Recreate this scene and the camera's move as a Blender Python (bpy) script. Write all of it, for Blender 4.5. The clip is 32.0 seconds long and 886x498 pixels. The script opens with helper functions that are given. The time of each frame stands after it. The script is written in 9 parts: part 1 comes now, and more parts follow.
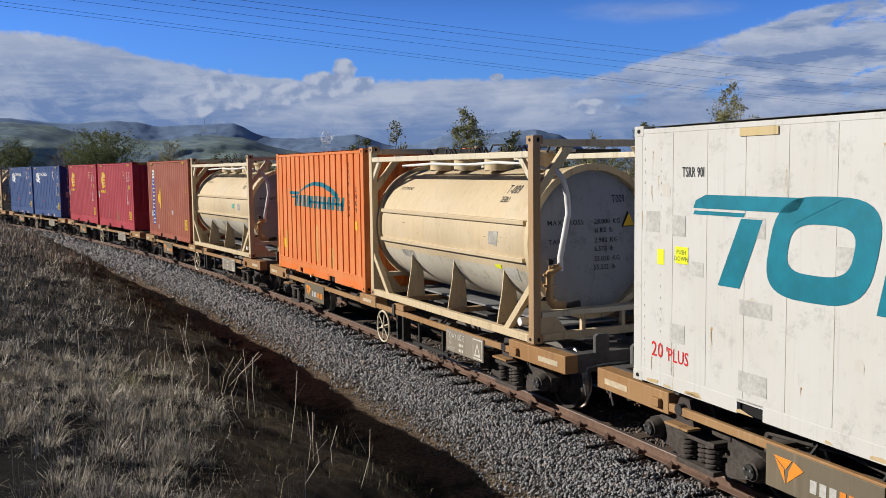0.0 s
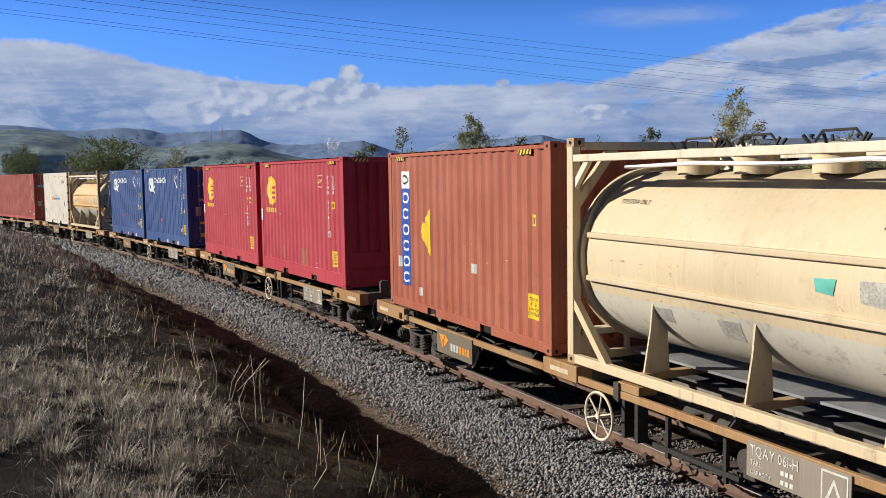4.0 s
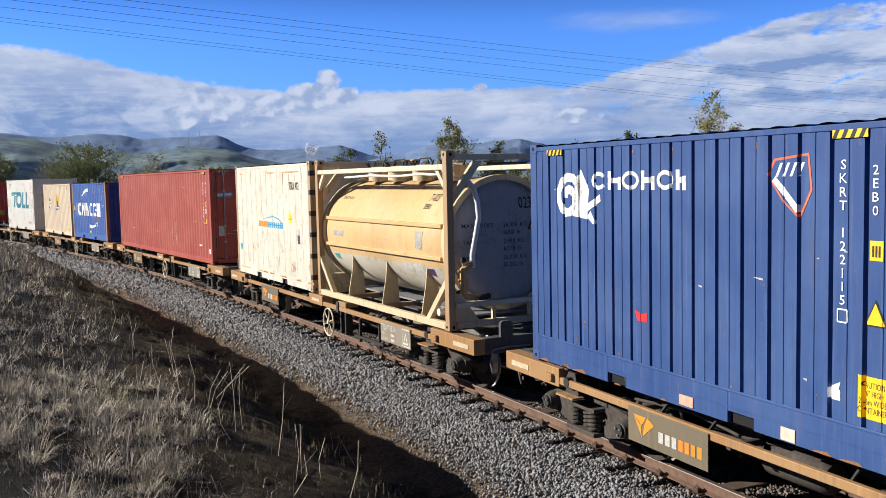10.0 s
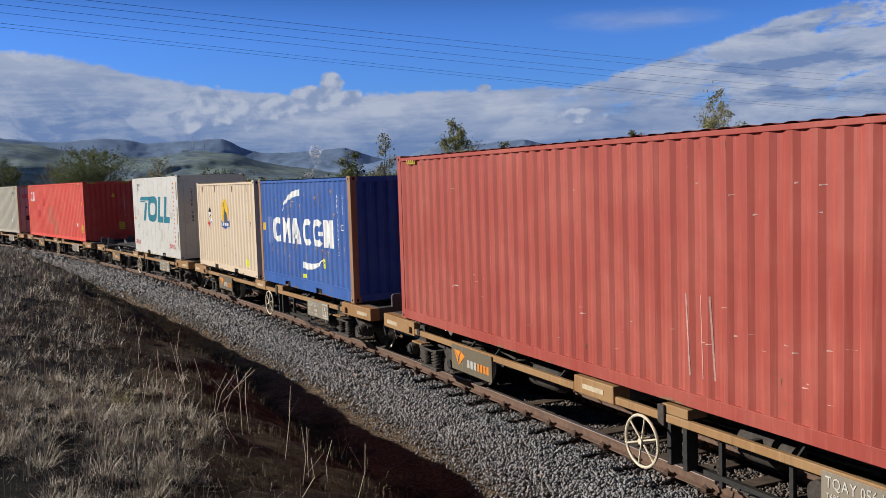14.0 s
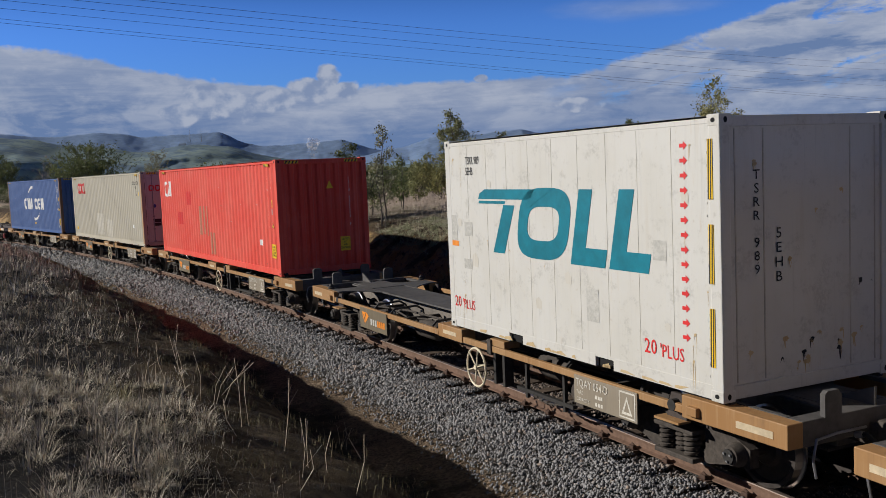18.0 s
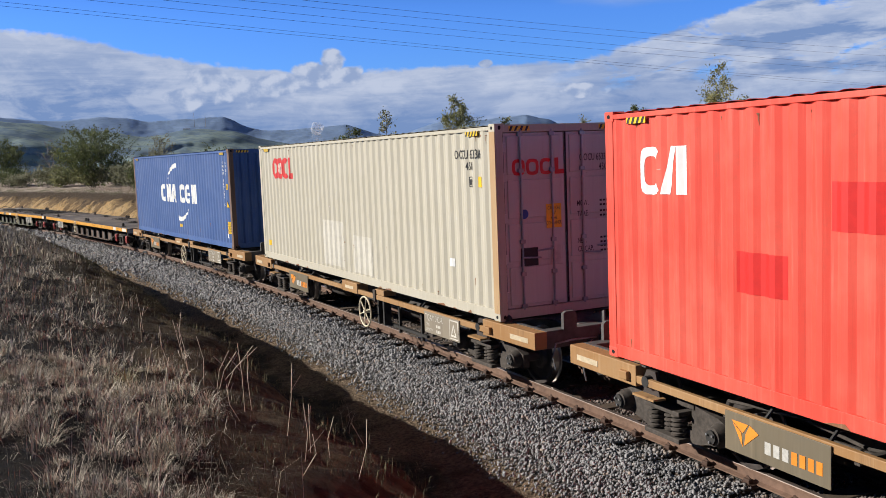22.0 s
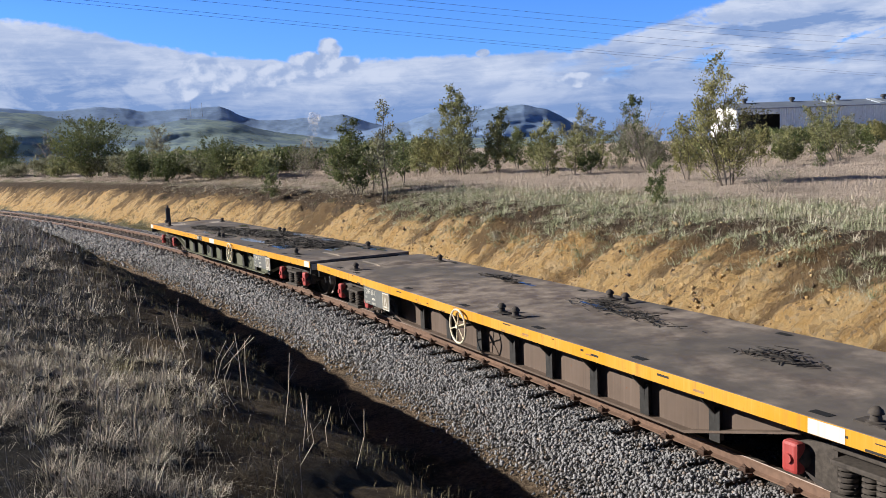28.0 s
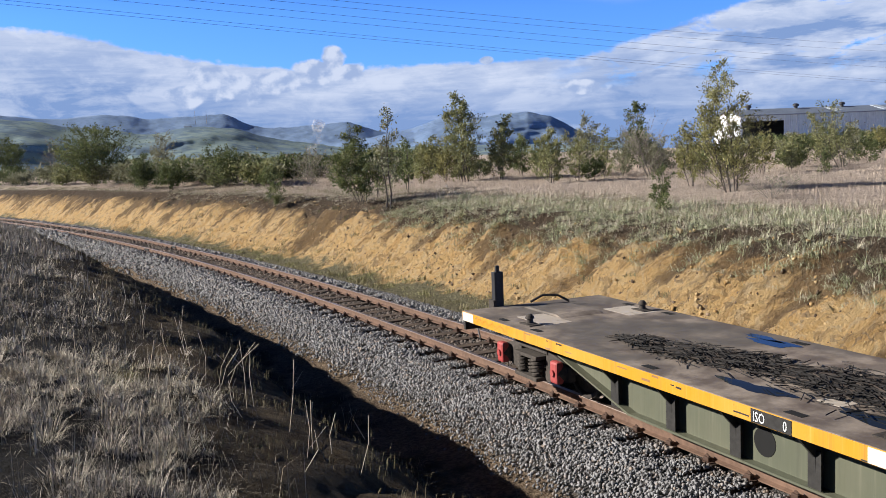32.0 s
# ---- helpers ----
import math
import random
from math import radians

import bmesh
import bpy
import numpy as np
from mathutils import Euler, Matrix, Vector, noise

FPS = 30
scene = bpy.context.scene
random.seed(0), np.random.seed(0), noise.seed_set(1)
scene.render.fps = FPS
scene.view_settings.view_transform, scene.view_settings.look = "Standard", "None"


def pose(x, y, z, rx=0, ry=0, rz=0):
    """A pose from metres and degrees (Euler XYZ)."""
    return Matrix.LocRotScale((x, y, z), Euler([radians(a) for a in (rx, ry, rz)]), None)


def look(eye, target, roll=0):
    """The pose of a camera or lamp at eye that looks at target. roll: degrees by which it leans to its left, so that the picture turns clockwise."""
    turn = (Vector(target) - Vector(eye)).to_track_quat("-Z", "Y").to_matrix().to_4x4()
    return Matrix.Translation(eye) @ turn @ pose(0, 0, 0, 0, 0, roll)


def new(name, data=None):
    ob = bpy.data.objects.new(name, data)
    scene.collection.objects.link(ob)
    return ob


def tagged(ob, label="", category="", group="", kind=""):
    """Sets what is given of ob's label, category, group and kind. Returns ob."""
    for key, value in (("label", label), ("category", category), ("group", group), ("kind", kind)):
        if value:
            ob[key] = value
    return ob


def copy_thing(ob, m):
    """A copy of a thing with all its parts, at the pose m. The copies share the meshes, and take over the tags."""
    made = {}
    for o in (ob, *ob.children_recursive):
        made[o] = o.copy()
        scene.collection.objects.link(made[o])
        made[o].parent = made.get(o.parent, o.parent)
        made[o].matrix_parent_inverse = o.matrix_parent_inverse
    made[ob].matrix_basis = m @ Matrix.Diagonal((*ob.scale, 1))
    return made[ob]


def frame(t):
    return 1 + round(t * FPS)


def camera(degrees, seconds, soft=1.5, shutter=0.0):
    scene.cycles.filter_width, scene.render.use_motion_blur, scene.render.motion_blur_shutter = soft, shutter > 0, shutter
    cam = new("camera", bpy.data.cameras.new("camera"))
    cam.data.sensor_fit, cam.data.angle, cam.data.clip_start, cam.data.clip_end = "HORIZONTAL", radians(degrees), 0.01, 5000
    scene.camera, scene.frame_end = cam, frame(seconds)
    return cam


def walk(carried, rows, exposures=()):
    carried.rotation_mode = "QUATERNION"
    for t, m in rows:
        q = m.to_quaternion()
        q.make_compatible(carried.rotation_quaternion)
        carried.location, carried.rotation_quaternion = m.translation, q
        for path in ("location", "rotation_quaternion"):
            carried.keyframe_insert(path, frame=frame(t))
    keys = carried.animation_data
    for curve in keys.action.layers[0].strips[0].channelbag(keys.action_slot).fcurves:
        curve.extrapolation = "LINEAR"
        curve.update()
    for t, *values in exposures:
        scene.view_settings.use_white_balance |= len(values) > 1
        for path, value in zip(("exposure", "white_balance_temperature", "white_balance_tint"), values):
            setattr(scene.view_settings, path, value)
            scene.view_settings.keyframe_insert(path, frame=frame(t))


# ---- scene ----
# the lens, the carried camera and the line of the track, in metres and degrees
LENS = 51.10
CAM = [
    (0.0, -0.003, -0.006, 3.448, 85.010, 0.721, -0.586),
    (0.5, -0.006, -0.001, 3.449, 85.077, 0.641, -0.663),
    (1.0, -0.008, 0.001, 3.447, 85.158, 0.762, -0.490),
    (1.5, -0.007, -0.003, 3.448, 85.276, 0.739, -0.596),
    (2.0, -0.005, -0.009, 3.447, 85.360, 0.854, -0.159),
    (2.5, -0.004, -0.012, 3.447, 85.423, 0.916, 0.031),
    (3.0, -0.001, -0.015, 3.450, 85.403, 0.949, 0.020),
    (3.5, -0.006, -0.018, 3.450, 85.379, 0.933, -0.089),
    (5.5, -0.010, -0.009, 3.446, 85.359, 0.833, -0.728),
    (6.0, -0.013, -0.008, 3.444, 85.380, 0.829, -1.038),
    (6.5, -0.016, -0.010, 3.446, 85.420, 0.766, -1.388),
    (7.0, -0.018, -0.009, 3.445, 85.416, 0.641, -1.857),
    (7.5, -0.019, -0.007, 3.447, 85.478, 0.776, -1.939),
    (8.0, -0.016, -0.010, 3.449, 85.535, 0.793, -2.034),
    (8.5, -0.016, -0.010, 3.451, 85.517, 0.858, -2.140),
    (9.0, -0.018, -0.006, 3.452, 85.554, 0.843, -2.029),
    (9.5, -0.015, -0.004, 3.452, 85.570, 0.994, -1.759),
    (10.0, -0.009, -0.007, 3.449, 85.609, 1.246, -1.522),
    (10.5, -0.007, -0.010, 3.450, 85.636, 1.280, -1.315),
    (11.0, -0.005, -0.010, 3.452, 85.610, 1.296, -1.148),
    (11.5, -0.008, -0.005, 3.452, 85.607, 1.307, -1.203),
    (12.0, -0.008, -0.001, 3.451, 85.625, 1.313, -1.176),
    (12.5, -0.006, 0.000, 3.450, 85.717, 1.383, -1.030),
    (13.0, -0.009, 0.006, 3.450, 85.723, 1.300, -1.375),
    (13.5, -0.010, 0.010, 3.448, 85.693, 1.568, -1.319),
    (15.5, -0.003, 0.012, 3.446, 85.768, 2.271, -1.180),
    (16.0, -0.000, 0.013, 3.441, 85.688, 2.425, -1.074),
    (16.5, -0.001, 0.012, 3.442, 85.608, 2.427, -1.083),
    (17.0, 0.000, 0.010, 3.443, 85.491, 2.432, -1.114),
    (17.5, 0.001, 0.004, 3.443, 85.285, 2.420, -1.156),
    (18.0, 0.005, -0.003, 3.447, 85.137, 2.421, -1.385),
    (18.5, 0.005, 0.002, 3.448, 84.945, 2.247, -1.365),
    (19.0, 0.009, 0.010, 3.447, 84.799, 2.214, -1.910),
    (19.5, 0.009, 0.013, 3.446, 84.695, 2.325, -1.789),
    (20.0, 0.008, 0.013, 3.445, 84.644, 2.323, -1.879),
    (20.5, 0.008, 0.008, 3.447, 84.436, 2.275, -1.772),
    (21.0, 0.009, 0.009, 3.448, 84.301, 2.286, -1.683),
    (21.5, 0.012, 0.009, 3.449, 84.236, 2.266, -1.566),
    (22.0, 0.012, 0.007, 3.448, 84.252, 2.232, -1.121),
    (22.5, 0.009, 0.005, 3.450, 84.231, 2.194, -0.682),
    (23.0, 0.008, -0.002, 3.450, 84.140, 2.268, -0.393),
    (23.5, 0.008, 0.002, 3.450, 84.047, 2.096, -0.714),
    (24.0, 0.009, 0.006, 3.448, 83.960, 2.096, -0.762),
    (24.5, 0.010, 0.009, 3.446, 83.906, 2.049, -1.197),
    (25.0, 0.009, 0.012, 3.447, 83.803, 2.000, -1.289),
    (25.5, 0.012, 0.009, 3.447, 83.756, 2.071, -1.133),
    (27.5, 0.013, 0.006, 3.447, 83.690, 2.197, -1.372),
    (28.0, 0.013, 0.004, 3.446, 83.620, 2.281, -1.295),
    (28.5, 0.011, 0.003, 3.446, 83.615, 2.268, -1.234),
    (29.0, 0.011, 0.004, 3.446, 83.603, 2.355, -1.143),
    (29.5, 0.007, 0.002, 3.446, 83.624, 2.341, -1.051),
    (30.0, 0.006, -0.002, 3.448, 83.654, 2.365, -0.896),
    (30.5, 0.007, -0.004, 3.446, 83.724, 2.361, -0.992),
    (31.0, 0.009, -0.005, 3.447, 83.831, 2.369, -1.009),
    (31.5, 0.011, -0.007, 3.447, 83.949, 2.321, -1.015),
    (32.0, 0.013, -0.009, 3.446, 84.064, 2.386, -1.056),
]
TRACK = (-1.0214, 20.4531, -1.11122, -0.004433, -3.217e-05, -2.523e-07)
RUN = (0.0000, 6.3656, 1.6910, -5.9908, 0.1144, 0.6762)
WAGON_AT = (111.35, 96.62, 81.78, 66.85, 52.28, 37.31, 22.53, 7.89, -6.85, -22.02, -36.89, -51.84, -68.72, -83.22)
FLOOR_Z = 0.996
EXPOSURES = ((0, 0.17), (1, 0.27), (3, 0.39), (6, 0.4), (8, 0.53), (10, 0.63), (12, 0.15), (13, 0.05), (16, 0.42), (17, 0.27), (18, -0.06), (19, 0.05), (20, 0.37), (22, 0.45), (23, 0.33), (24, 0.29), (25, 0.53), (29, 0.69), (32, 0.75))
cam = camera(LENS, 32.0, soft=0.6)
walk(cam, [(r[0], pose(*r[1:])) for r in CAM], exposures=EXPOSURES)


def track_table():
    """Points and headings of the track's middle line, by chainage, in steps of half a metre."""
    x0, y0, th, k0, k1, k2 = TRACK
    q = np.arange(-140, 60.01, 0.5)
    hd = th + k0 * q + k1 * q ** 2 / 2 + k2 * q ** 3 / 3
    dx, dy = np.cos(hd), np.sin(hd)
    X = np.concatenate([[0], np.cumsum((dx[1:] + dx[:-1]) / 4)])
    Y = np.concatenate([[0], np.cumsum((dy[1:] + dy[:-1]) / 4)])
    i = int(np.argmin(abs(q)))
    return q, X + x0 - X[i], Y + y0 - Y[i], hd


TQ, TX, TY, TH = track_table()


def on_track(q, d=0.0):
    """World x, y and heading at chainage q, d metres to the right of the way the train goes (towards the camera's bank). Straight past the table's ends."""
    q = np.asarray(q, float)
    qc = np.clip(q, TQ[0], TQ[-1])
    h = np.interp(qc, TQ, TH)
    x = np.interp(qc, TQ, TX) + (q - qc) * np.cos(h)
    y = np.interp(qc, TQ, TY) + (q - qc) * np.sin(h)
    return x + np.sin(h) * d, y - np.cos(h) * d, h


def run(t):
    """How far the train has gone at t seconds."""
    u = (t - 16) / 16
    return RUN[0] + RUN[1] * 16 * u + RUN[2] * u ** 2 + RUN[3] * u ** 3 + RUN[4] * u ** 4 + RUN[5] * u ** 5


def ride(c, t, half=5.2):
    """The pose of a wagon whose middle stands at chainage c in the train, at t seconds: x forward, y to the left, z up from the rails."""
    q = c + run(t)
    x1, y1, _ = on_track(q + half)
    x2, y2, _ = on_track(q - half)
    return pose(float(x1 + x2) / 2, float(y1 + y2) / 2, 0, 0, 0, math.degrees(math.atan2(y1 - y2, x1 - x2)))
# ---- sky and sun ----
SUN_FROM = Vector((-0.988, 0.148, 0)).normalized()
SUN_UP = radians(25)
sun = new("sun", bpy.data.lights.new("sun", "SUN"))
sun.data.energy, sun.data.angle, sun.data.color = 5.0, radians(0.53), (1.0, 0.952, 0.885)
sun.matrix_world = look((0, 0, 60), Vector((0, 0, 60)) - Vector((SUN_FROM.x * math.cos(SUN_UP), SUN_FROM.y * math.cos(SUN_UP), math.sin(SUN_UP))))


def make_world():
    w = bpy.data.worlds.new("world")
    scene.world = w
    w.use_nodes = True
    nt = w.node_tree
    nt.nodes.clear()
    N, L = nt.nodes.new, nt.links.new

    def math_(op, a, b=None, c=None):
        n = N("ShaderNodeMath")
        n.operation = op
        for i, v in enumerate((a, b, c)):
            if v is None:
                continue
            if isinstance(v, (int, float)):
                n.inputs[i].default_value = v
            else:
                L(v, n.inputs[i])
        return n.outputs[0]

    def ramp(v, a, b):
        n = N("ShaderNodeMapRange")
        n.interpolation_type = "SMOOTHSTEP"
        L(v, n.inputs[0])
        for i, s in ((1, a), (2, b)):
            if isinstance(s, (int, float)):
                n.inputs[i].default_value = s
            else:
                L(s, n.inputs[i])
        return n.outputs[0]

    def mix(f, a, b):
        n = N("ShaderNodeMix")
        n.data_type = "RGBA"
        if isinstance(f, (int, float)):
            n.inputs[0].default_value = f
        else:
            L(f, n.inputs[0])
        for i, v in ((6, a), (7, b)):
            if isinstance(v, tuple):
                n.inputs[i].default_value = (*v, 1)
            else:
                L(v, n.inputs[i])
        return n.outputs[2]

    sky = N("ShaderNodeTexSky")
    sky.sky_type, sky.sun_disc = "NISHITA", False
    sky.sun_elevation, sky.sun_rotation = SUN_UP, math.atan2(SUN_FROM.x, SUN_FROM.y)
    sky.air_density, sky.dust_density, sky.ozone_density = 1.0, 0.2, 3.0
    co = N("ShaderNodeTexCoord").outputs["Generated"]
    sep = N("ShaderNodeSeparateXYZ")
    L(co, sep.inputs[0])
    az = math_("MULTIPLY", math_("ARCTAN2", sep.outputs[0], sep.outputs[1]), 57.2958)   # degrees to the right of +y
    el = math_("MULTIPLY", math_("ARCSINE", sep.outputs[2]), 57.2958)

    def noise_(sx, sy, scale, detail=6, rough=0.55, off=0.0, dist=0.0, right=0.0, up=0.0):
        c = N("ShaderNodeCombineXYZ")
        L(math_("MULTIPLY", math_("ADD", az, right), sx), c.inputs[0])
        L(math_("MULTIPLY", math_("ADD", el, up), sy), c.inputs[1])
        c.inputs[2].default_value = off
        n = N("ShaderNodeTexNoise")
        n.inputs["Scale"].default_value, n.inputs["Detail"].default_value, n.inputs["Roughness"].default_value = scale, detail, rough
        n.inputs["Distortion"].default_value = dist
        L(c.outputs[0], n.inputs["Vector"])
        return n.outputs["Fac"]

    def bump(a0, e0, wa, we):
        """A soft round mask about an azimuth and elevation."""
        x = math_("DIVIDE", math_("SUBTRACT", az, a0), wa)
        y = math_("DIVIDE", math_("SUBTRACT", el, e0), we)
        return math_("SUBTRACT", 1.0, math_("SQRT", math_("ADD", math_("MULTIPLY", x, x), math_("MULTIPLY", y, y))))

    n1 = noise_(0.22, 0.8, 0.6, 7, 0.6, 3.1)
    n2 = noise_(1.0, 1.4, 0.9, 6, 0.6, 7.7)
    # the bank's upper edge, in degrees: high at the left, low in the middle, rising to the right
    edge = math_("ADD", 5.45, math_("MULTIPLY", ramp(az, -7.0, -24.0), 2.3))
    edge = math_("ADD", edge, math_("MULTIPLY", ramp(az, 8.0, 25.0), 3.6))
    edge = math_("SUBTRACT", edge, math_("MULTIPLY", ramp(az, 33.0, 60.0), 6.0))
    field = math_("ADD", math_("SUBTRACT", edge, el), math_("MULTIPLY", math_("SUBTRACT", n1, 0.5), 1.0))
    field = math_("ADD", field, math_("MULTIPLY", math_("SUBTRACT", n2, 0.5), 0.9))
    bank = ramp(field, -0.05, 0.32)
    # to the right it breaks up into rags with blue between them
    right = ramp(az, 6.0, 15.0)
    rags = noise_(0.30, 0.85, 0.8, 8, 0.62, 1.7, 0.5)
    broken = math_("MULTIPLY", right, ramp(el, 3.0, 4.6))
    holes = ramp(math_("ADD", rags, math_("MULTIPLY", ramp(az, 15.0, 23.0), 0.10)), 0.40, 0.53)
    bank = math_("MULTIPLY", bank, math_("SUBTRACT", 1.0, math_("MULTIPLY", broken, math_("SUBTRACT", 1.0, holes))))
    # heaped clouds that stand before the bank, lit from the left
    lumps = None
    for mask in ((-5.35, 5.85, 0.95, 1.0), (-6.3, 5.15, 1.9, 0.9), (-4.4, 5.1, 1.0, 0.7), (-12.7, 5.0, 1.35, 1.05), (-11.0, 4.35, 2.2, 1.1), (-8.8, 4.5, 2.0, 0.95), (-14.2, 3.9, 1.5, 0.8), (3.9, 5.45, 0.55, 0.35), (9.8, 3.6, 1.6, 0.5)):
        b = bump(*mask)
        lumps = b if lumps is None else math_("MAXIMUM", lumps, b)
    grain, lee = noise_(1.0, 1.2, 0.75, 5, 0.5, 5.5), noise_(1.0, 1.2, 0.75, 5, 0.5, 5.5, 0.0, 0.45, -0.25)
    puff = ramp(math_("ADD", lumps, math_("MULTIPLY", math_("SUBTRACT", grain, 0.5), 1.3)), 0.08, 0.36)
    lit = ramp(math_("SUBTRACT", lee, grain), 0.12, -0.16)
    wisp = math_("MULTIPLY", ramp(math_("ADD", bump(13.5, 9.0, 6.0, 0.9), math_("MULTIPLY", math_("SUBTRACT", n1, 0.5), 1.2)), 0.0, 0.9), 0.4)
    cover = math_("MAXIMUM", math_("MAXIMUM", bank, puff), wisp)
    # the bank: white along its top, grey blue streaks and patches lower down
    streak = noise_(0.14, 1.1, 0.8, 8, 0.62, 11.0, 0.4)
    billow = noise_(0.45, 0.9, 0.7, 7, 0.6, 15.0, 0.3)
    shade = math_("ADD", math_("MULTIPLY", ramp(field, 3.2, 0.2), 0.36), math_("MULTIPLY", ramp(streak, 0.36, 0.66), 0.42))
    shade = math_("ADD", shade, math_("MULTIPLY", ramp(billow, 0.40, 0.62), 0.34))
    shade = math_("SUBTRACT", shade, math_("MULTIPLY", math_("MULTIPLY", ramp(az, -11.0, -17.0), ramp(billow, 0.66, 0.34)), math_("MULTIPLY", ramp(el, 5.6, 4.2), 0.32)))
    shade = math_("SUBTRACT", shade, math_("MULTIPLY", ramp(el, 3.2, 1.8), 0.22))
    lens = math_("MULTIPLY", ramp(az, 9.0, 17.0), ramp(noise_(0.26, 1.25, 0.85, 7, 0.6, 21.0), 0.48, 0.62))
    lens = math_("MULTIPLY", lens, ramp(el, 3.2, 4.4))
    shade = math_("SUBTRACT", shade, math_("MULTIPLY", lens, 0.55))
    shade = math_("ADD", shade, math_("MULTIPLY", math_("MULTIPLY", ramp(az, 12.0, 22.0), ramp(el, 2.0, 4.0)), 0.25))
    shade = math_("MAXIMUM", shade, 0.0)
    front = N("ShaderNodeMix")
    L(puff, front.inputs[0])
    L(shade, front.inputs[2])
    L(math_("ADD", 0.32, math_("MULTIPLY", lit, 0.72)), front.inputs[3])
    cloud = mix(front.outputs[0], (2.0, 3.1, 5.7), (5.5, 6.2, 7.9))
    tint = N("ShaderNodeMix")
    tint.data_type, tint.blend_type = "RGBA", "MULTIPLY"
    tint.inputs[0].default_value = 1.0
    L(sky.outputs[0], tint.inputs[6])
    tint.inputs[7].default_value = (0.45, 0.86, 1.85, 1)
    deep = N("ShaderNodeMix")
    deep.data_type, deep.blend_type = "RGBA", "MULTIPLY"
    L(ramp(el, 8.0, 16.0), deep.inputs[0])
    L(tint.outputs[2], deep.inputs[6])
    deep.inputs[7].default_value = (0.09, 0.11, 0.12, 1)      # a clear winter sky deepens overhead
    out = mix(cover, deep.outputs[2], cloud)
    bg = N("ShaderNodeBackground")
    bg.inputs["Strength"].default_value = 0.069
    L(out, bg.inputs["Color"])
    L(bg.outputs[0], N("ShaderNodeOutputWorld").inputs[0])


make_world()
# ---- materials ----
MATS = {}


class Nodes:
    """Short hand for a material's node tree."""

    def __init__(self, name):
        self.m = bpy.data.materials.new(name)
        self.m.use_nodes = True
        self.t = self.m.node_tree
        self.b = self.t.nodes["Principled BSDF"]

    def n(self, kind, **kw):
        node = self.t.nodes.new(kind)
        for k, v in kw.items():
            setattr(node, k, v)
        return node

    def l(self, a, b):
        self.t.links.new(a, b)

    def put(self, sock, v):
        if isinstance(v, tuple) and len(v) == 3:
            v = (*v, 1)
        if hasattr(v, "is_linked"):
            self.l(v, sock)
        else:
            sock.default_value = v

    def obj(self):
        return self.n("ShaderNodeTexCoord").outputs["Object"]

    def noise(self, scale, detail=4, rough=0.55, vec=None, stretch=None):
        vec = vec or self.obj()
        if stretch:
            mp = self.n("ShaderNodeMapping")
            mp.inputs["Scale"].default_value = stretch
            self.l(vec, mp.inputs["Vector"])
            vec = mp.outputs[0]
        t = self.n("ShaderNodeTexNoise")
        self.l(vec, t.inputs["Vector"])
        t.inputs["Scale"].default_value, t.inputs["Detail"].default_value, t.inputs["Roughness"].default_value = scale, detail, rough
        return t.outputs["Fac"]

    def range(self, v, a, b, lo=0.0, hi=1.0):
        r = self.n("ShaderNodeMapRange")
        r.interpolation_type = "SMOOTHSTEP"
        self.l(v, r.inputs[0])
        for i, x in enumerate((a, b, lo, hi)):
            self.put(r.inputs[i + 1], x)
        return r.outputs[0]

    def mix(self, f, a, b, mode="MIX"):
        x = self.n("ShaderNodeMix", data_type="RGBA", blend_type=mode)
        self.put(x.inputs[0], f)
        self.put(x.inputs[6], a)
        self.put(x.inputs[7], b)
        return x.outputs[2]

    def math(self, op, a, b):
        x = self.n("ShaderNodeMath", operation=op)
        self.put(x.inputs[0], a)
        self.put(x.inputs[1], b)
        return x.outputs[0]

    def bump(self, h, strength=0.3, dist=0.01):
        x = self.n("ShaderNodeBump")
        x.inputs["Strength"].default_value, x.inputs["Distance"].default_value = strength, dist
        self.l(h, x.inputs["Height"])
        self.l(x.outputs[0], self.b.inputs["Normal"])

    def done(self, color, rough=0.6, metal=0.0, spec=0.5):
        self.put(self.b.inputs["Base Color"], color)
        self.put(self.b.inputs["Roughness"], rough)
        self.b.inputs["Metallic"].default_value = metal
        self.b.inputs["Specular IOR Level"].default_value = spec
        return self.m


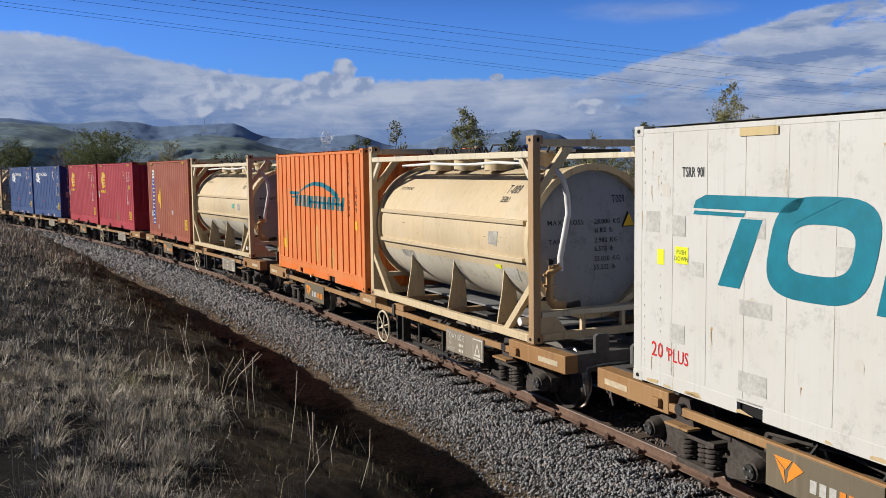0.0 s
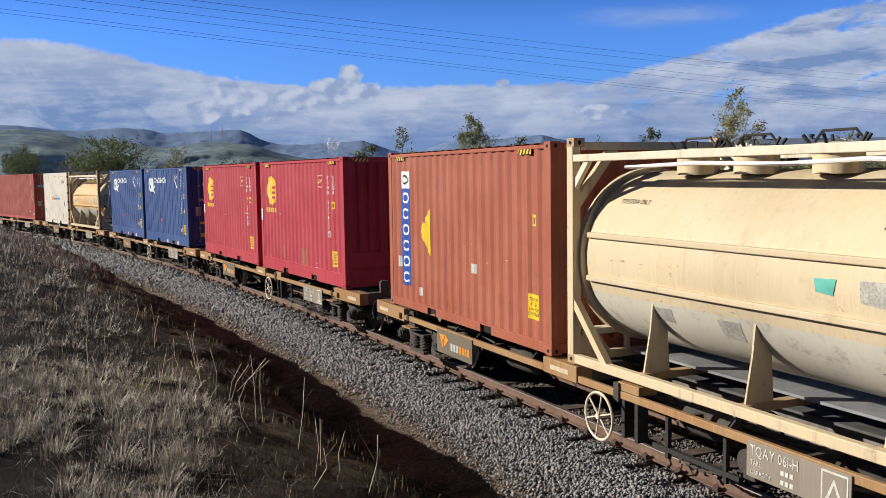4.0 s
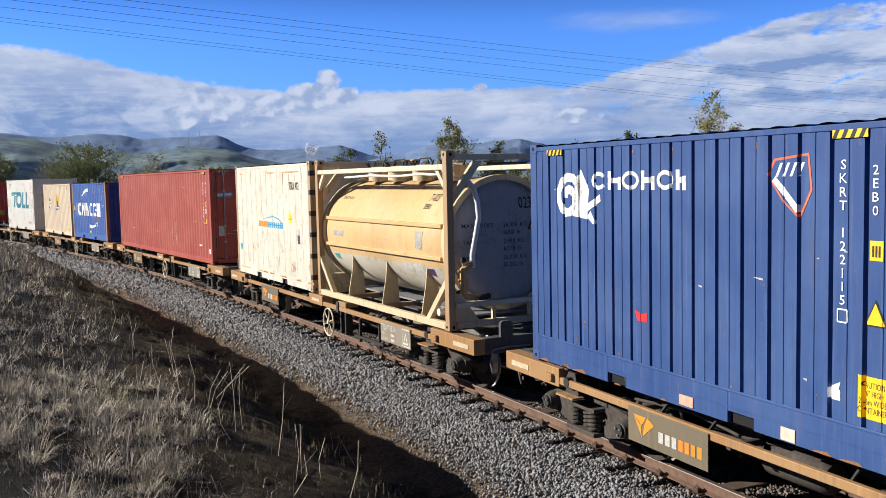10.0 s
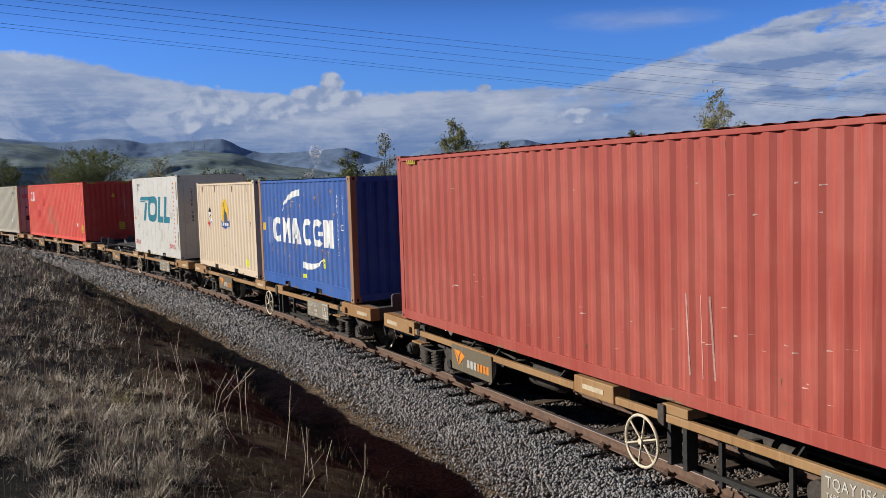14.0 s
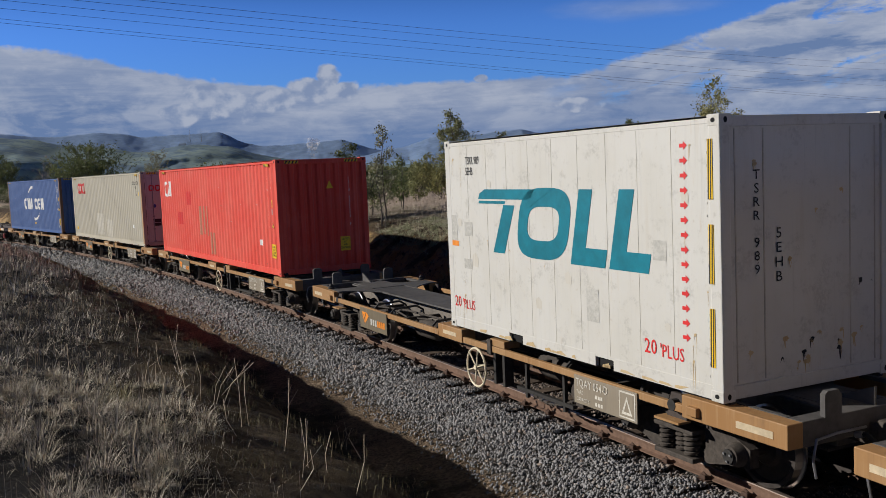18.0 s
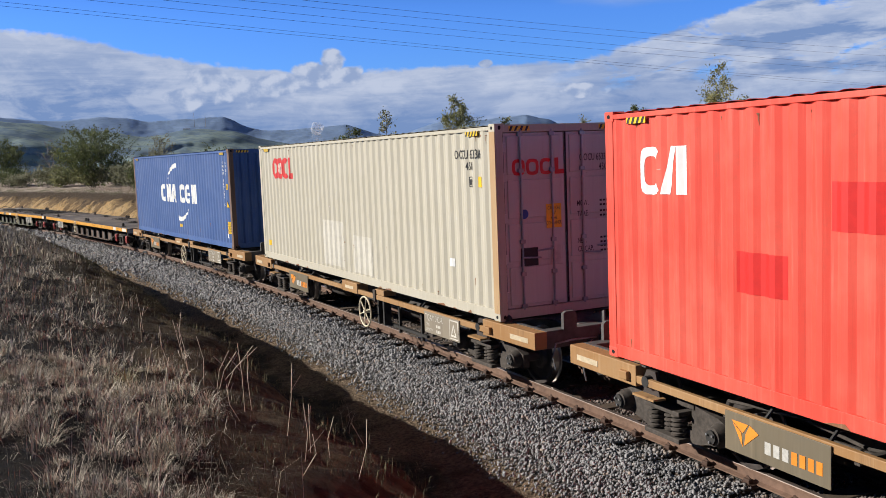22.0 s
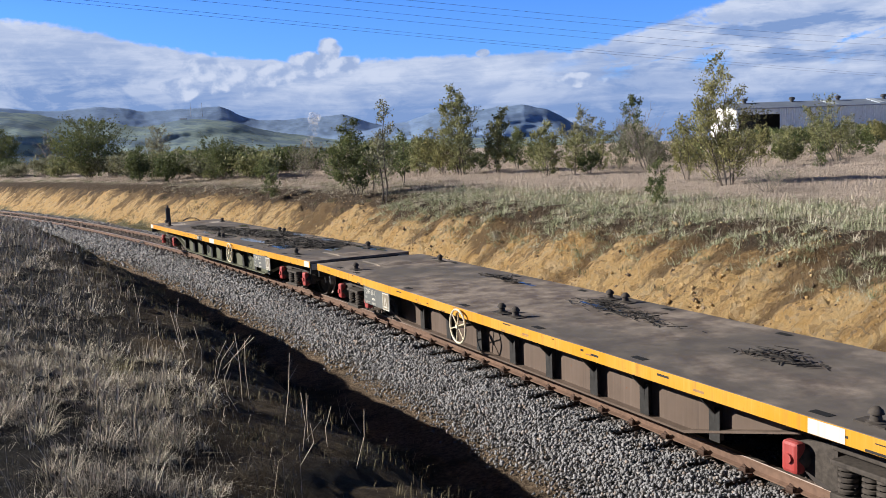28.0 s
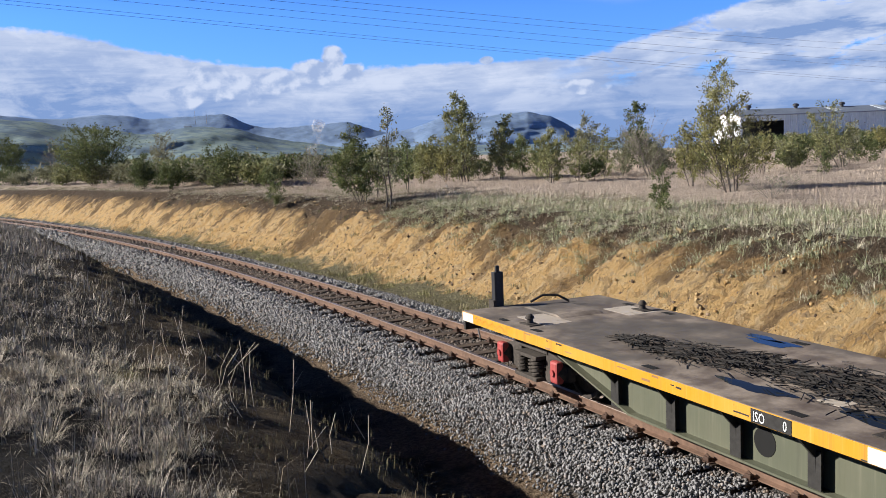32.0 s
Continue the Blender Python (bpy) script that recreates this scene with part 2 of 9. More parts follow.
def paint(name, color, fade=None, dirt=(0.16, 0.11, 0.07), wear=0.25, rough=0.5, rust=0.12, rust_color=(0.20, 0.07, 0.025), runs=0.0, run_color=(0.36, 0.17, 0.05), grime=0.0):
    """Weathered paint: faded patches, streaks of dirt that run down, chips of rust; runs: rust that has run down; grime: worn grey patches."""
    if name in MATS:
        return MATS[name]
    k = Nodes(name)
    fade = fade or tuple(c * 0.75 + 0.12 for c in color)
    at = k.n("ShaderNodeTexCoord").outputs["Object"]
    big = k.noise(0.9, 5, 0.6, at)
    streak = k.noise(2.2, 6, 0.65, at, (3.0, 3.0, 0.22))
    fine = k.noise(14, 6, 0.7, at)
    c = k.mix(k.range(big, 0.35, 0.75, 0.0, 0.55), color, fade)
    c = k.mix(k.range(streak, 0.52, 0.86, 0.0, wear * 2.4), c, dirt)
    wash = k.noise(5.0, 5, 0.7, at, (4.0, 4.0, 0.13))
    c = k.mix(k.range(wash, 0.50, 0.78, 0.0, 0.5), c, tuple(min(1, v * 1.12 + 0.02) for v in fade))
    c = k.mix(k.range(wash, 0.44, 0.26, 0.0, 0.45), c, tuple(v * 0.72 for v in color))
    spots = k.math("MULTIPLY", k.range(fine, 0.62, 0.74), k.range(big, 0.42, 0.66))
    c = k.mix(k.math("MULTIPLY", spots, rust * 5), c, rust_color)
    if grime:
        worn = k.math("MULTIPLY", k.range(k.noise(3.2, 9, 0.72, at), 0.52, 0.64), k.range(k.noise(22, 5, 0.7, at), 0.36, 0.58))
        c = k.mix(k.math("MULTIPLY", worn, grime), c, tuple(v * 0.52 for v in fade))
    if runs:
        narrow, where = k.noise(7.0, 8, 0.7, at, (5.0, 5.0, 0.30)), k.noise(1.3, 6, 0.7, at)
        line = k.math("MULTIPLY", k.range(narrow, 0.55, 0.70), k.range(where, 0.46, 0.64))
        c = k.mix(k.math("MULTIPLY", line, runs), c, run_color)
        spot = k.math("MULTIPLY", k.range(k.noise(9.0, 7, 0.72, at), 0.60, 0.68), k.range(where, 0.44, 0.60))
        c = k.mix(k.math("MULTIPLY", spot, runs), c, tuple(v * 0.7 for v in run_color))
    k.bump(k.noise(3.0, 3, 0.5, at), 0.08, 0.02)
    MATS[name] = k.done(c, k.range(streak, 0.3, 0.8, rough, min(1, rough + 0.25)), 0, 0.25)
    return MATS[name]


def rust_spot(name, x, z, r, tail, seed):
    """Outlines of a rusted spot with a run below it."""
    g = random.Random(seed)
    blob = [(x + r * g.uniform(0.5, 1.25) * math.cos(a), z + r * g.uniform(0.4, 1.0) * math.sin(a)) for a in [0.571 * i for i in range(11)]]
    out = [blob]
    for k in range(g.choice((1, 1, 2, 3))):
        x0 = x + g.uniform(-0.7, 0.7) * r
        w, l = g.uniform(0.10, 0.32) * r, tail * g.uniform(0.4, 1.1)
        a, b = x0 + g.gauss(0, 0.006), x0 + g.gauss(0, 0.009)
        out.append([(x0 - w, z), (x0 + w, z), (a + w * 0.8, z - l * 0.4), (b + w * 0.35, z - l), (b - w * 0.3, z - l * 0.96), (a - w * 0.7, z - l * 0.45)])
    return out


def plain(name, color, rough=0.6, metal=0.0, vary=0.25, scale=9.0, relief=0.0):
    """One substance with grain and a little mottling."""
    if name in MATS:
        return MATS[name]
    k = Nodes(name)
    at = k.n("ShaderNodeTexCoord").outputs["Object"]
    a, b = k.noise(scale, 5, 0.6, at), k.noise(scale * 0.13, 3, 0.5, at)
    v = k.math("ADD", k.math("MULTIPLY", a, 0.6), k.math("MULTIPLY", b, 0.4))
    lo, hi = tuple(c * (1 - vary) for c in color), tuple(min(1, c * (1 + vary)) for c in color)
    if relief:
        k.bump(a, relief, 0.01)
    MATS[name] = k.done(k.mix(k.range(v, 0.3, 0.7), lo, hi), rough, metal, 0.35)
    return MATS[name]
# ---- the ground: one sheet, laid out along the track ----
PROFILE = ((-4000, -30), (-700, -22), (-260, -6), (-120, 2.6), (-60, 2.3), (-25, 2.1), (-12, 1.95), (-8.5, 1.75), (-6.6, 1.55), (-5.7, 1.2), (-5.2, 0.75), (-4.6, 0.1), (-4.0, -0.42),
           (-3.4, -0.58), (-2.5, -0.60), (-1.35, -0.22), (1.35, -0.22), (2.25, -0.60), (2.9, -0.70), (3.4, -0.66), (4.0, -0.15), (5.0, 0.88), (5.6, 1.20), (6.3, 1.48), (7.5, 1.80), (10, 2.05), (16, 2.3), (40, 3.5), (140, 6))


def fbm(x, y, s, seed=0.0, octaves=4):
    """Cheap smooth noise on arrays, about -1 to 1."""
    r, a, f = 0, 1.0, s
    for i in range(octaves):
        k = seed * 7.3 + i * 3.1
        r = r + a * (np.sin(f * x * 1.3 + 2.1 * np.sin(f * y * 0.7 + k) + k) * np.sin(f * y * 1.1 + 1.7 * np.sin(f * x * 0.9 - k) + 2 * k))
        a, f = a * 0.5, f * 2.07
    return r / 1.6


def lie(q, d):
    """Height of the ground at chainage q and d metres to the side."""
    q, d = np.asarray(q, float), np.asarray(d, float)
    ds, zs = zip(*PROFILE)
    sway = np.where(d > 2.6, 0.25 * fbm(q, q * 0, 0.35, 1.0, 3) * np.clip((d - 2.6) / 2, 0, 1), 0)
    sway = sway + np.where(d < -3.2, 0.42 * fbm(q + 0.9 * d, 0.3 * d, 0.9, 2.0, 5) * np.clip((-3.2 - d) / 0.8, 0, 1) * np.clip((d + 9) / 3, 0, 1), 0)
    z = np.interp(d + sway, ds, zs)
    rough = np.clip((abs(d) - 2.4) / 1.5, 0, 1) * np.clip(60 / (abs(d) + 1), 0, 1)
    face = np.clip((-3.7 - d) / 0.5, 0, 1) * np.clip((d + 7.4) / 1.2, 0, 1)
    u, v = q + 0.75 * d, d - 0.2 * q
    crag = np.abs(fbm(u, v * 0.35, 1.25, 6.0, 3)) + 0.55 * np.abs(fbm(u, v * 0.5, 3.4, 8.0, 3))
    lip = np.clip((d - 4.3) / 0.6, 0, 1) * np.clip((7.0 - d) / 1.0, 0, 1)
    z = z + lip * (0.07 * fbm(q, d, 2.3, 12.0, 3) + 0.05 * np.abs(fbm(q, d * 0.6, 5.1, 13.0, 2)))
    z = z + face * (0.25 * (0.45 - crag) + 0.08 * fbm(q, d, 5.5, 9.0, 2))
    z = z + 0.045 * rough * fbm(q, d, 1.9, 3.0, 4) + 0.10 * rough * np.clip((abs(d) - 5) / 4, 0, 1) * fbm(q, d, 0.33, 4.0, 3)
    return z


def steps(*spans):
    """Stations: spans of (from, to, step)."""
    out = []
    for a, b, s in spans:
        out += list(np.arange(a, b - 1e-6, s))
    return np.array(out + [spans[-1][1]])


def mesh_from(name, verts, faces, mat=None, smooth=False):
    me = bpy.data.meshes.new(name)
    me.from_pydata([tuple(v) for v in verts], [], faces)
    me.update()
    if mat:
        me.materials.append(mat)
    if smooth:
        me.polygons.foreach_set("use_smooth", [True] * len(me.polygons))
    return me


def grid_mesh(name, X, Y, Z, mat=None, smooth=True):
    n, m = X.shape
    v = np.stack([X, Y, Z], -1).reshape(-1, 3)
    i = np.arange(n * m).reshape(n, m)
    f = np.stack([i[:-1, :-1], i[1:, :-1], i[1:, 1:], i[:-1, 1:]], -1).reshape(-1, 4)
    me = bpy.data.meshes.new(name)
    me.from_pydata(v.tolist(), [], f.tolist())
    me.update()
    if mat:
        me.materials.append(mat)
    if smooth:
        me.polygons.foreach_set("use_smooth", [True] * len(me.polygons))
    return me


def ground_material():
    k = Nodes("ground earth and grass")
    at = k.n("ShaderNodeTexCoord").outputs["Object"]
    lat = k.n("ShaderNodeAttribute", attribute_name="side").outputs["Fac"]
    n1, n2, n3 = k.noise(0.8, 6, 0.6, at), k.noise(3.5, 6, 0.65, at), k.noise(18, 5, 0.7, at)
    w = k.math("ADD", lat, k.math("MULTIPLY", k.math("SUBTRACT", n1, 0.5), 2.2))
    w = k.math("ADD", w, k.math("MULTIPLY", k.math("SUBTRACT", n2, 0.5), 0.9))
    soil = k.mix(k.range(n3, 0.3, 0.7), (0.05, 0.036, 0.025), (0.15, 0.108, 0.072))
    # the face: yellow clay with slanting runs of dark wash and a loose dark top
    along = k.n("ShaderNodeAttribute", attribute_name="along").outputs["Fac"]
    cv = k.n("ShaderNodeCombineXYZ")
    k.l(k.math("ADD", k.math("MULTIPLY", along, 1.0), k.math("MULTIPLY", lat, 0.9)), cv.inputs[0])
    k.l(k.math("MULTIPLY", lat, 0.28), cv.inputs[1])
    run1, run2 = k.noise(0.55, 8, 0.7, cv.outputs[0]), k.noise(2.4, 7, 0.7, cv.outputs[0])
    cell = k.n("ShaderNodeTexVoronoi", feature="F1")
    k.l(k.n("ShaderNodeVectorMath", operation="ADD").outputs[0], cell.inputs["Vector"])
    join = cell.inputs["Vector"].links[0].from_node
    k.l(at, join.inputs[0])
    wob = k.n("ShaderNodeTexNoise")
    k.l(at, wob.inputs["Vector"])
    wob.inputs["Scale"].default_value = 2.5
    k.l(wob.outputs["Color"], join.inputs[1])
    cell.inputs["Scale"].default_value = 5.5
    block = k.n("ShaderNodeSeparateColor")
    k.l(cell.outputs["Color"], block.inputs[0])
    n4 = k.noise(60, 4, 0.7, at)
    clay = k.mix(k.range(run2, 0.25, 0.75), (0.56, 0.335, 0.125), (0.74, 0.53, 0.27))
    clay = k.mix(k.range(n4, 0.54, 0.70, 0, 0.55), clay, (0.24, 0.15, 0.07))
    clay = k.mix(k.range(block.outputs[0], 0.62, 0.95, 0, 0.4), clay, (0.58, 0.47, 0.32))
    clay = k.mix(k.range(block.outputs[1], 0.70, 0.95, 0, 0.5), clay, (0.17, 0.11, 0.065))
    clay = k.mix(k.range(n3, 0.5, 0.75, 0, 0.45), clay, (0.62, 0.50, 0.33))
    clay = k.mix(k.range(k.math("ADD", run1, k.math("MULTIPLY", k.math("SUBTRACT", -5.0, lat), 0.10)), 0.485, 0.575, 0, 0.78), clay, k.mix(n3, (0.055, 0.036, 0.022), (0.17, 0.11, 0.065)))
    clay = k.mix(k.range(run2, 0.55, 0.72, 0, 0.6), clay, (0.12, 0.075, 0.045))
    straw = k.mix(k.range(n3, 0.3, 0.7), (0.42, 0.34, 0.28), (0.68, 0.56, 0.46))
    straw = k.mix(k.range(n2, 0.46, 0.72, 0, 0.45), straw, (0.27, 0.215, 0.165))
    green = k.mix(k.range(n3, 0.3, 0.7), (0.10, 0.092, 0.05), (0.26, 0.235, 0.15))
    gravel = k.mix(k.range(n3, 0.35, 0.65), (0.11, 0.10, 0.095), (0.28, 0.26, 0.24))
    c = k.mix(k.range(w, -11.5, -8.5), straw, k.mix(k.range(n1, 0.42, 0.6), green, straw))
    c = k.mix(k.range(w, -8.2, -6.9), c, soil)
    c = k.mix(k.range(w, -6.0, -5.35), c, clay)
    c = k.mix(k.range(w, -4.1, -3.6), c, green)
    c = k.mix(k.range(lat, -2.6, -2.4), c, gravel)
    c = k.mix(k.range(k.math("ADD", lat, k.math("MULTIPLY", k.math("SUBTRACT", n2, 0.5), 0.5)), 1.9, 2.15), c, k.mix(k.range(n3, 0.35, 0.65), (0.13, 0.09, 0.06), (0.33, 0.245, 0.165)))
    # soil past the ballast toe painted near black to deepen the bank's shadow band
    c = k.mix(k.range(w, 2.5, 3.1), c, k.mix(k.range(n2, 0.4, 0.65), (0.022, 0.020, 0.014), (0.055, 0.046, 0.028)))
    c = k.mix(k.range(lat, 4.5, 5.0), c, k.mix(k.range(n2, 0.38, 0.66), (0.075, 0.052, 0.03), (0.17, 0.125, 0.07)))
    # crest soil nearly black: the shade between tussocks is put into its colour
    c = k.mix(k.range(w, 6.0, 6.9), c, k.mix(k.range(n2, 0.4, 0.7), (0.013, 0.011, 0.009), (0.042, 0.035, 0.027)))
    k.bump(k.math("ADD", k.math("ADD", k.math("ADD", n3, k.math("MULTIPLY", n4, 0.5)), k.math("MULTIPLY", n2, 1.5)), k.math("MULTIPLY", k.noise(8, 9, 0.75, at), 2.6)), 1.0, 0.10)
    return k.done(c, 0.95, 0, 0.2)


def make_ground():
    q = steps((-4000, -600, 200), (-600, -160, 20), (-160, -70, 2), (-70, -25, 0.32), (-25, 16, 0.22), (16, 40, 1), (40, 160, 6), (160, 700, 60))
    d = steps((-4000, -700, 150), (-700, -120, 25), (-120, -30, 4), (-30, -9, 0.7), (-9, -3.2, 0.11), (-3.2, 2.2, 0.3), (2.2, 7.5, 0.13), (7.5, 16, 0.5), (16, 40, 3), (40, 140, 12))
    Q, D = np.meshgrid(q, d, indexing="ij")
    x, y, _ = on_track(Q, D)
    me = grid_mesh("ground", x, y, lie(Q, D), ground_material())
    a = me.attributes.new("side", "FLOAT", "POINT")
    a.data.foreach_set("value", D.reshape(-1).astype(np.float32))
    a = me.attributes.new("along", "FLOAT", "POINT")
    a.data.foreach_set("value", Q.reshape(-1).astype(np.float32))
    return tagged(new("ground", me), "ground with a clay cutting, dry grass and bare soil beside the track", "ground", kind="structure")


make_ground()
# ---- building kit ----
def part(name, bm, mat, parent=None, label="", smooth=False):
    """Links a bmesh as one mesh object under a thing or a part."""
    me = bpy.data.meshes.new(name)
    bm.to_mesh(me)
    bm.free()
    if mat:
        me.materials.append(mat)
    if smooth:
        me.polygons.foreach_set("use_smooth", [True] * len(me.polygons))
        me.set_sharp_from_angle(angle=radians(40))
    ob = new(name, me)
    ob.parent = parent
    if label:
        ob["label"] = label
    return ob


def more(ob, name, at, turn=(0, 0, 0), parent=None):
    """Another object on the mesh of ob."""
    o = new(name, ob.data)
    o.parent = parent or ob.parent
    o.matrix_basis = pose(*at, *turn)
    if "label" in ob:
        o["label"] = ob["label"]
    return o


def thing(name, label, category, group="", kind=""):
    return tagged(new(name), label, category, group, kind)


def box(bm, x0, x1, y0, y1, z0, z1, bevel=0.0):
    vs = [bm.verts.new((x, y, z)) for z in (z0, z1) for x, y in ((x0, y0), (x1, y0), (x1, y1), (x0, y1))]
    fs = [bm.faces.new([vs[i] for i in f]) for f in ((3, 2, 1, 0), (4, 5, 6, 7), (0, 1, 5, 4), (1, 2, 6, 5), (2, 3, 7, 6), (3, 0, 4, 7))]
    if bevel:
        es = list({e for f in fs for e in f.edges})
        bmesh.ops.bevel(bm, geom=es, offset=bevel, segments=2, affect="EDGES", profile=0.5)
    return bm


def boxed(*a, bevel=0.0):
    return box(bmesh.new(), *a, bevel=bevel)


def rod(bm, a, b, r, seg=10, r2=None):
    """A round bar from a to b."""
    a, b = Vector(a), Vector(b)
    w = b - a
    m = Matrix.Translation((a + b) / 2) @ w.to_track_quat("Z", "Y").to_matrix().to_4x4()
    bmesh.ops.create_cone(bm, cap_ends=True, segments=seg, radius1=r, radius2=r if r2 is None else r2, depth=w.length, matrix=m)
    return bm


def tube(bm, pts, r, seg=7):
    """A round pipe along points."""
    pts = [Vector(p) for p in pts]
    rings = []
    for i, p in enumerate(pts):
        t = (pts[min(i + 1, len(pts) - 1)] - pts[max(i - 1, 0)]).normalized()
        u = t.orthogonal().normalized() if i == 0 else (rings_u - t * rings_u.dot(t)).normalized()
        rings_u = u
        v = t.cross(u)
        rings.append([bm.verts.new(p + r * (math.cos(2 * math.pi * k / seg) * u + math.sin(2 * math.pi * k / seg) * v)) for k in range(seg)])
    for a, b in zip(rings, rings[1:]):
        for k in range(seg):
            bm.faces.new((a[k], a[(k + 1) % seg], b[(k + 1) % seg], b[k]))
    bm.faces.new(rings[0][::-1])
    bm.faces.new(rings[-1])
    return bm


def prism(bm, pts, axis, a, b):
    """A polygon given in the two other axes, drawn out along axis from a to b."""
    def at(p, s):
        return {"x": (s, p[0], p[1]), "y": (p[0], s, p[1]), "z": (p[0], p[1], s)}[axis]
    lo, hi = [bm.verts.new(at(p, a)) for p in pts], [bm.verts.new(at(p, b)) for p in pts]
    n = len(pts)
    fs = [bm.faces.new(lo), bm.faces.new(hi)] + [bm.faces.new((lo[i], lo[(i + 1) % n], hi[(i + 1) % n], hi[i])) for i in range(n)]
    bmesh.ops.recalc_face_normals(bm, faces=fs)
    return bm


def lathe(bm, prof, axis="y", seg=28, at=(0, 0, 0)):
    """A profile of (along, radius) turned round the axis."""
    rings = []
    for s, r in prof:
        ring = []
        for k in range(seg):
            c, d = r * math.cos(2 * math.pi * k / seg), r * math.sin(2 * math.pi * k / seg)
            p = {"y": (c, s, d), "x": (s, c, d), "z": (c, d, s)}[axis]
            ring.append(bm.verts.new(Vector(p) + Vector(at)))
        rings.append(ring)
    fs = []
    for a, b in zip(rings, rings[1:]):
        for k in range(seg):
            fs.append(bm.faces.new((a[k], a[(k + 1) % seg], b[(k + 1) % seg], b[k])))
    fs.append(bm.faces.new(rings[0]))
    fs.append(bm.faces.new(rings[-1]))
    bmesh.ops.recalc_face_normals(bm, faces=fs)
    return bm


# ---- marks: flat shapes in (across, up), laid on a wall and following its ribs ----
def rect(x0, x1, z0, z1, lean=0.0):
    return [(x0, z0), (x1, z0), (x1 + lean, z1), (x0 + lean, z1)]


def band(pts, w):
    """A strip along points with the width w, or a list of widths."""
    pts = [Vector(p) for p in pts]
    w = [w] * len(pts) if isinstance(w, (int, float)) else w
    L, R = [], []
    for i, p in enumerate(pts):
        t = (pts[min(i + 1, len(pts) - 1)] - pts[max(i - 1, 0)]).normalized()
        n = Vector((-t.y, t.x)) * w[i] / 2
        L.append(tuple(p + n)), R.append(tuple(p - n))
    return [[R[i], R[i + 1], L[i + 1], L[i]] for i in range(len(pts) - 1)]


def oval(cx, cz, rx, rz, a0=0, a1=360, n=28, power=2.0, lean=0.0):
    out = []
    for i in range(n + 1):
        a = radians(a0 + (a1 - a0) * i / n)
        c, s = math.cos(a), math.sin(a)
        x, z = math.copysign(abs(c) ** (2 / power), c) * rx, math.copysign(abs(s) ** (2 / power), s) * rz
        out.append((cx + x + lean * z, cz + z))
    return out


def hoop(cx, cz, rx, rz, t, a0=0, a1=360, n=28, power=2.0, lean=0.0):
    """A ring, or an open part of one, t thick."""
    o, i = oval(cx, cz, rx, rz, a0, a1, n, power, lean), oval(cx, cz, rx - t, rz - t, a0, a1, n, power, lean)
    return [[i[k], o[k], o[k + 1], i[k + 1]] for k in range(n)]


def disc(cx, cz, rx, rz=None, n=24, power=2.0):
    return [oval(cx, cz, rx, rz or rx, 0, 360, n, power)[:-1]]


def blocks(x0, x1, z0, z1, n, gap=0.25, lean=0.0):
    """A row of n plain blocks."""
    w = (x1 - x0) / n
    return [rect(x0 + w * i, x0 + w * (i + 1 - gap), z0, z1, lean) for i in range(n)]


RIBS = {"std": (0.278, ((0, 0), (0.072, 0), (0.140, 1), (0.210, 1), (0.278, 0)), 0.028),
        "groove": (0.345, ((0, 0), (0.262, 0), (0.272, 1), (0.335, 1), (0.345, 0)), 0.05),
        "bulk": (0.345, ((0, 0), (0.142, 0), (0.147, 0.14), (0.157, 0.14), (0.162, 0), (0.296, 0), (0.304, 1), (0.338, 1), (0.345, 0)), 0.05),
        "end": (0.25, ((0, 0), (0.09, 0), (0.135, 1), (0.205, 1), (0.25, 0)), 0.045),
        "flat": (1.0, ((0, 0), (1.0, 0)), 0.0)}


def ribs(kind, a, b):
    """Stations along a ribbed wall from a to b, and how deep it lies at each."""
    pitch, pat, deep = RIBS[kind]
    n = max(1, round((b - a) / pitch))
    k = (b - a) / (n * pitch)
    s, d = [], []
    for i in range(n):
        for u, v in pat[:-1]:
            s.append(a + (i * pitch + u) * k), d.append(v * deep)
    return np.array(s + [b]), np.array(d + [0.0])


def wall_mesh(kind, a, b, z0, z1, face, flip=False):
    """A ribbed sheet standing on y = face (side) from a to b; depth goes inwards, to +y."""
    s, d = ribs(kind, a, b)
    bm = bmesh.new()
    lo = [bm.verts.new((x, face + y, z0)) for x, y in zip(s, d)]
    hi = [bm.verts.new((x, face + y, z1)) for x, y in zip(s, d)]
    for i in range(len(s) - 1):
        bm.faces.new((lo[i], lo[i + 1], hi[i + 1], hi[i]))
    return bm


def mark(name, polys, mat, parent, wall, label="", lift=0.004, text=None):
    """A painted or stuck-on mark. wall: (plane, kind, a, b, face): plane 'side' lies on y = face, 'end' on x = face."""
    plane, kind, a, b, face = wall
    bm = text if text is not None else bmesh.new()
    for p in polys:
        try:
            bm.faces.new([bm.verts.new((q[0], q[1], 0)) for q in p])
        except ValueError:
            pass
    s, d = ribs(kind, a, b)
    if kind != "flat" and bm.verts:
        xs = [v.co.x for v in bm.verts]
        for x in s:
            if min(xs) + 1e-4 < x < max(xs) - 1e-4:
                bmesh.ops.bisect_plane(bm, geom=bm.verts[:] + bm.edges[:] + bm.faces[:], plane_co=(x, 0, 0), plane_no=(1, 0, 0))
    for v in bm.verts:
        deep = float(np.interp(v.co.x, s, d))
        v.co = (v.co.x, face + deep - lift, v.co.y) if plane == "side" else (face - deep + lift, v.co.x, v.co.y)
    return part(name, bm, mat, parent, label)


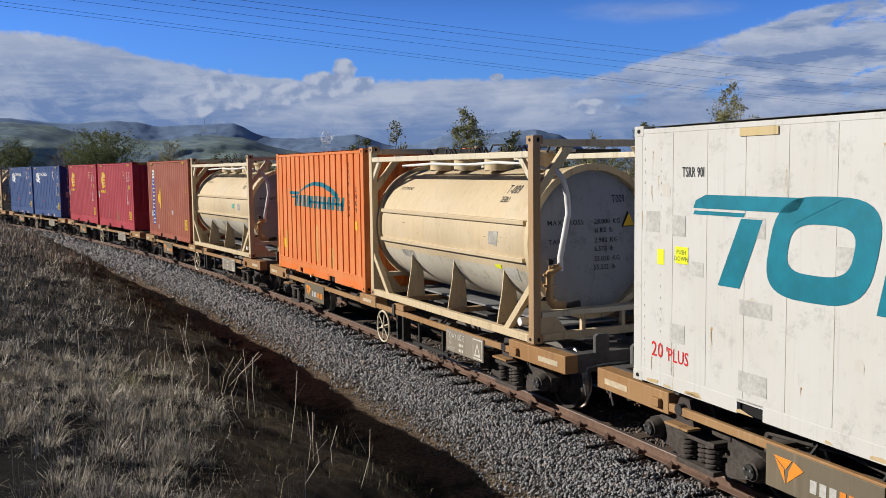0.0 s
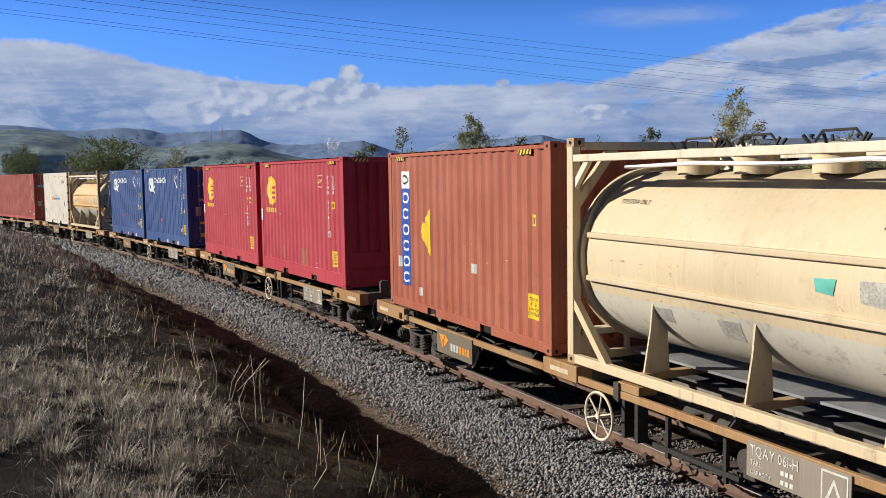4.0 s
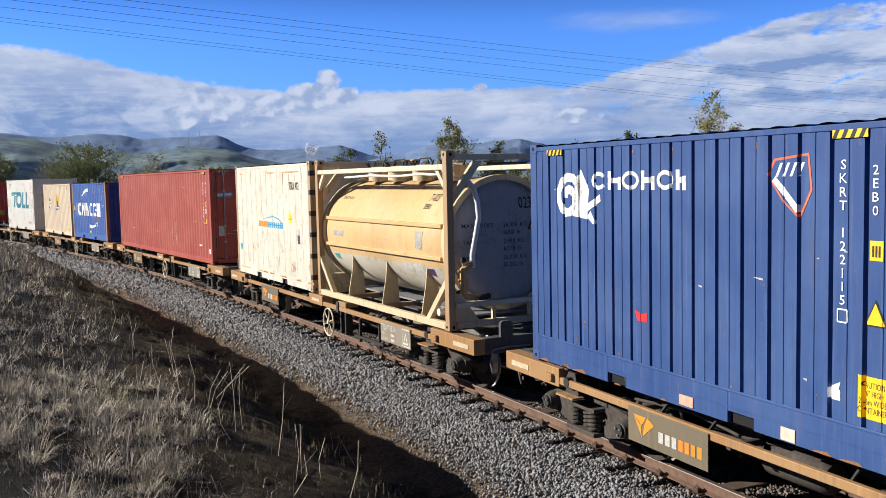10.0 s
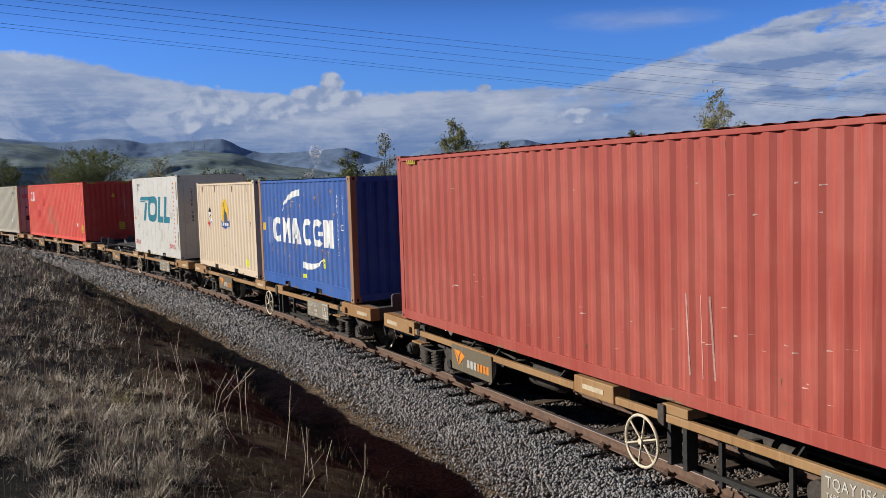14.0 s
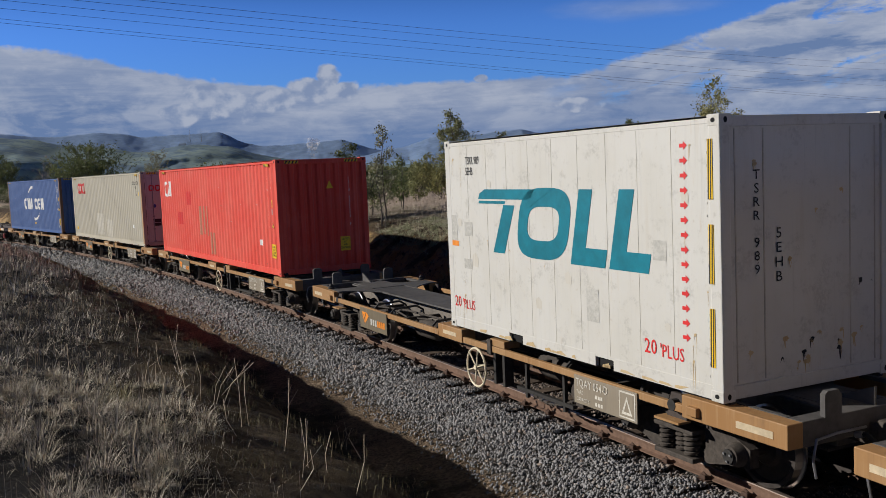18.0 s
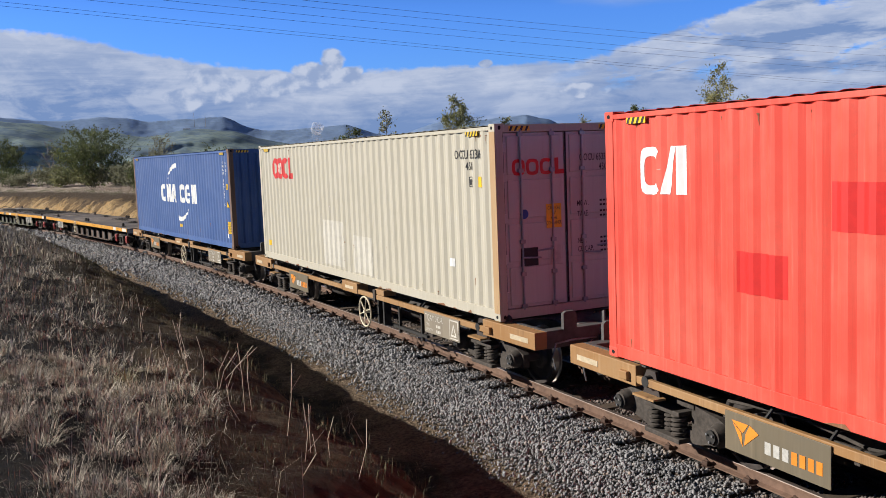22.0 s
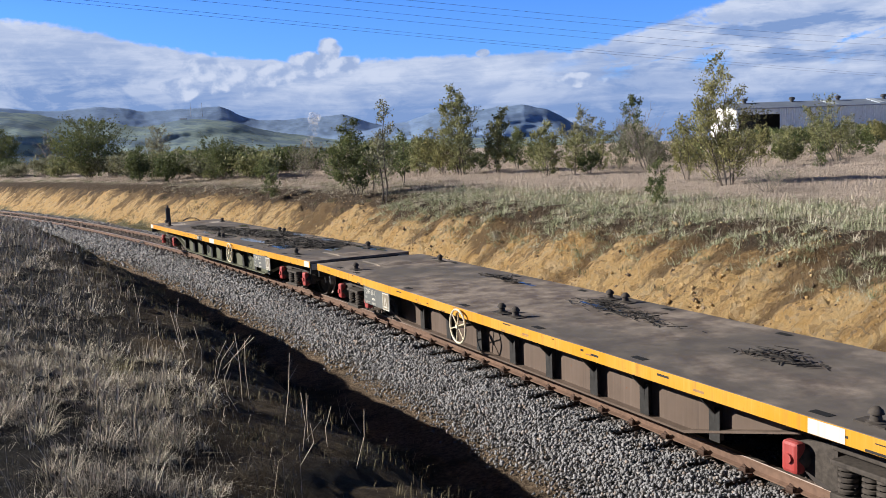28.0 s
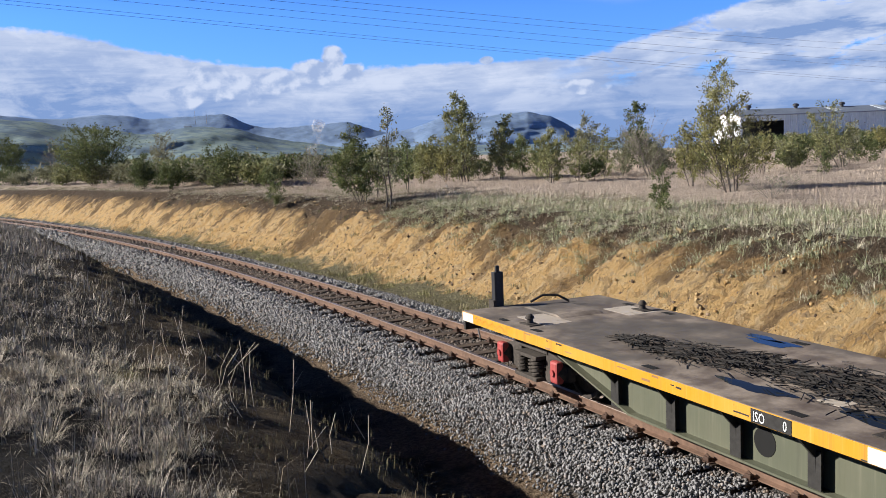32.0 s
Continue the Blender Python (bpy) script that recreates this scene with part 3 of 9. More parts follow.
def glyph_table():
    """Flat faces of every character used, a capital one metre tall, from the built-in font."""
    chars = "ABCDEFGHIJKLMNOPQRSTUVWXYZabcdefghijklmnopqrstuvwxyz0123456789.:'\"-"
    obs = []
    for ch in chars:
        cu = bpy.data.curves.new("writing", "FONT")
        cu.body, cu.size, cu.resolution_u, cu.offset = ch, 1 / 0.73, 2, 0.006
        obs.append(bpy.data.objects.new("writing", cu))
        scene.collection.objects.link(obs[-1])
    dg = bpy.context.evaluated_depsgraph_get()
    table = {}
    for ch, ob in zip(chars, obs):
        me = bpy.data.meshes.new_from_object(ob.evaluated_get(dg))
        v = np.array([(q.co.x, q.co.y) for q in me.vertices])
        lo, hi = v[:, 0].min(), v[:, 0].max()
        table[ch] = (v - (lo, 0), [tuple(p.vertices) for p in me.polygons], hi - lo)
        bpy.data.meshes.remove(me)
    for ob in obs:
        cu = ob.data
        bpy.data.objects.remove(ob)
        bpy.data.curves.remove(cu)
    return table


GLYPHS = glyph_table()


def letters(body, size, x, z, align="LEFT", wide=1.0, gap=1.0):
    """Writing as flat faces, its first line's foot at x, z; a capital is size tall."""
    bm = bmesh.new()
    for row, line in enumerate(body.split("\n")):
        long = sum(0.36 if ch == " " else GLYPHS[ch][2] + 0.13 for ch in line) * size * wide
        u, w = x - (long / 2 if align == "CENTER" else 0), z - row * size * 1.4 * gap
        for ch in line:
            if ch == " ":
                u += 0.36 * size * wide
                continue
            pts, faces, across = GLYPHS[ch]
            vs = [bm.verts.new((u + p[0] * size * wide, w + p[1] * size, 0)) for p in pts]
            for f in faces:
                bm.faces.new([vs[i] for i in f])
            u += (across + 0.13) * size * wide
    return bm


def write(name, body, size, x, z, mat, parent, wall, align="LEFT", wide=1.0, gap=1.0, label=""):
    return mark(name, [], mat, parent, wall, label, 0.005, letters(body, size, x, z, align, wide, gap))


def column(name, body, x, z0, z1, mat, parent, wall, wide=1.15):
    """Writing that runs down, one character under the other, filling z1 to z0."""
    n = len(body)
    step = (z1 - z0) / n
    bm = bmesh.new()
    for i, ch in enumerate(body):
        if ch == " ":
            continue
        pts, faces, across = GLYPHS[ch]
        k, foot = step * 0.74, z1 - step * (i + 0.87)
        vs = [bm.verts.new((x + (p[0] - across / 2) * k * wide, foot + p[1] * k, 0)) for p in pts]
        for f in faces:
            bm.faces.new([vs[j] for j in f])
    return mark(name, [], mat, parent, wall, "", 0.005, bm)
# ---- track ----
def fast_mesh(name, verts, tris, mat, smooth=False):
    """A mesh from arrays of points and triangles."""
    verts, tris = np.ascontiguousarray(verts, np.float32), np.ascontiguousarray(tris, np.int32)
    me = bpy.data.meshes.new(name)
    me.vertices.add(len(verts))
    me.vertices.foreach_set("co", verts.ravel())
    me.loops.add(tris.size)
    me.loops.foreach_set("vertex_index", tris.ravel())
    me.polygons.add(len(tris))
    me.polygons.foreach_set("loop_start", np.arange(0, tris.size, 3, dtype=np.int32))
    me.update(calc_edges=True)
    me.materials.append(mat)
    if smooth:
        me.polygons.foreach_set("use_smooth", [True] * len(tris))
    return me


RAIL_RUST = plain("rusty rail", (0.15, 0.09, 0.062), 0.8, 0.0, vary=0.3, scale=12, relief=0.1)
RAIL_TOP = plain("dull rail head", (0.34, 0.27, 0.23), 0.38, 0.75, vary=0.15)
TIMBER = plain("weathered sleeper", (0.085, 0.06, 0.042), 0.9, vary=0.4, scale=16, relief=0.3)
CLIP = plain("rusty clip", (0.07, 0.04, 0.028), 0.8, vary=0.35, scale=30)


def make_track():
    track = thing("track", "narrow gauge railway track on timber sleepers in grey ballast", "railway track", kind="structure")
    prof = [(-0.062, -0.145), (0.062, -0.145), (0.062, -0.13), (0.012, -0.115), (0.010, -0.045), (0.033, -0.036), (0.035, -0.008), (0.028, 0.0), (-0.028, 0.0), (-0.035, -0.008), (-0.033, -0.036), (-0.010, -0.045), (-0.012, -0.115), (-0.062, -0.13)]
    q = np.concatenate([np.arange(-240, -70, 4), np.arange(-70, 16, 0.7), np.arange(16, 200, 4)])
    for side in (-1, 1):
        rows = []
        for o, z in prof:
            x, y, _ = on_track(q, side * 0.569 + o)
            rows.append(np.stack([x, y, np.full_like(x, z)], -1))
        P = np.stack(rows, 1)
        n, m = P.shape[:2]
        i = np.arange(n * m).reshape(n, m)
        j = np.roll(i, -1, 1)
        f = np.stack([i[:-1], i[1:], j[1:], j[:-1]], -1)
        me = mesh_from("rail", P.reshape(-1, 3).tolist(), f.reshape(-1, 4).tolist(), RAIL_RUST)
        me.materials.append(RAIL_TOP)
        idx = np.zeros((n - 1, m), np.int32)
        idx[:, 6:9] = 1
        me.polygons.foreach_set("material_index", idx.ravel())
        ob = new("rail", me)
        ob.parent = track
    sl = boxed(-0.115, 0.115, -1.07, 1.07, -0.30, -0.152, bevel=0.012)
    sleeper = clip = None
    rng = random.Random(2)
    bm = bmesh.new()
    box(bm, -0.09, 0.09, -0.15, 0.15, -0.155, -0.135)
    for s in (-1, 1):
        box(bm, -0.05, 0.05, s * 0.10 - 0.03, s * 0.10 + 0.03, -0.14, -0.085, 0.012)
        rod(bm, (0.03, s * 0.10, -0.09), (-0.03, s * 0.085, -0.075), 0.016, 6)
    for k in range(138):
        qq = -76 + 0.665 * k
        x, y, h = on_track(qq)
        turn = math.degrees(float(h)) + rng.gauss(0, 0.8)
        at = (float(x), float(y), rng.gauss(0, 0.006))
        if sleeper is None:
            sleeper = part("sleeper", sl, TIMBER, track)
            sleeper.matrix_basis = pose(*at, 0, 0, turn)
            clip = part("rail_fastening", bm, CLIP, track)
            clip.matrix_basis = pose(*(float(v) for v in on_track(qq, 0.569)[:2]), 0, 0, 0, turn)
        else:
            more(sleeper, "sleeper", at, (0, 0, turn))
            more(clip, "rail_fastening", (*(float(v) for v in on_track(qq, 0.569)[:2]), 0), (0, 0, turn))
        more(clip, "rail_fastening", (*(float(v) for v in on_track(qq, -0.569)[:2]), 0), (0, 0, turn))


make_track()
CUBE = np.array([(x, y, z) for x in (-1, 1) for y in (-1, 1) for z in (-1, 1)], float)
CUBE_TRIS = np.array([(0, 1, 3), (0, 3, 2), (4, 6, 7), (4, 7, 5), (0, 4, 5), (0, 5, 1), (2, 3, 7), (2, 7, 6), (0, 2, 6), (0, 6, 4), (1, 5, 7), (1, 7, 3)])


def stones(name, pts, size, mat, seed):
    """Broken stones: skewed blocks, one at each point."""
    r = np.random.RandomState(seed)
    n = len(pts)
    v = CUBE[None] * (0.5 + 0.22 * r.rand(n, 8, 1)) + r.normal(size=(n, 8, 3)) * 0.17
    v = v * (size[:, None, None] * (0.6 + 0.6 * r.rand(n, 1, 3)))
    a = r.normal(size=(n, 4))
    a /= np.linalg.norm(a, axis=1)[:, None]
    w, x, y, z = a.T
    R = np.stack([1 - 2 * (y * y + z * z), 2 * (x * y - z * w), 2 * (x * z + y * w), 2 * (x * y + z * w), 1 - 2 * (x * x + z * z), 2 * (y * z - x * w), 2 * (x * z - y * w), 2 * (y * z + x * w), 1 - 2 * (x * x + y * y)], -1).reshape(n, 3, 3)
    v = np.einsum("nij,nkj->nki", R, v) + pts[:, None]
    t = (CUBE_TRIS[None] + (np.arange(n) * 8)[:, None, None]).reshape(-1, 3)
    return fast_mesh(name, v.reshape(-1, 3), t, mat)


def ballast_material():
    k = Nodes("broken grey ballast")
    isl = k.n("ShaderNodeNewGeometry").outputs["Random Per Island"]
    n = k.noise(40, 4, 0.6)
    c = k.mix(k.math("POWER", isl, 1.3), (0.155, 0.155, 0.16), (0.38, 0.378, 0.385))
    c = k.mix(k.range(isl, 0.86, 1.0, 0, 0.7), c, (0.30, 0.21, 0.14))
    c = k.mix(k.range(n, 0.4, 0.7, 0, 0.4), c, (0.20, 0.18, 0.165))
    four = k.n("ShaderNodeAttribute", attribute_name="four_foot").outputs["Fac"]
    c = k.mix(k.math("MULTIPLY", four, 0.75), c, k.mix(isl, (0.055, 0.042, 0.032), (0.19, 0.135, 0.095)))
    return k.done(c, 0.85, 0, 0.3)


def make_ballast():
    r = np.random.RandomState(11)
    Q, D, S = [], [], []
    for q0, q1, per, s in ((4, 14.5, 1250, 0.0225), (-4, 4, 680, 0.029), (-16, -4, 380, 0.038), (-34, -16, 170, 0.055), (-62, -34, 50, 0.10)):
        n = int((q1 - q0) * 5.1 * per)
        Q.append(r.uniform(q0, q1, n)), D.append(r.uniform(-2.55, 2.55, n)), S.append(s * r.uniform(0.6, 1.25, n))
    q, d, s = np.concatenate(Q), np.concatenate(D), np.concatenate(S)
    keep = (abs(abs(d) - 0.569) > 0.075)
    thin = np.where(d > 0, np.clip((2.5 - d) / 0.7, 0.03, 1) ** 2, np.clip((2.6 + d) / 0.5, 0, 1))            # thinning out at the toe
    keep &= r.rand(len(q)) < thin
    on_wood = (((q + 76) / 0.665 + 0.5) % 1.0 - 0.5) * 0.665
    keep &= ~((abs(on_wood) < 0.125) & (abs(d) < 0.74))
    q, d, s = q[keep], d[keep], s[keep]
    x, y, _ = on_track(q, d)
    z = lie(q, d) + s * 0.45 + r.uniform(0, 0.035, len(q)) + np.where(abs(d) < 1.1, 0.0, 0.03)
    z = z + np.where((abs(on_wood[keep]) < 0.16) & (abs(d) > 0.74) & (abs(d) < 1.12), 0.055, 0)
    me = stones("ballast", np.stack([x, y, z], -1), s, ballast_material(), 3)
    a = me.attributes.new("four_foot", "FLOAT", "POINT")
    a.data.foreach_set("value", np.repeat(np.clip((0.95 - abs(d)) / 0.35, 0, 1), 8).astype(np.float32))
    tagged(new("ballast", me), "loose broken grey stone ballast round the sleepers", "ballast", kind="stuff")


make_ballast()
BLACK_PIPE = plain("black cable", (0.02, 0.02, 0.02), 0.6, vary=0.2)


def cable(pts, r):
    P = [(*(float(v) for v in on_track(q, d)[:2]), z) for q, d, z in pts]
    ob = part("cable", tube(bmesh.new(), P, r, 7), BLACK_PIPE, smooth=True)
    tagged(ob, "black rubber cable lying loose across the grey ballast", "cable")


cable(((-22.6, 2.45, -0.56), (-22.3, 2.2, -0.50), (-21.8, 1.95, -0.40), (-21.5, 1.7, -0.30), (-21.1, 1.35, -0.15), (-21.0, 0.9, -0.11), (-21.2, 0.70, -0.08)), 0.035)
cable(((-24.6, 2.35, -0.52), (-24.0, 2.1, -0.42), (-23.6, 1.75, -0.30)), 0.03)
for d in (0.569, -0.569):
    for s in (-1, 1):
        ob = part("rail_joint", boxed(-0.28, 0.28, -0.02, 0.02, -0.11, -0.03, bevel=0.008), BLACK_PIPE)
        x, y, h = on_track(-21.3, d + s * 0.035)
        ob.matrix_basis = pose(float(x), float(y), 0, 0, 0, math.degrees(float(h)))
        tagged(ob, "black fishplate bolted on the rail at a joint", "rail joint", "rail joint plates")
# ---- grass, scrub and trees ----
def blades(name, base, count, length, width, spread, color, seed, label, droop=0.5, patch=None):
    """Tufts: at each base point a number of thin bent blades."""
    r = np.random.RandomState(seed)
    n = len(base)
    k = np.repeat(np.arange(n), count)
    m = len(k)
    P = base[k] + np.concatenate([r.normal(size=(m, 2)) * spread, np.zeros((m, 1))], 1)
    a = r.uniform(0, 2 * math.pi, m)
    u = np.stack([np.cos(a), np.sin(a), np.zeros(m)], -1)
    side = np.stack([-np.sin(a), np.cos(a), np.zeros(m)], -1)
    L = length[k] * r.uniform(0.45, 1.15, m)
    lean = np.abs(r.normal(size=m)) * droop
    up = np.array((0, 0, 1.0))
    w = (width[k] * r.uniform(0.6, 1.3, m))[:, None]
    mid = P + (u * (lean * 0.35)[:, None] + up) * (L * 0.55)[:, None]
    tip = P + (u * lean[:, None] + up * np.clip(1 - 0.35 * lean, 0.15, 1)[:, None]) * L[:, None]
    P = P - up * 0.02
    V = np.stack([P - side * w, P + side * w, mid - side * w * 0.8, mid + side * w * 0.8, tip], 1)
    T = (np.array(((0, 1, 3), (0, 3, 2), (2, 3, 4)))[None] + (np.arange(m) * 5)[:, None, None]).reshape(-1, 3)
    q = Nodes(name + " blade")
    isl = q.n("ShaderNodeNewGeometry").outputs["Random Per Island"]
    big = q.noise(0.9 if patch is None else patch, 4, 0.6)
    c = q.mix(q.range(isl, 0.0, 1.0), color[0], color[1])
    c = q.mix(q.range(big, 0.42, 0.66, 0, 0.75), c, color[2])
    mat = q.done(c, 0.8, 0, 0.2)
    return tagged(new(name, fast_mesh(name, V.reshape(-1, 3), T, mat)), label, "grass", kind="stuff")


def tussocks(name, base, count, length, width, color, seed, label, flat=0.0):
    """Round tussocks: blades that spread from one foot, the outer ones lying flatter."""
    r = np.random.RandomState(seed)
    k = np.repeat(np.arange(len(base)), count)
    m = len(k)
    a = r.uniform(0, 2 * math.pi, m)
    out = np.sqrt(r.rand(m))
    u = np.stack([np.cos(a), np.sin(a), np.zeros(m)], -1)
    side = np.stack([-np.sin(a), np.cos(a), np.zeros(m)], -1)
    up = np.array((0, 0, 1.0))
    L = length[k] * r.uniform(0.35, 1.3, m)
    P = base[k] + u * (out * length[k] * 0.5)[:, None] + r.normal(size=(m, 3)) * 0.012
    tilt = 0.15 + flat + out * (1.55 - flat) + r.normal(size=m) * 0.55
    w = (width[k] * r.uniform(0.7, 1.3, m))[:, None]
    mid = P + (u * np.sin(tilt * 0.85)[:, None] + up * np.abs(np.cos(tilt * 0.85))[:, None]) * (L * 0.55)[:, None]
    tip = mid + (u * np.sin(tilt * 1.35)[:, None] + up * np.cos(tilt * 1.35)[:, None]) * (L * 0.5)[:, None] + r.normal(size=(m, 3)) * 0.012
    P = P - up * 0.02
    V = np.stack([P - side * w, P + side * w, mid - side * w * 0.85, mid + side * w * 0.85, tip], 1)
    T = (np.array(((0, 1, 3), (0, 3, 2), (2, 3, 4)))[None] + (np.arange(m) * 5)[:, None, None]).reshape(-1, 3)
    q = Nodes(name + " blade")
    isl = q.n("ShaderNodeNewGeometry").outputs["Random Per Island"]
    c = q.mix(q.range(isl, 0.0, 1.0), color[0], color[1])
    c = q.mix(q.range(q.noise(2.2, 3, 0.6), 0.50, 0.60, 0, 0.7), c, color[2])
    c = q.mix(q.range(q.noise(0.7, 3, 0.6), 0.60, 0.68, 0, 0.6), c, (0.30, 0.27, 0.11))
    return tagged(new(name, fast_mesh(name, V.reshape(-1, 3), T, q.done(c, 0.75, 0, 0.2))), label, "grass", kind="stuff")


def spots(n, q0, q1, d0, d1, seed, lump=0.0, power=1.0, size=1.4):
    """Points strewn over a stretch of ground; lump draws them into clumps, power crowds them to q1."""
    r = np.random.RandomState(seed)
    q, d = q0 + (q1 - q0) * r.rand(n) ** (1 / power), r.uniform(d0, d1, n)
    if lump:
        keep = fbm(q, d, size, seed * 0.37, 3) + r.normal(size=n) * 0.25 > -lump
        q, d = q[keep], d[keep]
    x, y, _ = on_track(q, d)
    return np.stack([x, y, lie(q, d)], -1), q, d


def grasses():
    r = np.random.RandomState(21)
    dry = ((0.12, 0.102, 0.082), (0.8, 0.71, 0.585), (0.24, 0.21, 0.165))
    B, q, d = spots(3000, -6, 17.5, 5.9, 9.6, 31, -0.24, 1.7, 2.7)
    far = np.hypot(B[:, 0], B[:, 1])
    keep = (far > 1.9) & (r.rand(len(B)) < np.where(q < 9.5, 0.7, 1.0) * np.clip((d - 6.3) / 0.5, 0.06, 1))
    B, far = B[keep], far[keep]
    tussocks("near_grass", B, np.where(far < 9, 84, 34), 0.07 + 0.17 * r.rand(len(B)) ** 1.6, np.clip(0.00027 * far, 0.0008, 0.006), dry, 1, "dry grey beige grass tussocks on the near bank")
    B, q, d = spots(1500, 9.5, 16.8, 6.2, 9.4, 38, -0.20, 1.0, 2.9)
    far = np.hypot(B[:, 0], B[:, 1])
    B, far = B[far > 2.1], far[far > 2.1]
    tussocks("close_grass", B, np.full(len(B), 74), 0.05 + 0.14 * r.rand(len(B)) ** 1.7, np.clip(0.00025 * far, 0.0007, 0.006), ((0.29, 0.25, 0.195), (0.76, 0.68, 0.55), (0.42, 0.375, 0.28)), 13, "short dry grass tussocks on the near bank")
    B, q, d = spots(900, 16, 32, 6.2, 14, 39, 0.4)
    far = np.hypot(B[:, 0], B[:, 1])
    B = B[far > 1.0]
    tussocks("back_grass", B, np.full(len(B), 24), 0.07 + 0.14 * r.rand(len(B)) ** 2, np.full(len(B), 0.003), dry, 14, "dry grass tussocks behind the crest of the near bank")
    B, q, d = spots(120, -4, 17.5, 6.0, 9.4, 36, 0.1, 1.5)
    far = np.hypot(B[:, 0], B[:, 1])
    B, far = B[far > 2.3], far[far > 2.3]
    blades("near_stems", B, np.full(len(B), 4), r.uniform(0.18, 0.42, len(B)), np.clip(0.00036 * far, 0.0014, 0.005), 0.05, ((0.34, 0.28, 0.20), (0.72, 0.63, 0.48), (0.45, 0.37, 0.26)), 12, "thin pale grass stems on the near bank", 0.35)
    B, q, d = spots(1400, -6, 17.5, 6.2, 9.4, 35, 0.25, 1.5)
    far = np.hypot(B[:, 0], B[:, 1])
    B, far = B[far > 2.2], far[far > 2.2]
    blades("near_litter", B, np.full(len(B), 14), r.uniform(0.04, 0.15, len(B)), np.clip(0.00026 * far, 0.0010, 0.005), 0.13, ((0.06, 0.05, 0.04), (0.52, 0.45, 0.35), (0.06, 0.052, 0.036)), 7, "low dead grass and litter on the near bank", 1.9)
    B, q, d = spots(2000, -45, -2, 5.9, 11, 32, 0.4)
    blades("bank_grass", B, np.full(len(B), 26), r.uniform(0.10, 0.26, len(B)), np.full(len(B), 0.008), 0.08, dry, 2, "dry grey beige grass along the near bank", 0.7)
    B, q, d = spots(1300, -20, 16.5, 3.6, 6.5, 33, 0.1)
    # dark olive blades: the slope's dimness is put into their colour
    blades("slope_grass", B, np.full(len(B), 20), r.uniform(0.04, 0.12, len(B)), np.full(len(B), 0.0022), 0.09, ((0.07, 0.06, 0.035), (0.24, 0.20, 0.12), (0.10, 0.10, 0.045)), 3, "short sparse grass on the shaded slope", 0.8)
    B, q, d = spots(420, -30, 14, 2.3, 3.0, 37, 0.1)
    blades("toe_litter", B, np.full(len(B), 12), r.uniform(0.04, 0.10, len(B)), np.full(len(B), 0.004), 0.10, ((0.16, 0.11, 0.07), (0.40, 0.31, 0.20), (0.22, 0.16, 0.10)), 8, "dead straw at the ballast's foot", 2.0)
    # far side
    straw = ((0.46, 0.375, 0.30), (0.76, 0.63, 0.52), (0.52, 0.425, 0.345))
    B, q, d = spots(8200, -62, 14, -42, -7.6, 41, 0.9)
    far = np.hypot(B[:, 0], B[:, 1])
    blades("plateau_grass", B, np.full(len(B), 22), r.uniform(0.10, 0.30, len(B)), 0.00008 * far, 0.45, straw, 4, "tall dry straw coloured grass on the flat above the cutting", 1.5, 0.25)
    B, q, d = spots(2400, -40, 14, -10.4, -5.9, 42, 0.5)
    tussocks("bank_weeds", B, np.full(len(B), 30), r.uniform(0.10, 0.26, len(B)), np.full(len(B), 0.0042), ((0.36, 0.31, 0.23), (0.70, 0.62, 0.50), (0.36, 0.35, 0.22)), 5, "grey dry weeds along the top of the cutting", 0.75)
    B, q, d = spots(2600, -12, 13, -9.2, -5.1, 45, 0.5)
    tussocks("green_weeds", B, np.full(len(B), 34), r.uniform(0.12, 0.30, len(B)), np.full(len(B), 0.0045), ((0.27, 0.30, 0.16), (0.58, 0.58, 0.41), (0.66, 0.58, 0.47)), 10, "green and grey weeds hanging over the cutting's edge", 0.75)
    B, q, d = spots(1300, -42, 8, -4.3, -2.9, 43, 0.1)
    blades("ditch_grass", B, np.full(len(B), 18), r.uniform(0.07, 0.2, len(B)), np.full(len(B), 0.005), 0.12, ((0.17, 0.17, 0.07), (0.44, 0.41, 0.22), (0.36, 0.30, 0.19)), 6, "green grass in the ditch below the cutting", 0.7)
    B, q, d = spots(260, -40, 12, -6.2, -4.2, 44, -0.15)
    blades("face_weeds", B, np.full(len(B), 22), r.uniform(0.08, 0.22, len(B)), np.full(len(B), 0.005), 0.09, ((0.10, 0.11, 0.05), (0.26, 0.25, 0.15), (0.13, 0.15, 0.06)), 9, "small weeds on the clay face", 1.0)


grasses()


def stalk(q, d, height, lean, seed):
    """A dead upright stem with a bend or a fork."""
    r = random.Random(seed)
    x, y, _ = on_track(q, d)
    z = float(lie(q, d))
    a = r.uniform(0, 6.28)
    p = Vector((float(x), float(y), z - 0.03))
    top = p + Vector((lean * height, 0.12 * height * math.sin(a), height))
    mid = p.lerp(top, 0.55) + Vector((r.gauss(0, 0.035), r.gauss(0, 0.03), 0))
    bm = tube(bmesh.new(), [p, mid, top], 0.0025, 5)
    if r.random() < 0.45:
        tube(bm, [p.lerp(top, 0.62), p.lerp(top, 0.62) + Vector((r.uniform(-0.09, 0.12), r.uniform(-0.05, 0.05), r.uniform(0.08, 0.16)))], 0.0022, 4)
    if r.random() < 0.4:
        tube(bm, [p.lerp(top, 0.8), p.lerp(top, 0.8) + Vector((r.uniform(-0.05, 0.08), 0, r.uniform(0.04, 0.08)))], 0.002, 4)
    tagged(part("dry_stalk", bm, plain("pale dead stem", (0.62, 0.52, 0.38), 0.8, vary=0.2)), "pale dead upright stalk on the near bank", "plant stalk", "dead stalks on the near bank")


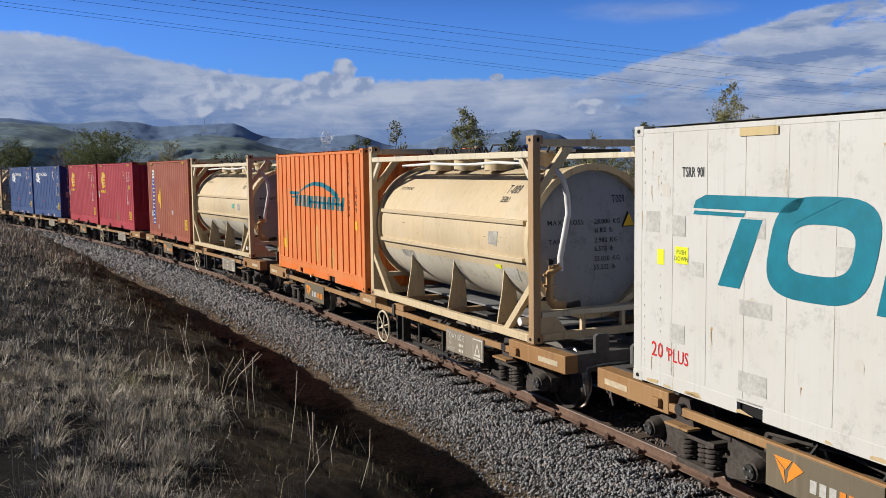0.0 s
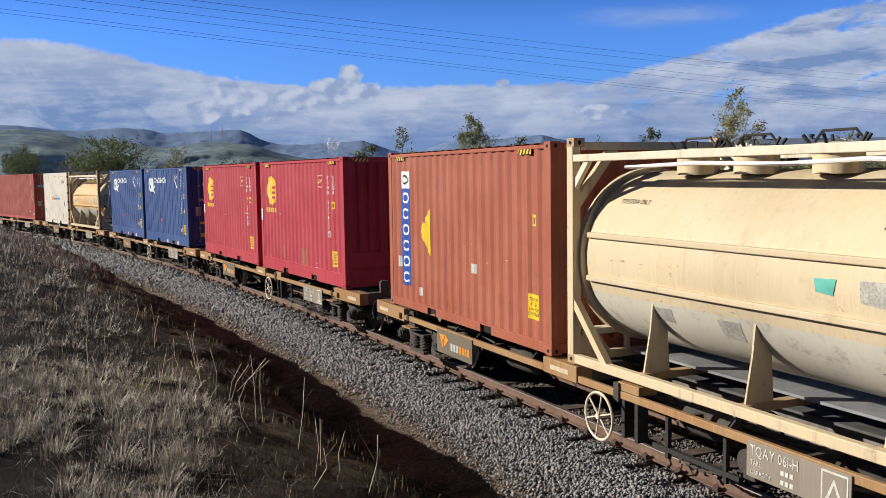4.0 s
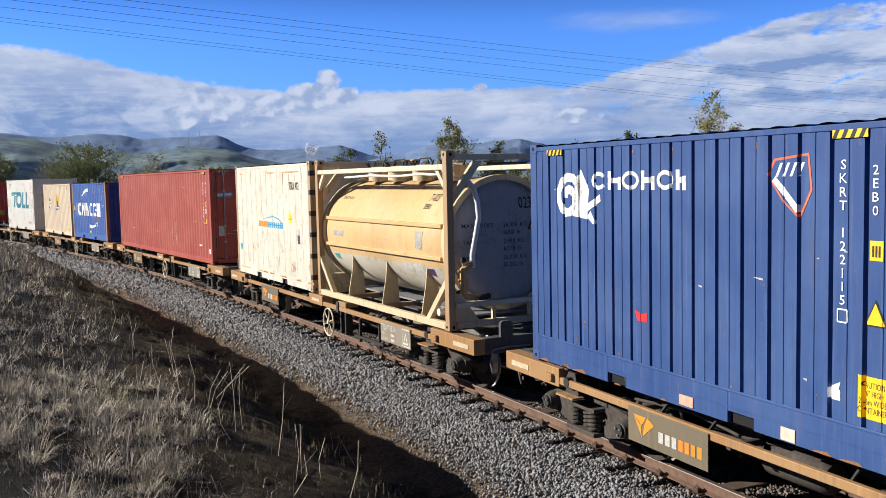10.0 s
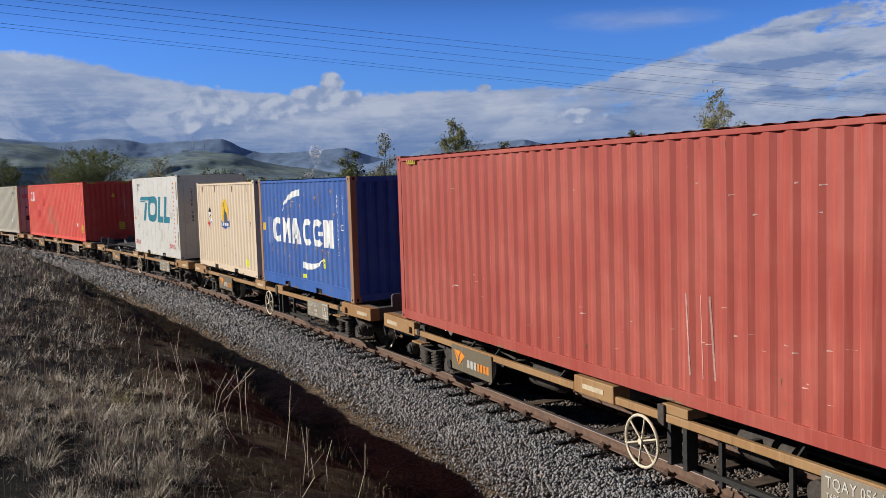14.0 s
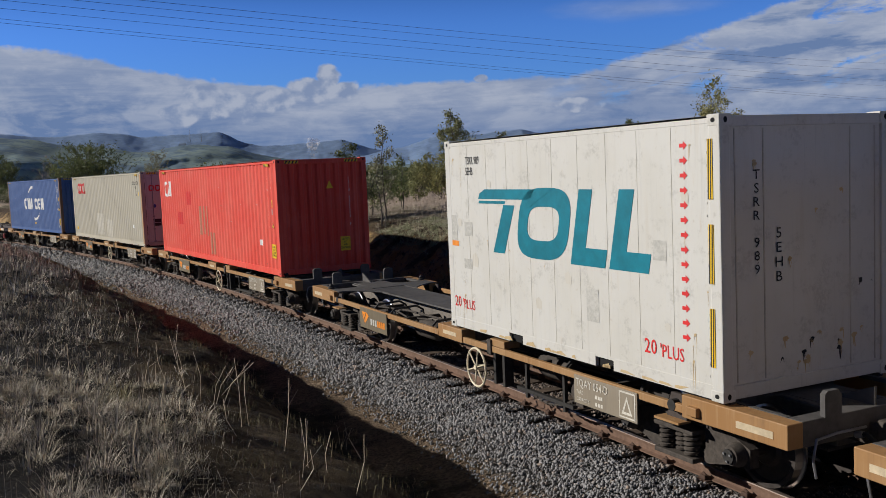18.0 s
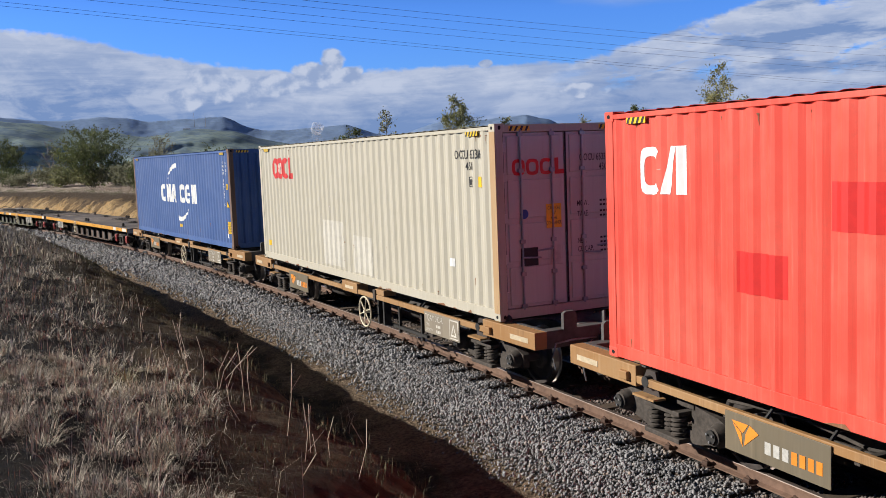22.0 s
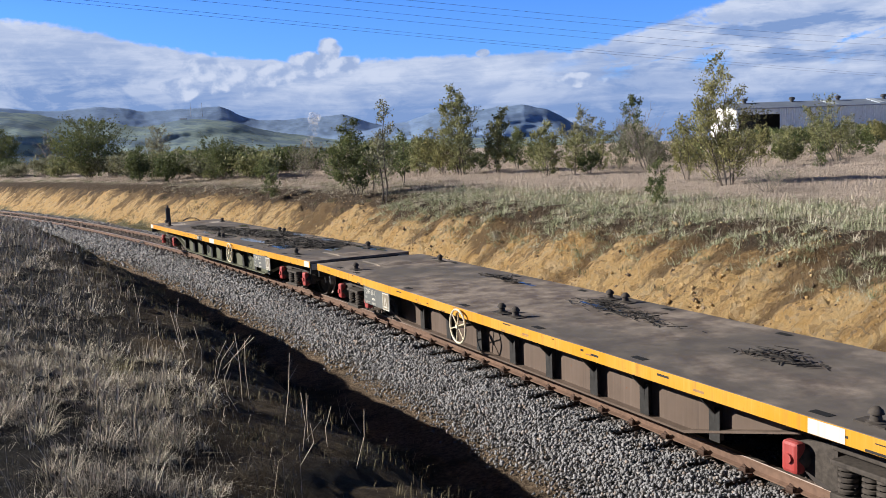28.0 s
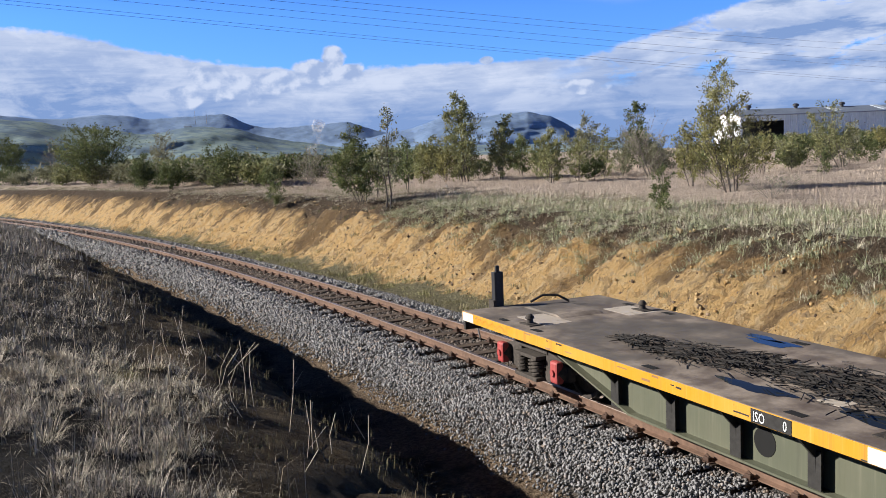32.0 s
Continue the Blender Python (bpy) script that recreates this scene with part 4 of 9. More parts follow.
STALKS = ((12.6, 5.62, 0.42, 0.02), (12.9, 5.75, 0.46, 0.02), (12.2, 5.7, 0.62, 0.12), (12.7, 5.5, 0.36, 0.1), (13.1, 5.42, 0.45, 0.18), (11.4, 5.8, 0.55, 0.0), (11.6, 5.9, 0.62, -0.02), (10.2, 6.0, 0.52, -0.1), (10.0, 6.1, 0.55, -0.18), (9.8, 6.05, 0.6, -0.25), (10.4, 5.9, 0.4, 0.5), (10.5, 5.85, 0.42, 0.75), (10.6, 5.95, 0.38, 0.35), (9.0, 6.0, 0.55, 0.0), (9.4, 6.2, 0.42, -0.2), (13.4, 5.9, 0.30, 0.3), (12.4, 6.6, 0.5, 0.02), (11.9, 7.2, 0.55, 0.0), (13.3, 6.9, 0.36, 0.05), (10.8, 6.6, 0.4, 0.25), (12.0, 6.0, 0.35, -0.3), (8.0, 6.3, 0.45, 0.1), (7.4, 6.2, 0.5, -0.1), (6.5, 6.4, 0.5, 0.15), (9.6, 5.7, 0.38, 0.9), (5.9, 3.2, 0.4, 0.15), (5.7, 3.15, 0.34, -0.1), (6.1, 3.2, 0.36, 0.3))
for i, s in enumerate(STALKS):
    stalk(*s, i)

BARK = plain("grey bark", (0.12, 0.10, 0.085), 0.9, vary=0.35, scale=8, relief=0.3)
TWIG = plain("dry grey twig", (0.22, 0.19, 0.165), 0.9, vary=0.3)


def leaf_material(name, a, b):
    if name in MATS:
        return MATS[name]
    k = Nodes(name)
    isl = k.n("ShaderNodeNewGeometry").outputs["Random Per Island"]
    c = k.mix(isl, a, b)
    c = k.mix(k.range(k.noise(1.3, 3, 0.5), 0.4, 0.65, 0, 0.5), c, tuple(v * 0.6 for v in a))
    tr, mx = k.n("ShaderNodeBsdfTranslucent"), k.n("ShaderNodeMixShader")
    k.l(c, tr.inputs[0])
    mx.inputs[0].default_value = 0.32
    MATS[name] = k.done(c, 0.6, 0, 0.35)
    k.l(k.b.outputs[0], mx.inputs[1])
    k.l(tr.outputs[0], mx.inputs[2])
    k.l(mx.outputs[0], k.t.nodes["Material Output"].inputs[0])
    return MATS[name]


OLIVE = leaf_material("olive leaves", (0.14, 0.155, 0.06), (0.44, 0.43, 0.21))
GREEN = leaf_material("green leaves", (0.075, 0.10, 0.038), (0.26, 0.285, 0.115))
GOLD = leaf_material("yellow green leaves", (0.17, 0.165, 0.06), (0.48, 0.45, 0.20))
DARK = leaf_material("dark leaves", (0.065, 0.085, 0.03), (0.22, 0.25, 0.10))
GREYLEAF = leaf_material("grey green leaves", (0.17, 0.175, 0.105), (0.42, 0.41, 0.27))


def tree(x, y, height, wide, leaves, seed, mat, label, lean=0.0, stems=4, low=0.06, leaf=0.06, bare=False, open_=1.0, name="tree"):
    """Upright stems from one foot, limbs that climb, twigs and single leaves along them. wide: the crown's half width; low: where the leaves begin, as a share of the height."""
    r = random.Random(seed)
    nr = np.random.RandomState(seed)
    q, d = chainage(x, y)
    t = thing(name, label, "tree" if height > 1.6 else "shrub", "trees and shrubs above the cutting")
    t.location = (x, y, float(lie(q, d)) - 0.06)
    bm = bmesh.new()
    tips = []
    for st in range(stems):
        sa = 2.4 * st + r.uniform(-0.6, 0.6)
        tall = height * (1.0 if st == 0 else r.uniform(0.55, 0.95))
        out = wide * (0.08 if st == 0 else r.uniform(0.3, 0.85))
        base = Vector((0.04 * height * math.cos(sa), 0.04 * height * math.sin(sa), 0)) if st else Vector()
        top = Vector((lean * tall + out * math.cos(sa), out * math.sin(sa), tall * 0.96))
        n = 7
        pts = [base.lerp(top, i / (n - 1)) + Vector((r.gauss(0, 0.018), r.gauss(0, 0.018), 0)) * height * math.sin(math.pi * i / (n - 1)) for i in range(n)]
        r0 = max(0.010, 0.013 * height / math.sqrt(stems))
        for i in range(n - 1):
            rod(bm, pts[i], pts[i + 1], r0 * (1 - 0.88 * i / n), 6, r0 * (1 - 0.88 * (i + 1) / n))
        per = max(6, int(5 + 3.0 * tall))
        for k in range(per):
            u = low * 0.5 + (0.96 - low * 0.5) * (k + r.random()) / per
            f = u * (n - 1)
            i = min(int(f), n - 2)
            p = pts[i].lerp(pts[i + 1], f - i)
            a = 2.4 * k + sa + r.uniform(-0.6, 0.6)
            reach = wide * (0.22 + 0.85 * (1 - u) ** 0.7 * min(1, 0.65 + 2.0 * u)) * r.uniform(0.55, 1.3)
            e = p + Vector((math.cos(a), math.sin(a), r.uniform(0.35, 1.1) * open_)) * reach
            e.z = min(e.z, height * r.uniform(0.9, 1.02))
            m = p.lerp(e, 0.5) + Vector((0, 0, -0.06 * reach))
            tube(bm, [p, m, e], 0.0022 * height, 3)
            tips.append((m, e))
            for j in range(5 if bare else 4):
                b = p.lerp(e, r.uniform(0.25, 1.0))
                g = b + (Vector((math.cos(a), math.sin(a), 0)) * 0.35 + Vector((r.gauss(0, 0.45), r.gauss(0, 0.45), r.uniform(0.25, 1.1)))) * max(0.10, 0.42 * reach)
                if bare or j % 2 == 0:
                    tube(bm, [b, g], 0.0012 * height * (1.5 if bare else 1.0), 3)
                tips.append((b, g))
        tips += [(pts[-2], pts[-1] + Vector((0, 0, 0.03 * height))), (pts[-3], pts[-1])]
    part("trunk", bm, TWIG if bare else BARK, t, smooth=True)
    if leaves:
        A, G = np.array([b for b, _ in tips]), np.array([g for _, g in tips])
        full = nr.rand(len(tips)) ** 0.7 + 0.1
        k = nr.choice(len(tips), leaves, p=full / full.sum())
        u = nr.rand(leaves, 1) * 1.05
        c = A[k] * (1 - u) + G[k] * u + nr.normal(size=(leaves, 3)) * (0.012 * height + 0.4 * leaf)
        c[:, 2] = np.maximum(c[:, 2], 0.03)
        w = (G - A)[k]
        w = w / (np.linalg.norm(w, axis=1)[:, None] + 1e-6) + nr.normal(size=(leaves, 3)) * 0.75
        w /= np.linalg.norm(w, axis=1)[:, None]
        side = np.cross(w, nr.normal(size=(leaves, 3)))
        side /= np.linalg.norm(side, axis=1)[:, None]
        L = (leaf * nr.uniform(0.7, 1.6, leaves))[:, None]
        V = np.stack([c - w * L / 2, c + side * L * 0.26, c + w * L / 2, c - side * L * 0.26], 1).reshape(-1, 3)
        T = (np.array(((0, 1, 2), (0, 2, 3)))[None] + (np.arange(leaves) * 4)[:, None, None]).reshape(-1, 3)
        crown = new("crown", fast_mesh("crown", V, T, mat))
        crown.parent = t
    return t


def chainage(x, y):
    """Chainage and side distance of a place."""
    i = int(np.argmin((TX - x) ** 2 + (TY - y) ** 2))
    h = TH[i]
    along = (x - TX[i]) * math.cos(h) + (y - TY[i]) * math.sin(h)
    return TQ[i] + (along if i in (0, len(TQ) - 1) else 0), (x - TX[i]) * math.sin(h) - (y - TY[i]) * math.cos(h)


BUSHY = "bushy olive green young tree above the cutting"
tree(-2.6, 36.9, 3.15, 1.05, 8500, 1, GREEN, "dense dark green bushy tree leaning over the cutting", -0.14, 5, 0.16, 0.075)
tree(-1.4, 34.5, 3.9, 0.62, 1300, 2, GREYLEAF, "thin tall sapling with sparse grey green leaves", 0.0, 2, 0.40, 0.085)
tree(-0.8, 39.6, 2.45, 0.38, 1000, 22, GREEN, "slim sapling with sparse green leaves", 0.0, 2, 0.3, 0.08)
tree(-2.0, 38.4, 2.1, 0.32, 900, 33, OLIVE, "slim sapling with sparse olive leaves", 0.0, 2, 0.25, 0.08)
tree(1.9, 45.5, 4.6, 0.86, 7500, 3, OLIVE, "tall narrow olive green tree in dry grass", -0.08, 4, 0.08, 0.09)
tree(1.0, 46.4, 2.35, 0.95, 3600, 23, GOLD, "low yellow green bushy tree in dry grass", 0.0, 5, 0.05, 0.09)
tree(-0.2, 47.6, 2.2, 0.8, 3000, 34, OLIVE, BUSHY, 0.05, 5, 0.05, 0.09)
tree(3.7, 45.3, 3.2, 0.78, 4600, 4, OLIVE, BUSHY, 0.03, 4, 0.10, 0.09)
tree(5.0, 48.6, 2.35, 0.62, 2400, 5, GREEN, BUSHY, -0.04, 4, 0.08, 0.09)
tree(5.2, 38.6, 2.4, 0.85, 4400, 35, OLIVE, BUSHY, -0.06, 5, 0.06, 0.075)
tree(8.2, 46.2, 3.05, 1.0, 3400, 6, GREYLEAF, "pale grey green tree with open crown in dry grass", -0.14, 4, 0.15, 0.085)
tree(9.8, 40.6, 3.0, 1.1, 700, 7, GREYLEAF, "leaning leafless grey twiggy bush in dry grass", -0.32, 6, 0.05, 0.06, True, 1.3)
tree(11.7, 50.6, 3.7, 0.95, 5600, 8, DARK, "dark green dense tree behind the scrub", -0.05, 4, 0.08, 0.10)
tree(6.1, 23.8, 1.28, 0.34, 1500, 9, GREEN, "small green sapling at the cutting's edge", -0.05, 3, 0.05, 0.05)
tree(8.5, 29.6, 2.1, 0.58, 2600, 36, GOLD, "slender yellow green young tree in dry grass", -0.12, 3, 0.12, 0.06)
tree(9.0, 27.3, 3.95, 0.85, 9000, 10, GOLD, "tall open olive tree with upright sprays in dry grass", -0.16, 6, 0.04, 0.062, False, 1.35)
tree(13.7, 37.6, 1.8, 0.58, 2200, 11, GOLD, BUSHY, 0.0, 4, 0.08, 0.07)
tree(15.0, 38.0, 1.65, 0.52, 1700, 12, OLIVE, "upright olive shrub in dry grass", 0.05, 3, 0.10, 0.07)
tree(17.3, 38.4, 3.0, 0.95, 2400, 14, OLIVE, "sparse spreading olive tree in dry grass", -0.22, 4, 0.15, 0.075)
tree(14.6, 33.7, 1.05, 0.24, 700, 37, GREEN, "small green sapling in dry grass", 0.0, 2, 0.05, 0.055)
tree(20.1, 51.0, 1.5, 0.8, 2200, 13, OLIVE, BUSHY, 0.0, 5, 0.05, 0.09)
tree(31.6, 64.1, 1.75, 0.9, 2600, 15, GOLD, BUSHY, 0.0, 6, 0.03, 0.11)
tree(-28.6, 80.5, 5.2, 3.1, 10500, 16, GREEN, "broad dark green tree with a rounded crown", 0.0, 8, 0.16, 0.15, False, 0.7)
tree(-19.9, 65.8, 2.65, 0.95, 4200, 17, DARK, "dense dark green bush above the cutting", 0.0, 5, 0.04, 0.11)
tree(-16.8, 60.8, 1.95, 1.05, 3400, 18, DARK, "dense dark green bush above the cutting", 0.0, 6, 0.03, 0.10)
tree(-12.6, 59.2, 2.7, 1.7, 6500, 19, GREEN, "broad green bush above the cutting", 0.0, 8, 0.04, 0.10, False, 0.8)
tree(-34.0, 120.0, 5.2, 1.9, 2400, 20, GREYLEAF, "pale open tree on the flat", 0.0, 4, 0.35, 0.16)
tree(-46.0, 103.0, 5.2, 2.4, 6500, 21, DARK, "dark green tree at the edge of the scrub", 0.0, 6, 0.1, 0.16)
tree(-44.5, 112.0, 5.4, 1.8, 0, 24, DARK, "bare leafless grey tree behind the scrub", 0.0, 3, 0.3, 0.1, True)
tree(-6.5, 51.8, 2.25, 1.1, 800, 25, GREYLEAF, "grey twiggy scrub above the cutting", 0.0, 8, 0.05, 0.08, True)
tree(-4.6, 50.0, 1.9, 1.0, 700, 26, GREYLEAF, "grey twiggy scrub above the cutting", 0.0, 8, 0.05, 0.08, True)
tree(-9.2, 53.8, 1.4, 0.7, 1500, 27, GREEN, "small green shrub above the cutting", 0.0, 4, 0.05, 0.09)
tree(0.3, 55.5, 2.6, 0.75, 2600, 28, OLIVE, BUSHY, 0.0, 4, 0.08, 0.10)
tree(-6.9, 42.6, 1.75, 0.5, 1500, 31, GREEN, "small green shrub at the cutting's edge", 0.0, 3, 0.12, 0.06)
tree(9.1, 24.4, 0.62, 0.75, 120, 32, GREYLEAF, "low grey twiggy bush in dry grass", 0.0, 9, 0.05, 0.05, True)
tree(9.9, 25.6, 0.55, 0.6, 100, 38, GREYLEAF, "low grey twiggy bush in dry grass", 0.0, 8, 0.05, 0.05, True)
kinds = (GREEN, DARK, GREYLEAF, OLIVE)
pick = random.Random(77)
for i in range(84):
    q, d = pick.uniform(-95, -33), -pick.uniform(9.5, 26)
    x, y, _ = on_track(q, d)
    tree(float(x), float(y), pick.uniform(1.0, 2.1), pick.uniform(1.1, 2.0), 1700, 100 + i, kinds[i % 4], ("low green scrub bush", "low dark green scrub bush", "low grey scrub bush", "low olive scrub bush")[i % 4] + " on the flat above the cutting", 0, 6, 0.02, 0.17, False, 0.6)
for i in range(34):
    q, d = pick.uniform(-32, -8), -pick.uniform(15, 34)
    x, y, _ = on_track(q, d)
    tree(float(x), float(y), pick.uniform(0.9, 2.3), pick.uniform(0.5, 0.9), 1500, 200 + i, kinds[i % 4], ("low green scrub bush", "low dark green scrub bush", "low grey scrub bush", "low olive scrub bush")[i % 4] + " in dry grass", 0, 4, 0.05, 0.08)


def clay_rocks():
    r = np.random.RandomState(5)
    n = 5200
    q, d = -46 + 60 * r.rand(n) ** 0.7, -3.9 - 2.6 * r.rand(n) ** 1.3
    x, y, _ = on_track(q, d)
    s = 0.016 + 0.045 * r.rand(n) ** 5
    k = Nodes("loose clay stones")
    isl = k.n("ShaderNodeNewGeometry").outputs["Random Per Island"]
    m = k.done(k.mix(k.range(isl, 0.55, 0.62), k.mix(k.range(isl, 0.0, 0.55), (0.34, 0.21, 0.08), (0.60, 0.44, 0.24)), k.mix(k.range(isl, 0.62, 1.0), (0.09, 0.06, 0.04), (0.26, 0.19, 0.13))), 0.9, 0, 0.2)
    me = stones("clay_rubble", np.stack([x, y, lie(q, d) - s * 0.25], -1), s, m, 8)
    tagged(new("clay_rubble", me), "loose yellow clay rubble on the cutting's face", "rubble", kind="stuff")


clay_rocks()
# ---- distance: hills, shed, wires ----
def polar(az, dist):
    """A place by its bearing in degrees to the right of straight ahead, and its distance."""
    return dist * math.sin(radians(az)), dist * math.cos(radians(az))


def hill(name, ridge, dist, depth, mat, label, seed, rough=1.0, spurs=0.0):
    """Hills across the valley: a sheet of ground that climbs to a crest; ridge gives the crest's elevation in degrees by bearing."""
    az = np.linspace(ridge[0][0], ridge[-1][0], 420)
    crest = np.interp(az, [p[0] for p in ridge], [p[1] for p in ridge])
    soft = np.exp(-np.linspace(-2, 2, 9) ** 2)
    crest = np.convolve(np.pad(crest, 4, "edge"), soft / soft.sum(), "valid")
    U = np.concatenate([np.linspace(0, 1, 40), np.linspace(1.06, 1.6, 8)])
    A, W = np.meshgrid(az, U, indexing="ij")
    H = np.broadcast_to(dist * np.tan(np.radians(crest))[:, None] + 28, A.shape)
    X0, Y0 = dist * np.sin(np.radians(A)), dist * np.cos(np.radians(A))
    swell = fbm(X0, X0 * 0 + W * 900, 0.006, seed, 4)
    S = np.clip(1 - np.abs(1 - W), 0, 1)
    R = dist - depth * (1 - W) * (1 + spurs * 0.5 * swell)
    Z = -25 + H * (S ** 1.25 * (1 + 0.16 * spurs * swell * (1 - S) * 2))
    Z = Z + rough * 2.2 * fbm(X0, R, 0.03, seed + 2, 4) * S
    X, Y = R * np.sin(np.radians(A)), R * np.cos(np.radians(A))
    return tagged(new(name, grid_mesh(name, X, Y, Z, mat)), label, "hill", kind="structure")


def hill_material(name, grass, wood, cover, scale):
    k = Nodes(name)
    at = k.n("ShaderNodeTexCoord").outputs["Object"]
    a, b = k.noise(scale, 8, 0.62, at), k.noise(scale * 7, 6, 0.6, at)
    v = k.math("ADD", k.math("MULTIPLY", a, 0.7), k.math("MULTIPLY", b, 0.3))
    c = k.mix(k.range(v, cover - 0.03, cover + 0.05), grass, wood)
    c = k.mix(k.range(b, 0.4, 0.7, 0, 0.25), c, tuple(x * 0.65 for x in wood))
    m = k.done(c, 1.0, 0, 0.1)
    tr, mx = k.n("ShaderNodeBsdfTranslucent"), k.n("ShaderNodeMixShader")      # translucent half evens out the shading, standing in for haze
    k.l(c, tr.inputs[0])
    mx.inputs[0].default_value = 0.5
    k.l(k.b.outputs[0], mx.inputs[1])
    k.l(tr.outputs[0], mx.inputs[2])
    k.l(mx.outputs[0], k.t.nodes["Material Output"].inputs[0])
    return m


# valley haze is painted into these base colours as extra blue
FOREST = hill_material("forest in blue haze", (0.35, 0.49, 0.73), (0.31, 0.44, 0.67), 0.49, 0.008)
PASTURE = hill_material("hazed pasture and woods", (0.39, 0.50, 0.49), (0.25, 0.345, 0.44), 0.49, 0.008)
hill("hill_back", ((-36, 2.2), (-30, 2.7), (-26, 3.05), (-24.2, 3.09), (-23.3, 2.97), (-22.0, 2.82), (-20.5, 2.83), (-18.9, 2.97), (-17.4, 2.87), (-16.3, 2.65), (-15, 2.72), (-13.5, 2.78), (-12, 2.85), (-11.4, 2.57), (-10.7, 2.18), (-9.8, 1.95), (-8.3, 1.91), (-7, 1.99), (-5.9, 2.04), (-4.8, 2.15), (-3.9, 1.87), (-3.1, 1.53), (-1.5, 1.2), (1, 0.7)), 3900, 1100, FOREST, "far forested hills in blue haze across the valley", 3.0, 1.0, 0.4)
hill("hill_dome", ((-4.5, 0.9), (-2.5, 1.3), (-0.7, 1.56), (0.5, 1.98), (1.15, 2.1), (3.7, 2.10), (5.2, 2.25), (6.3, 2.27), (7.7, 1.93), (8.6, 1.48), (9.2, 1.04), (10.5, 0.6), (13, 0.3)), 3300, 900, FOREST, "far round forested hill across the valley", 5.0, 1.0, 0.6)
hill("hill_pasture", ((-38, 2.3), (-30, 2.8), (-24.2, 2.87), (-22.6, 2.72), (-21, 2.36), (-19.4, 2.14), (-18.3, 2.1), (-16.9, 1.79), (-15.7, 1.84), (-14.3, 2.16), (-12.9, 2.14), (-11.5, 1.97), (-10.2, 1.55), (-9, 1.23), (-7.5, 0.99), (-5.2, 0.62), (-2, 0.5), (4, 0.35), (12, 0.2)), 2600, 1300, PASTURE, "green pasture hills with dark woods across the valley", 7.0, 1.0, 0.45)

ROOF = plain("grey roof sheet", (0.24, 0.28, 0.35), 0.45, 0.2, vary=0.15, scale=2)
CLAD = plain("pale grey wall sheet", (0.70, 0.78, 0.84), 0.5, 0.0, vary=0.1, scale=2)


def shed():
    s = thing("shed", "long grey metal shed with an open bay and roof vents", "shed")
    x0, y0 = polar(18.78, 108)
    s.matrix_basis = pose(x0, y0, 1.0, 0, 0, 8)
    W, D, h0, h1 = 60.0, 6.4, 5.05, 5.78
    bm = wall_mesh("std", 5.1, W, 0, h0, 0.0)
    part("front_wall", bm, CLAD, s)
    part("front_wall", boxed(0, 0.2, -0.04, 0.06, 0, h0), CLAD, s)
    part("lintel", boxed(0.2, 5.1, -0.04, 0.06, 4.45, h0), CLAD, s)
    part("gable_wall", prism(bmesh.new(), [(0, 0), (D, 0), (D, h0), (D / 2, h1), (0, h0)], "x", -0.05, 0.05), plain("white wall sheet", (0.72, 0.72, 0.70), 0.5, vary=0.08), s, "white gable wall")
    part("back_wall", boxed(0, W, D - 0.1, D, 0, h0), CLAD, s)
    # near-black sheet stands in for the shade inside the open bay
    part("bay_backdrop", boxed(0.2, 7.6, 3.5, 3.6, 0, h0), plain("bay inside shade", (0.05, 0.05, 0.05)), s)
    for y1, y2 in ((-0.4, D / 2), (D + 0.4, D / 2)):
        bm = prism(bmesh.new(), [(y1, h0 - 0.02), (y2, h1), (y2, h1 + 0.10), (y1, h0 + 0.08)], "x", -0.4, W)
        part("roof", bm, ROOF, s)
    for x in (2.4, 8.2, 13.9, 19.7, 25.5):
        v = part("roof_vent", lathe(bmesh.new(), [(h1 - 0.2, 0.20), (h1 + 0.24, 0.20), (h1 + 0.27, 0.34), (h1 + 0.50, 0.34), (h1 + 0.58, 0.15), (h1 + 0.59, 0.01)], "z", 14, (x, D / 2 - 0.3, 0)), plain("dark vent", (0.06, 0.06, 0.065)), s, "round roof vent", True)
    for x in (11.6, 17.4, 25.0, 31.0):
        part("skylight", prism(bmesh.new(), [(0.3, h0 + 0.22), (D / 2 - 0.4, h1 + 0.06), (D / 2 - 0.4, h1 + 0.115), (0.3, h0 + 0.27)], "x", x, x + 0.9), plain("roof light", (0.5, 0.55, 0.6), 0.3), s)
    part("window_band", boxed(18.6, 20.4, -0.05, -0.02, 2.7, 3.3), plain("dark glass", (0.03, 0.035, 0.04), 0.1), s)


shed()
for i in range(26):          # hedge before the shed
    x, y = polar(18.3 + 0.42 * i, 92 + (i % 3) * 2.0)
    tree(x, y, 1.3 + 0.3 * math.sin(i * 2.1), 1.2, 1500, 300 + i, GREEN, "clipped green hedge bush before the shed", 0, 6, 0.02, 0.17, False, 0.6, "hedge_bush")

WIRE = plain("dark wire", (0.03, 0.03, 0.035), 0.5, vary=0.1)


def wire(a0, e0, a1, e1, sag, n):
    """A span of power line between two bearings and elevations, nearer on the left."""
    d0, d1 = 95.0, 210.0
    p = Vector((*polar(a0, d0), 3.45 + d0 * math.tan(radians(e0))))
    q = Vector((*polar(a1, d1), 3.45 + d1 * math.tan(radians(e1))))
    w = q - p
    p, q = p - w * 0.8, q + w * 0.35
    pts = [p.lerp(q, i / n) - Vector((0, 0, sag * 4 * (i / n) * (1 - i / n))) for i in range(n + 1)]
    tagged(part("power_line", tube(bmesh.new(), pts, 0.014, 5), WIRE), "thin dark overhead power line against the sky", "power line", "power lines overhead")


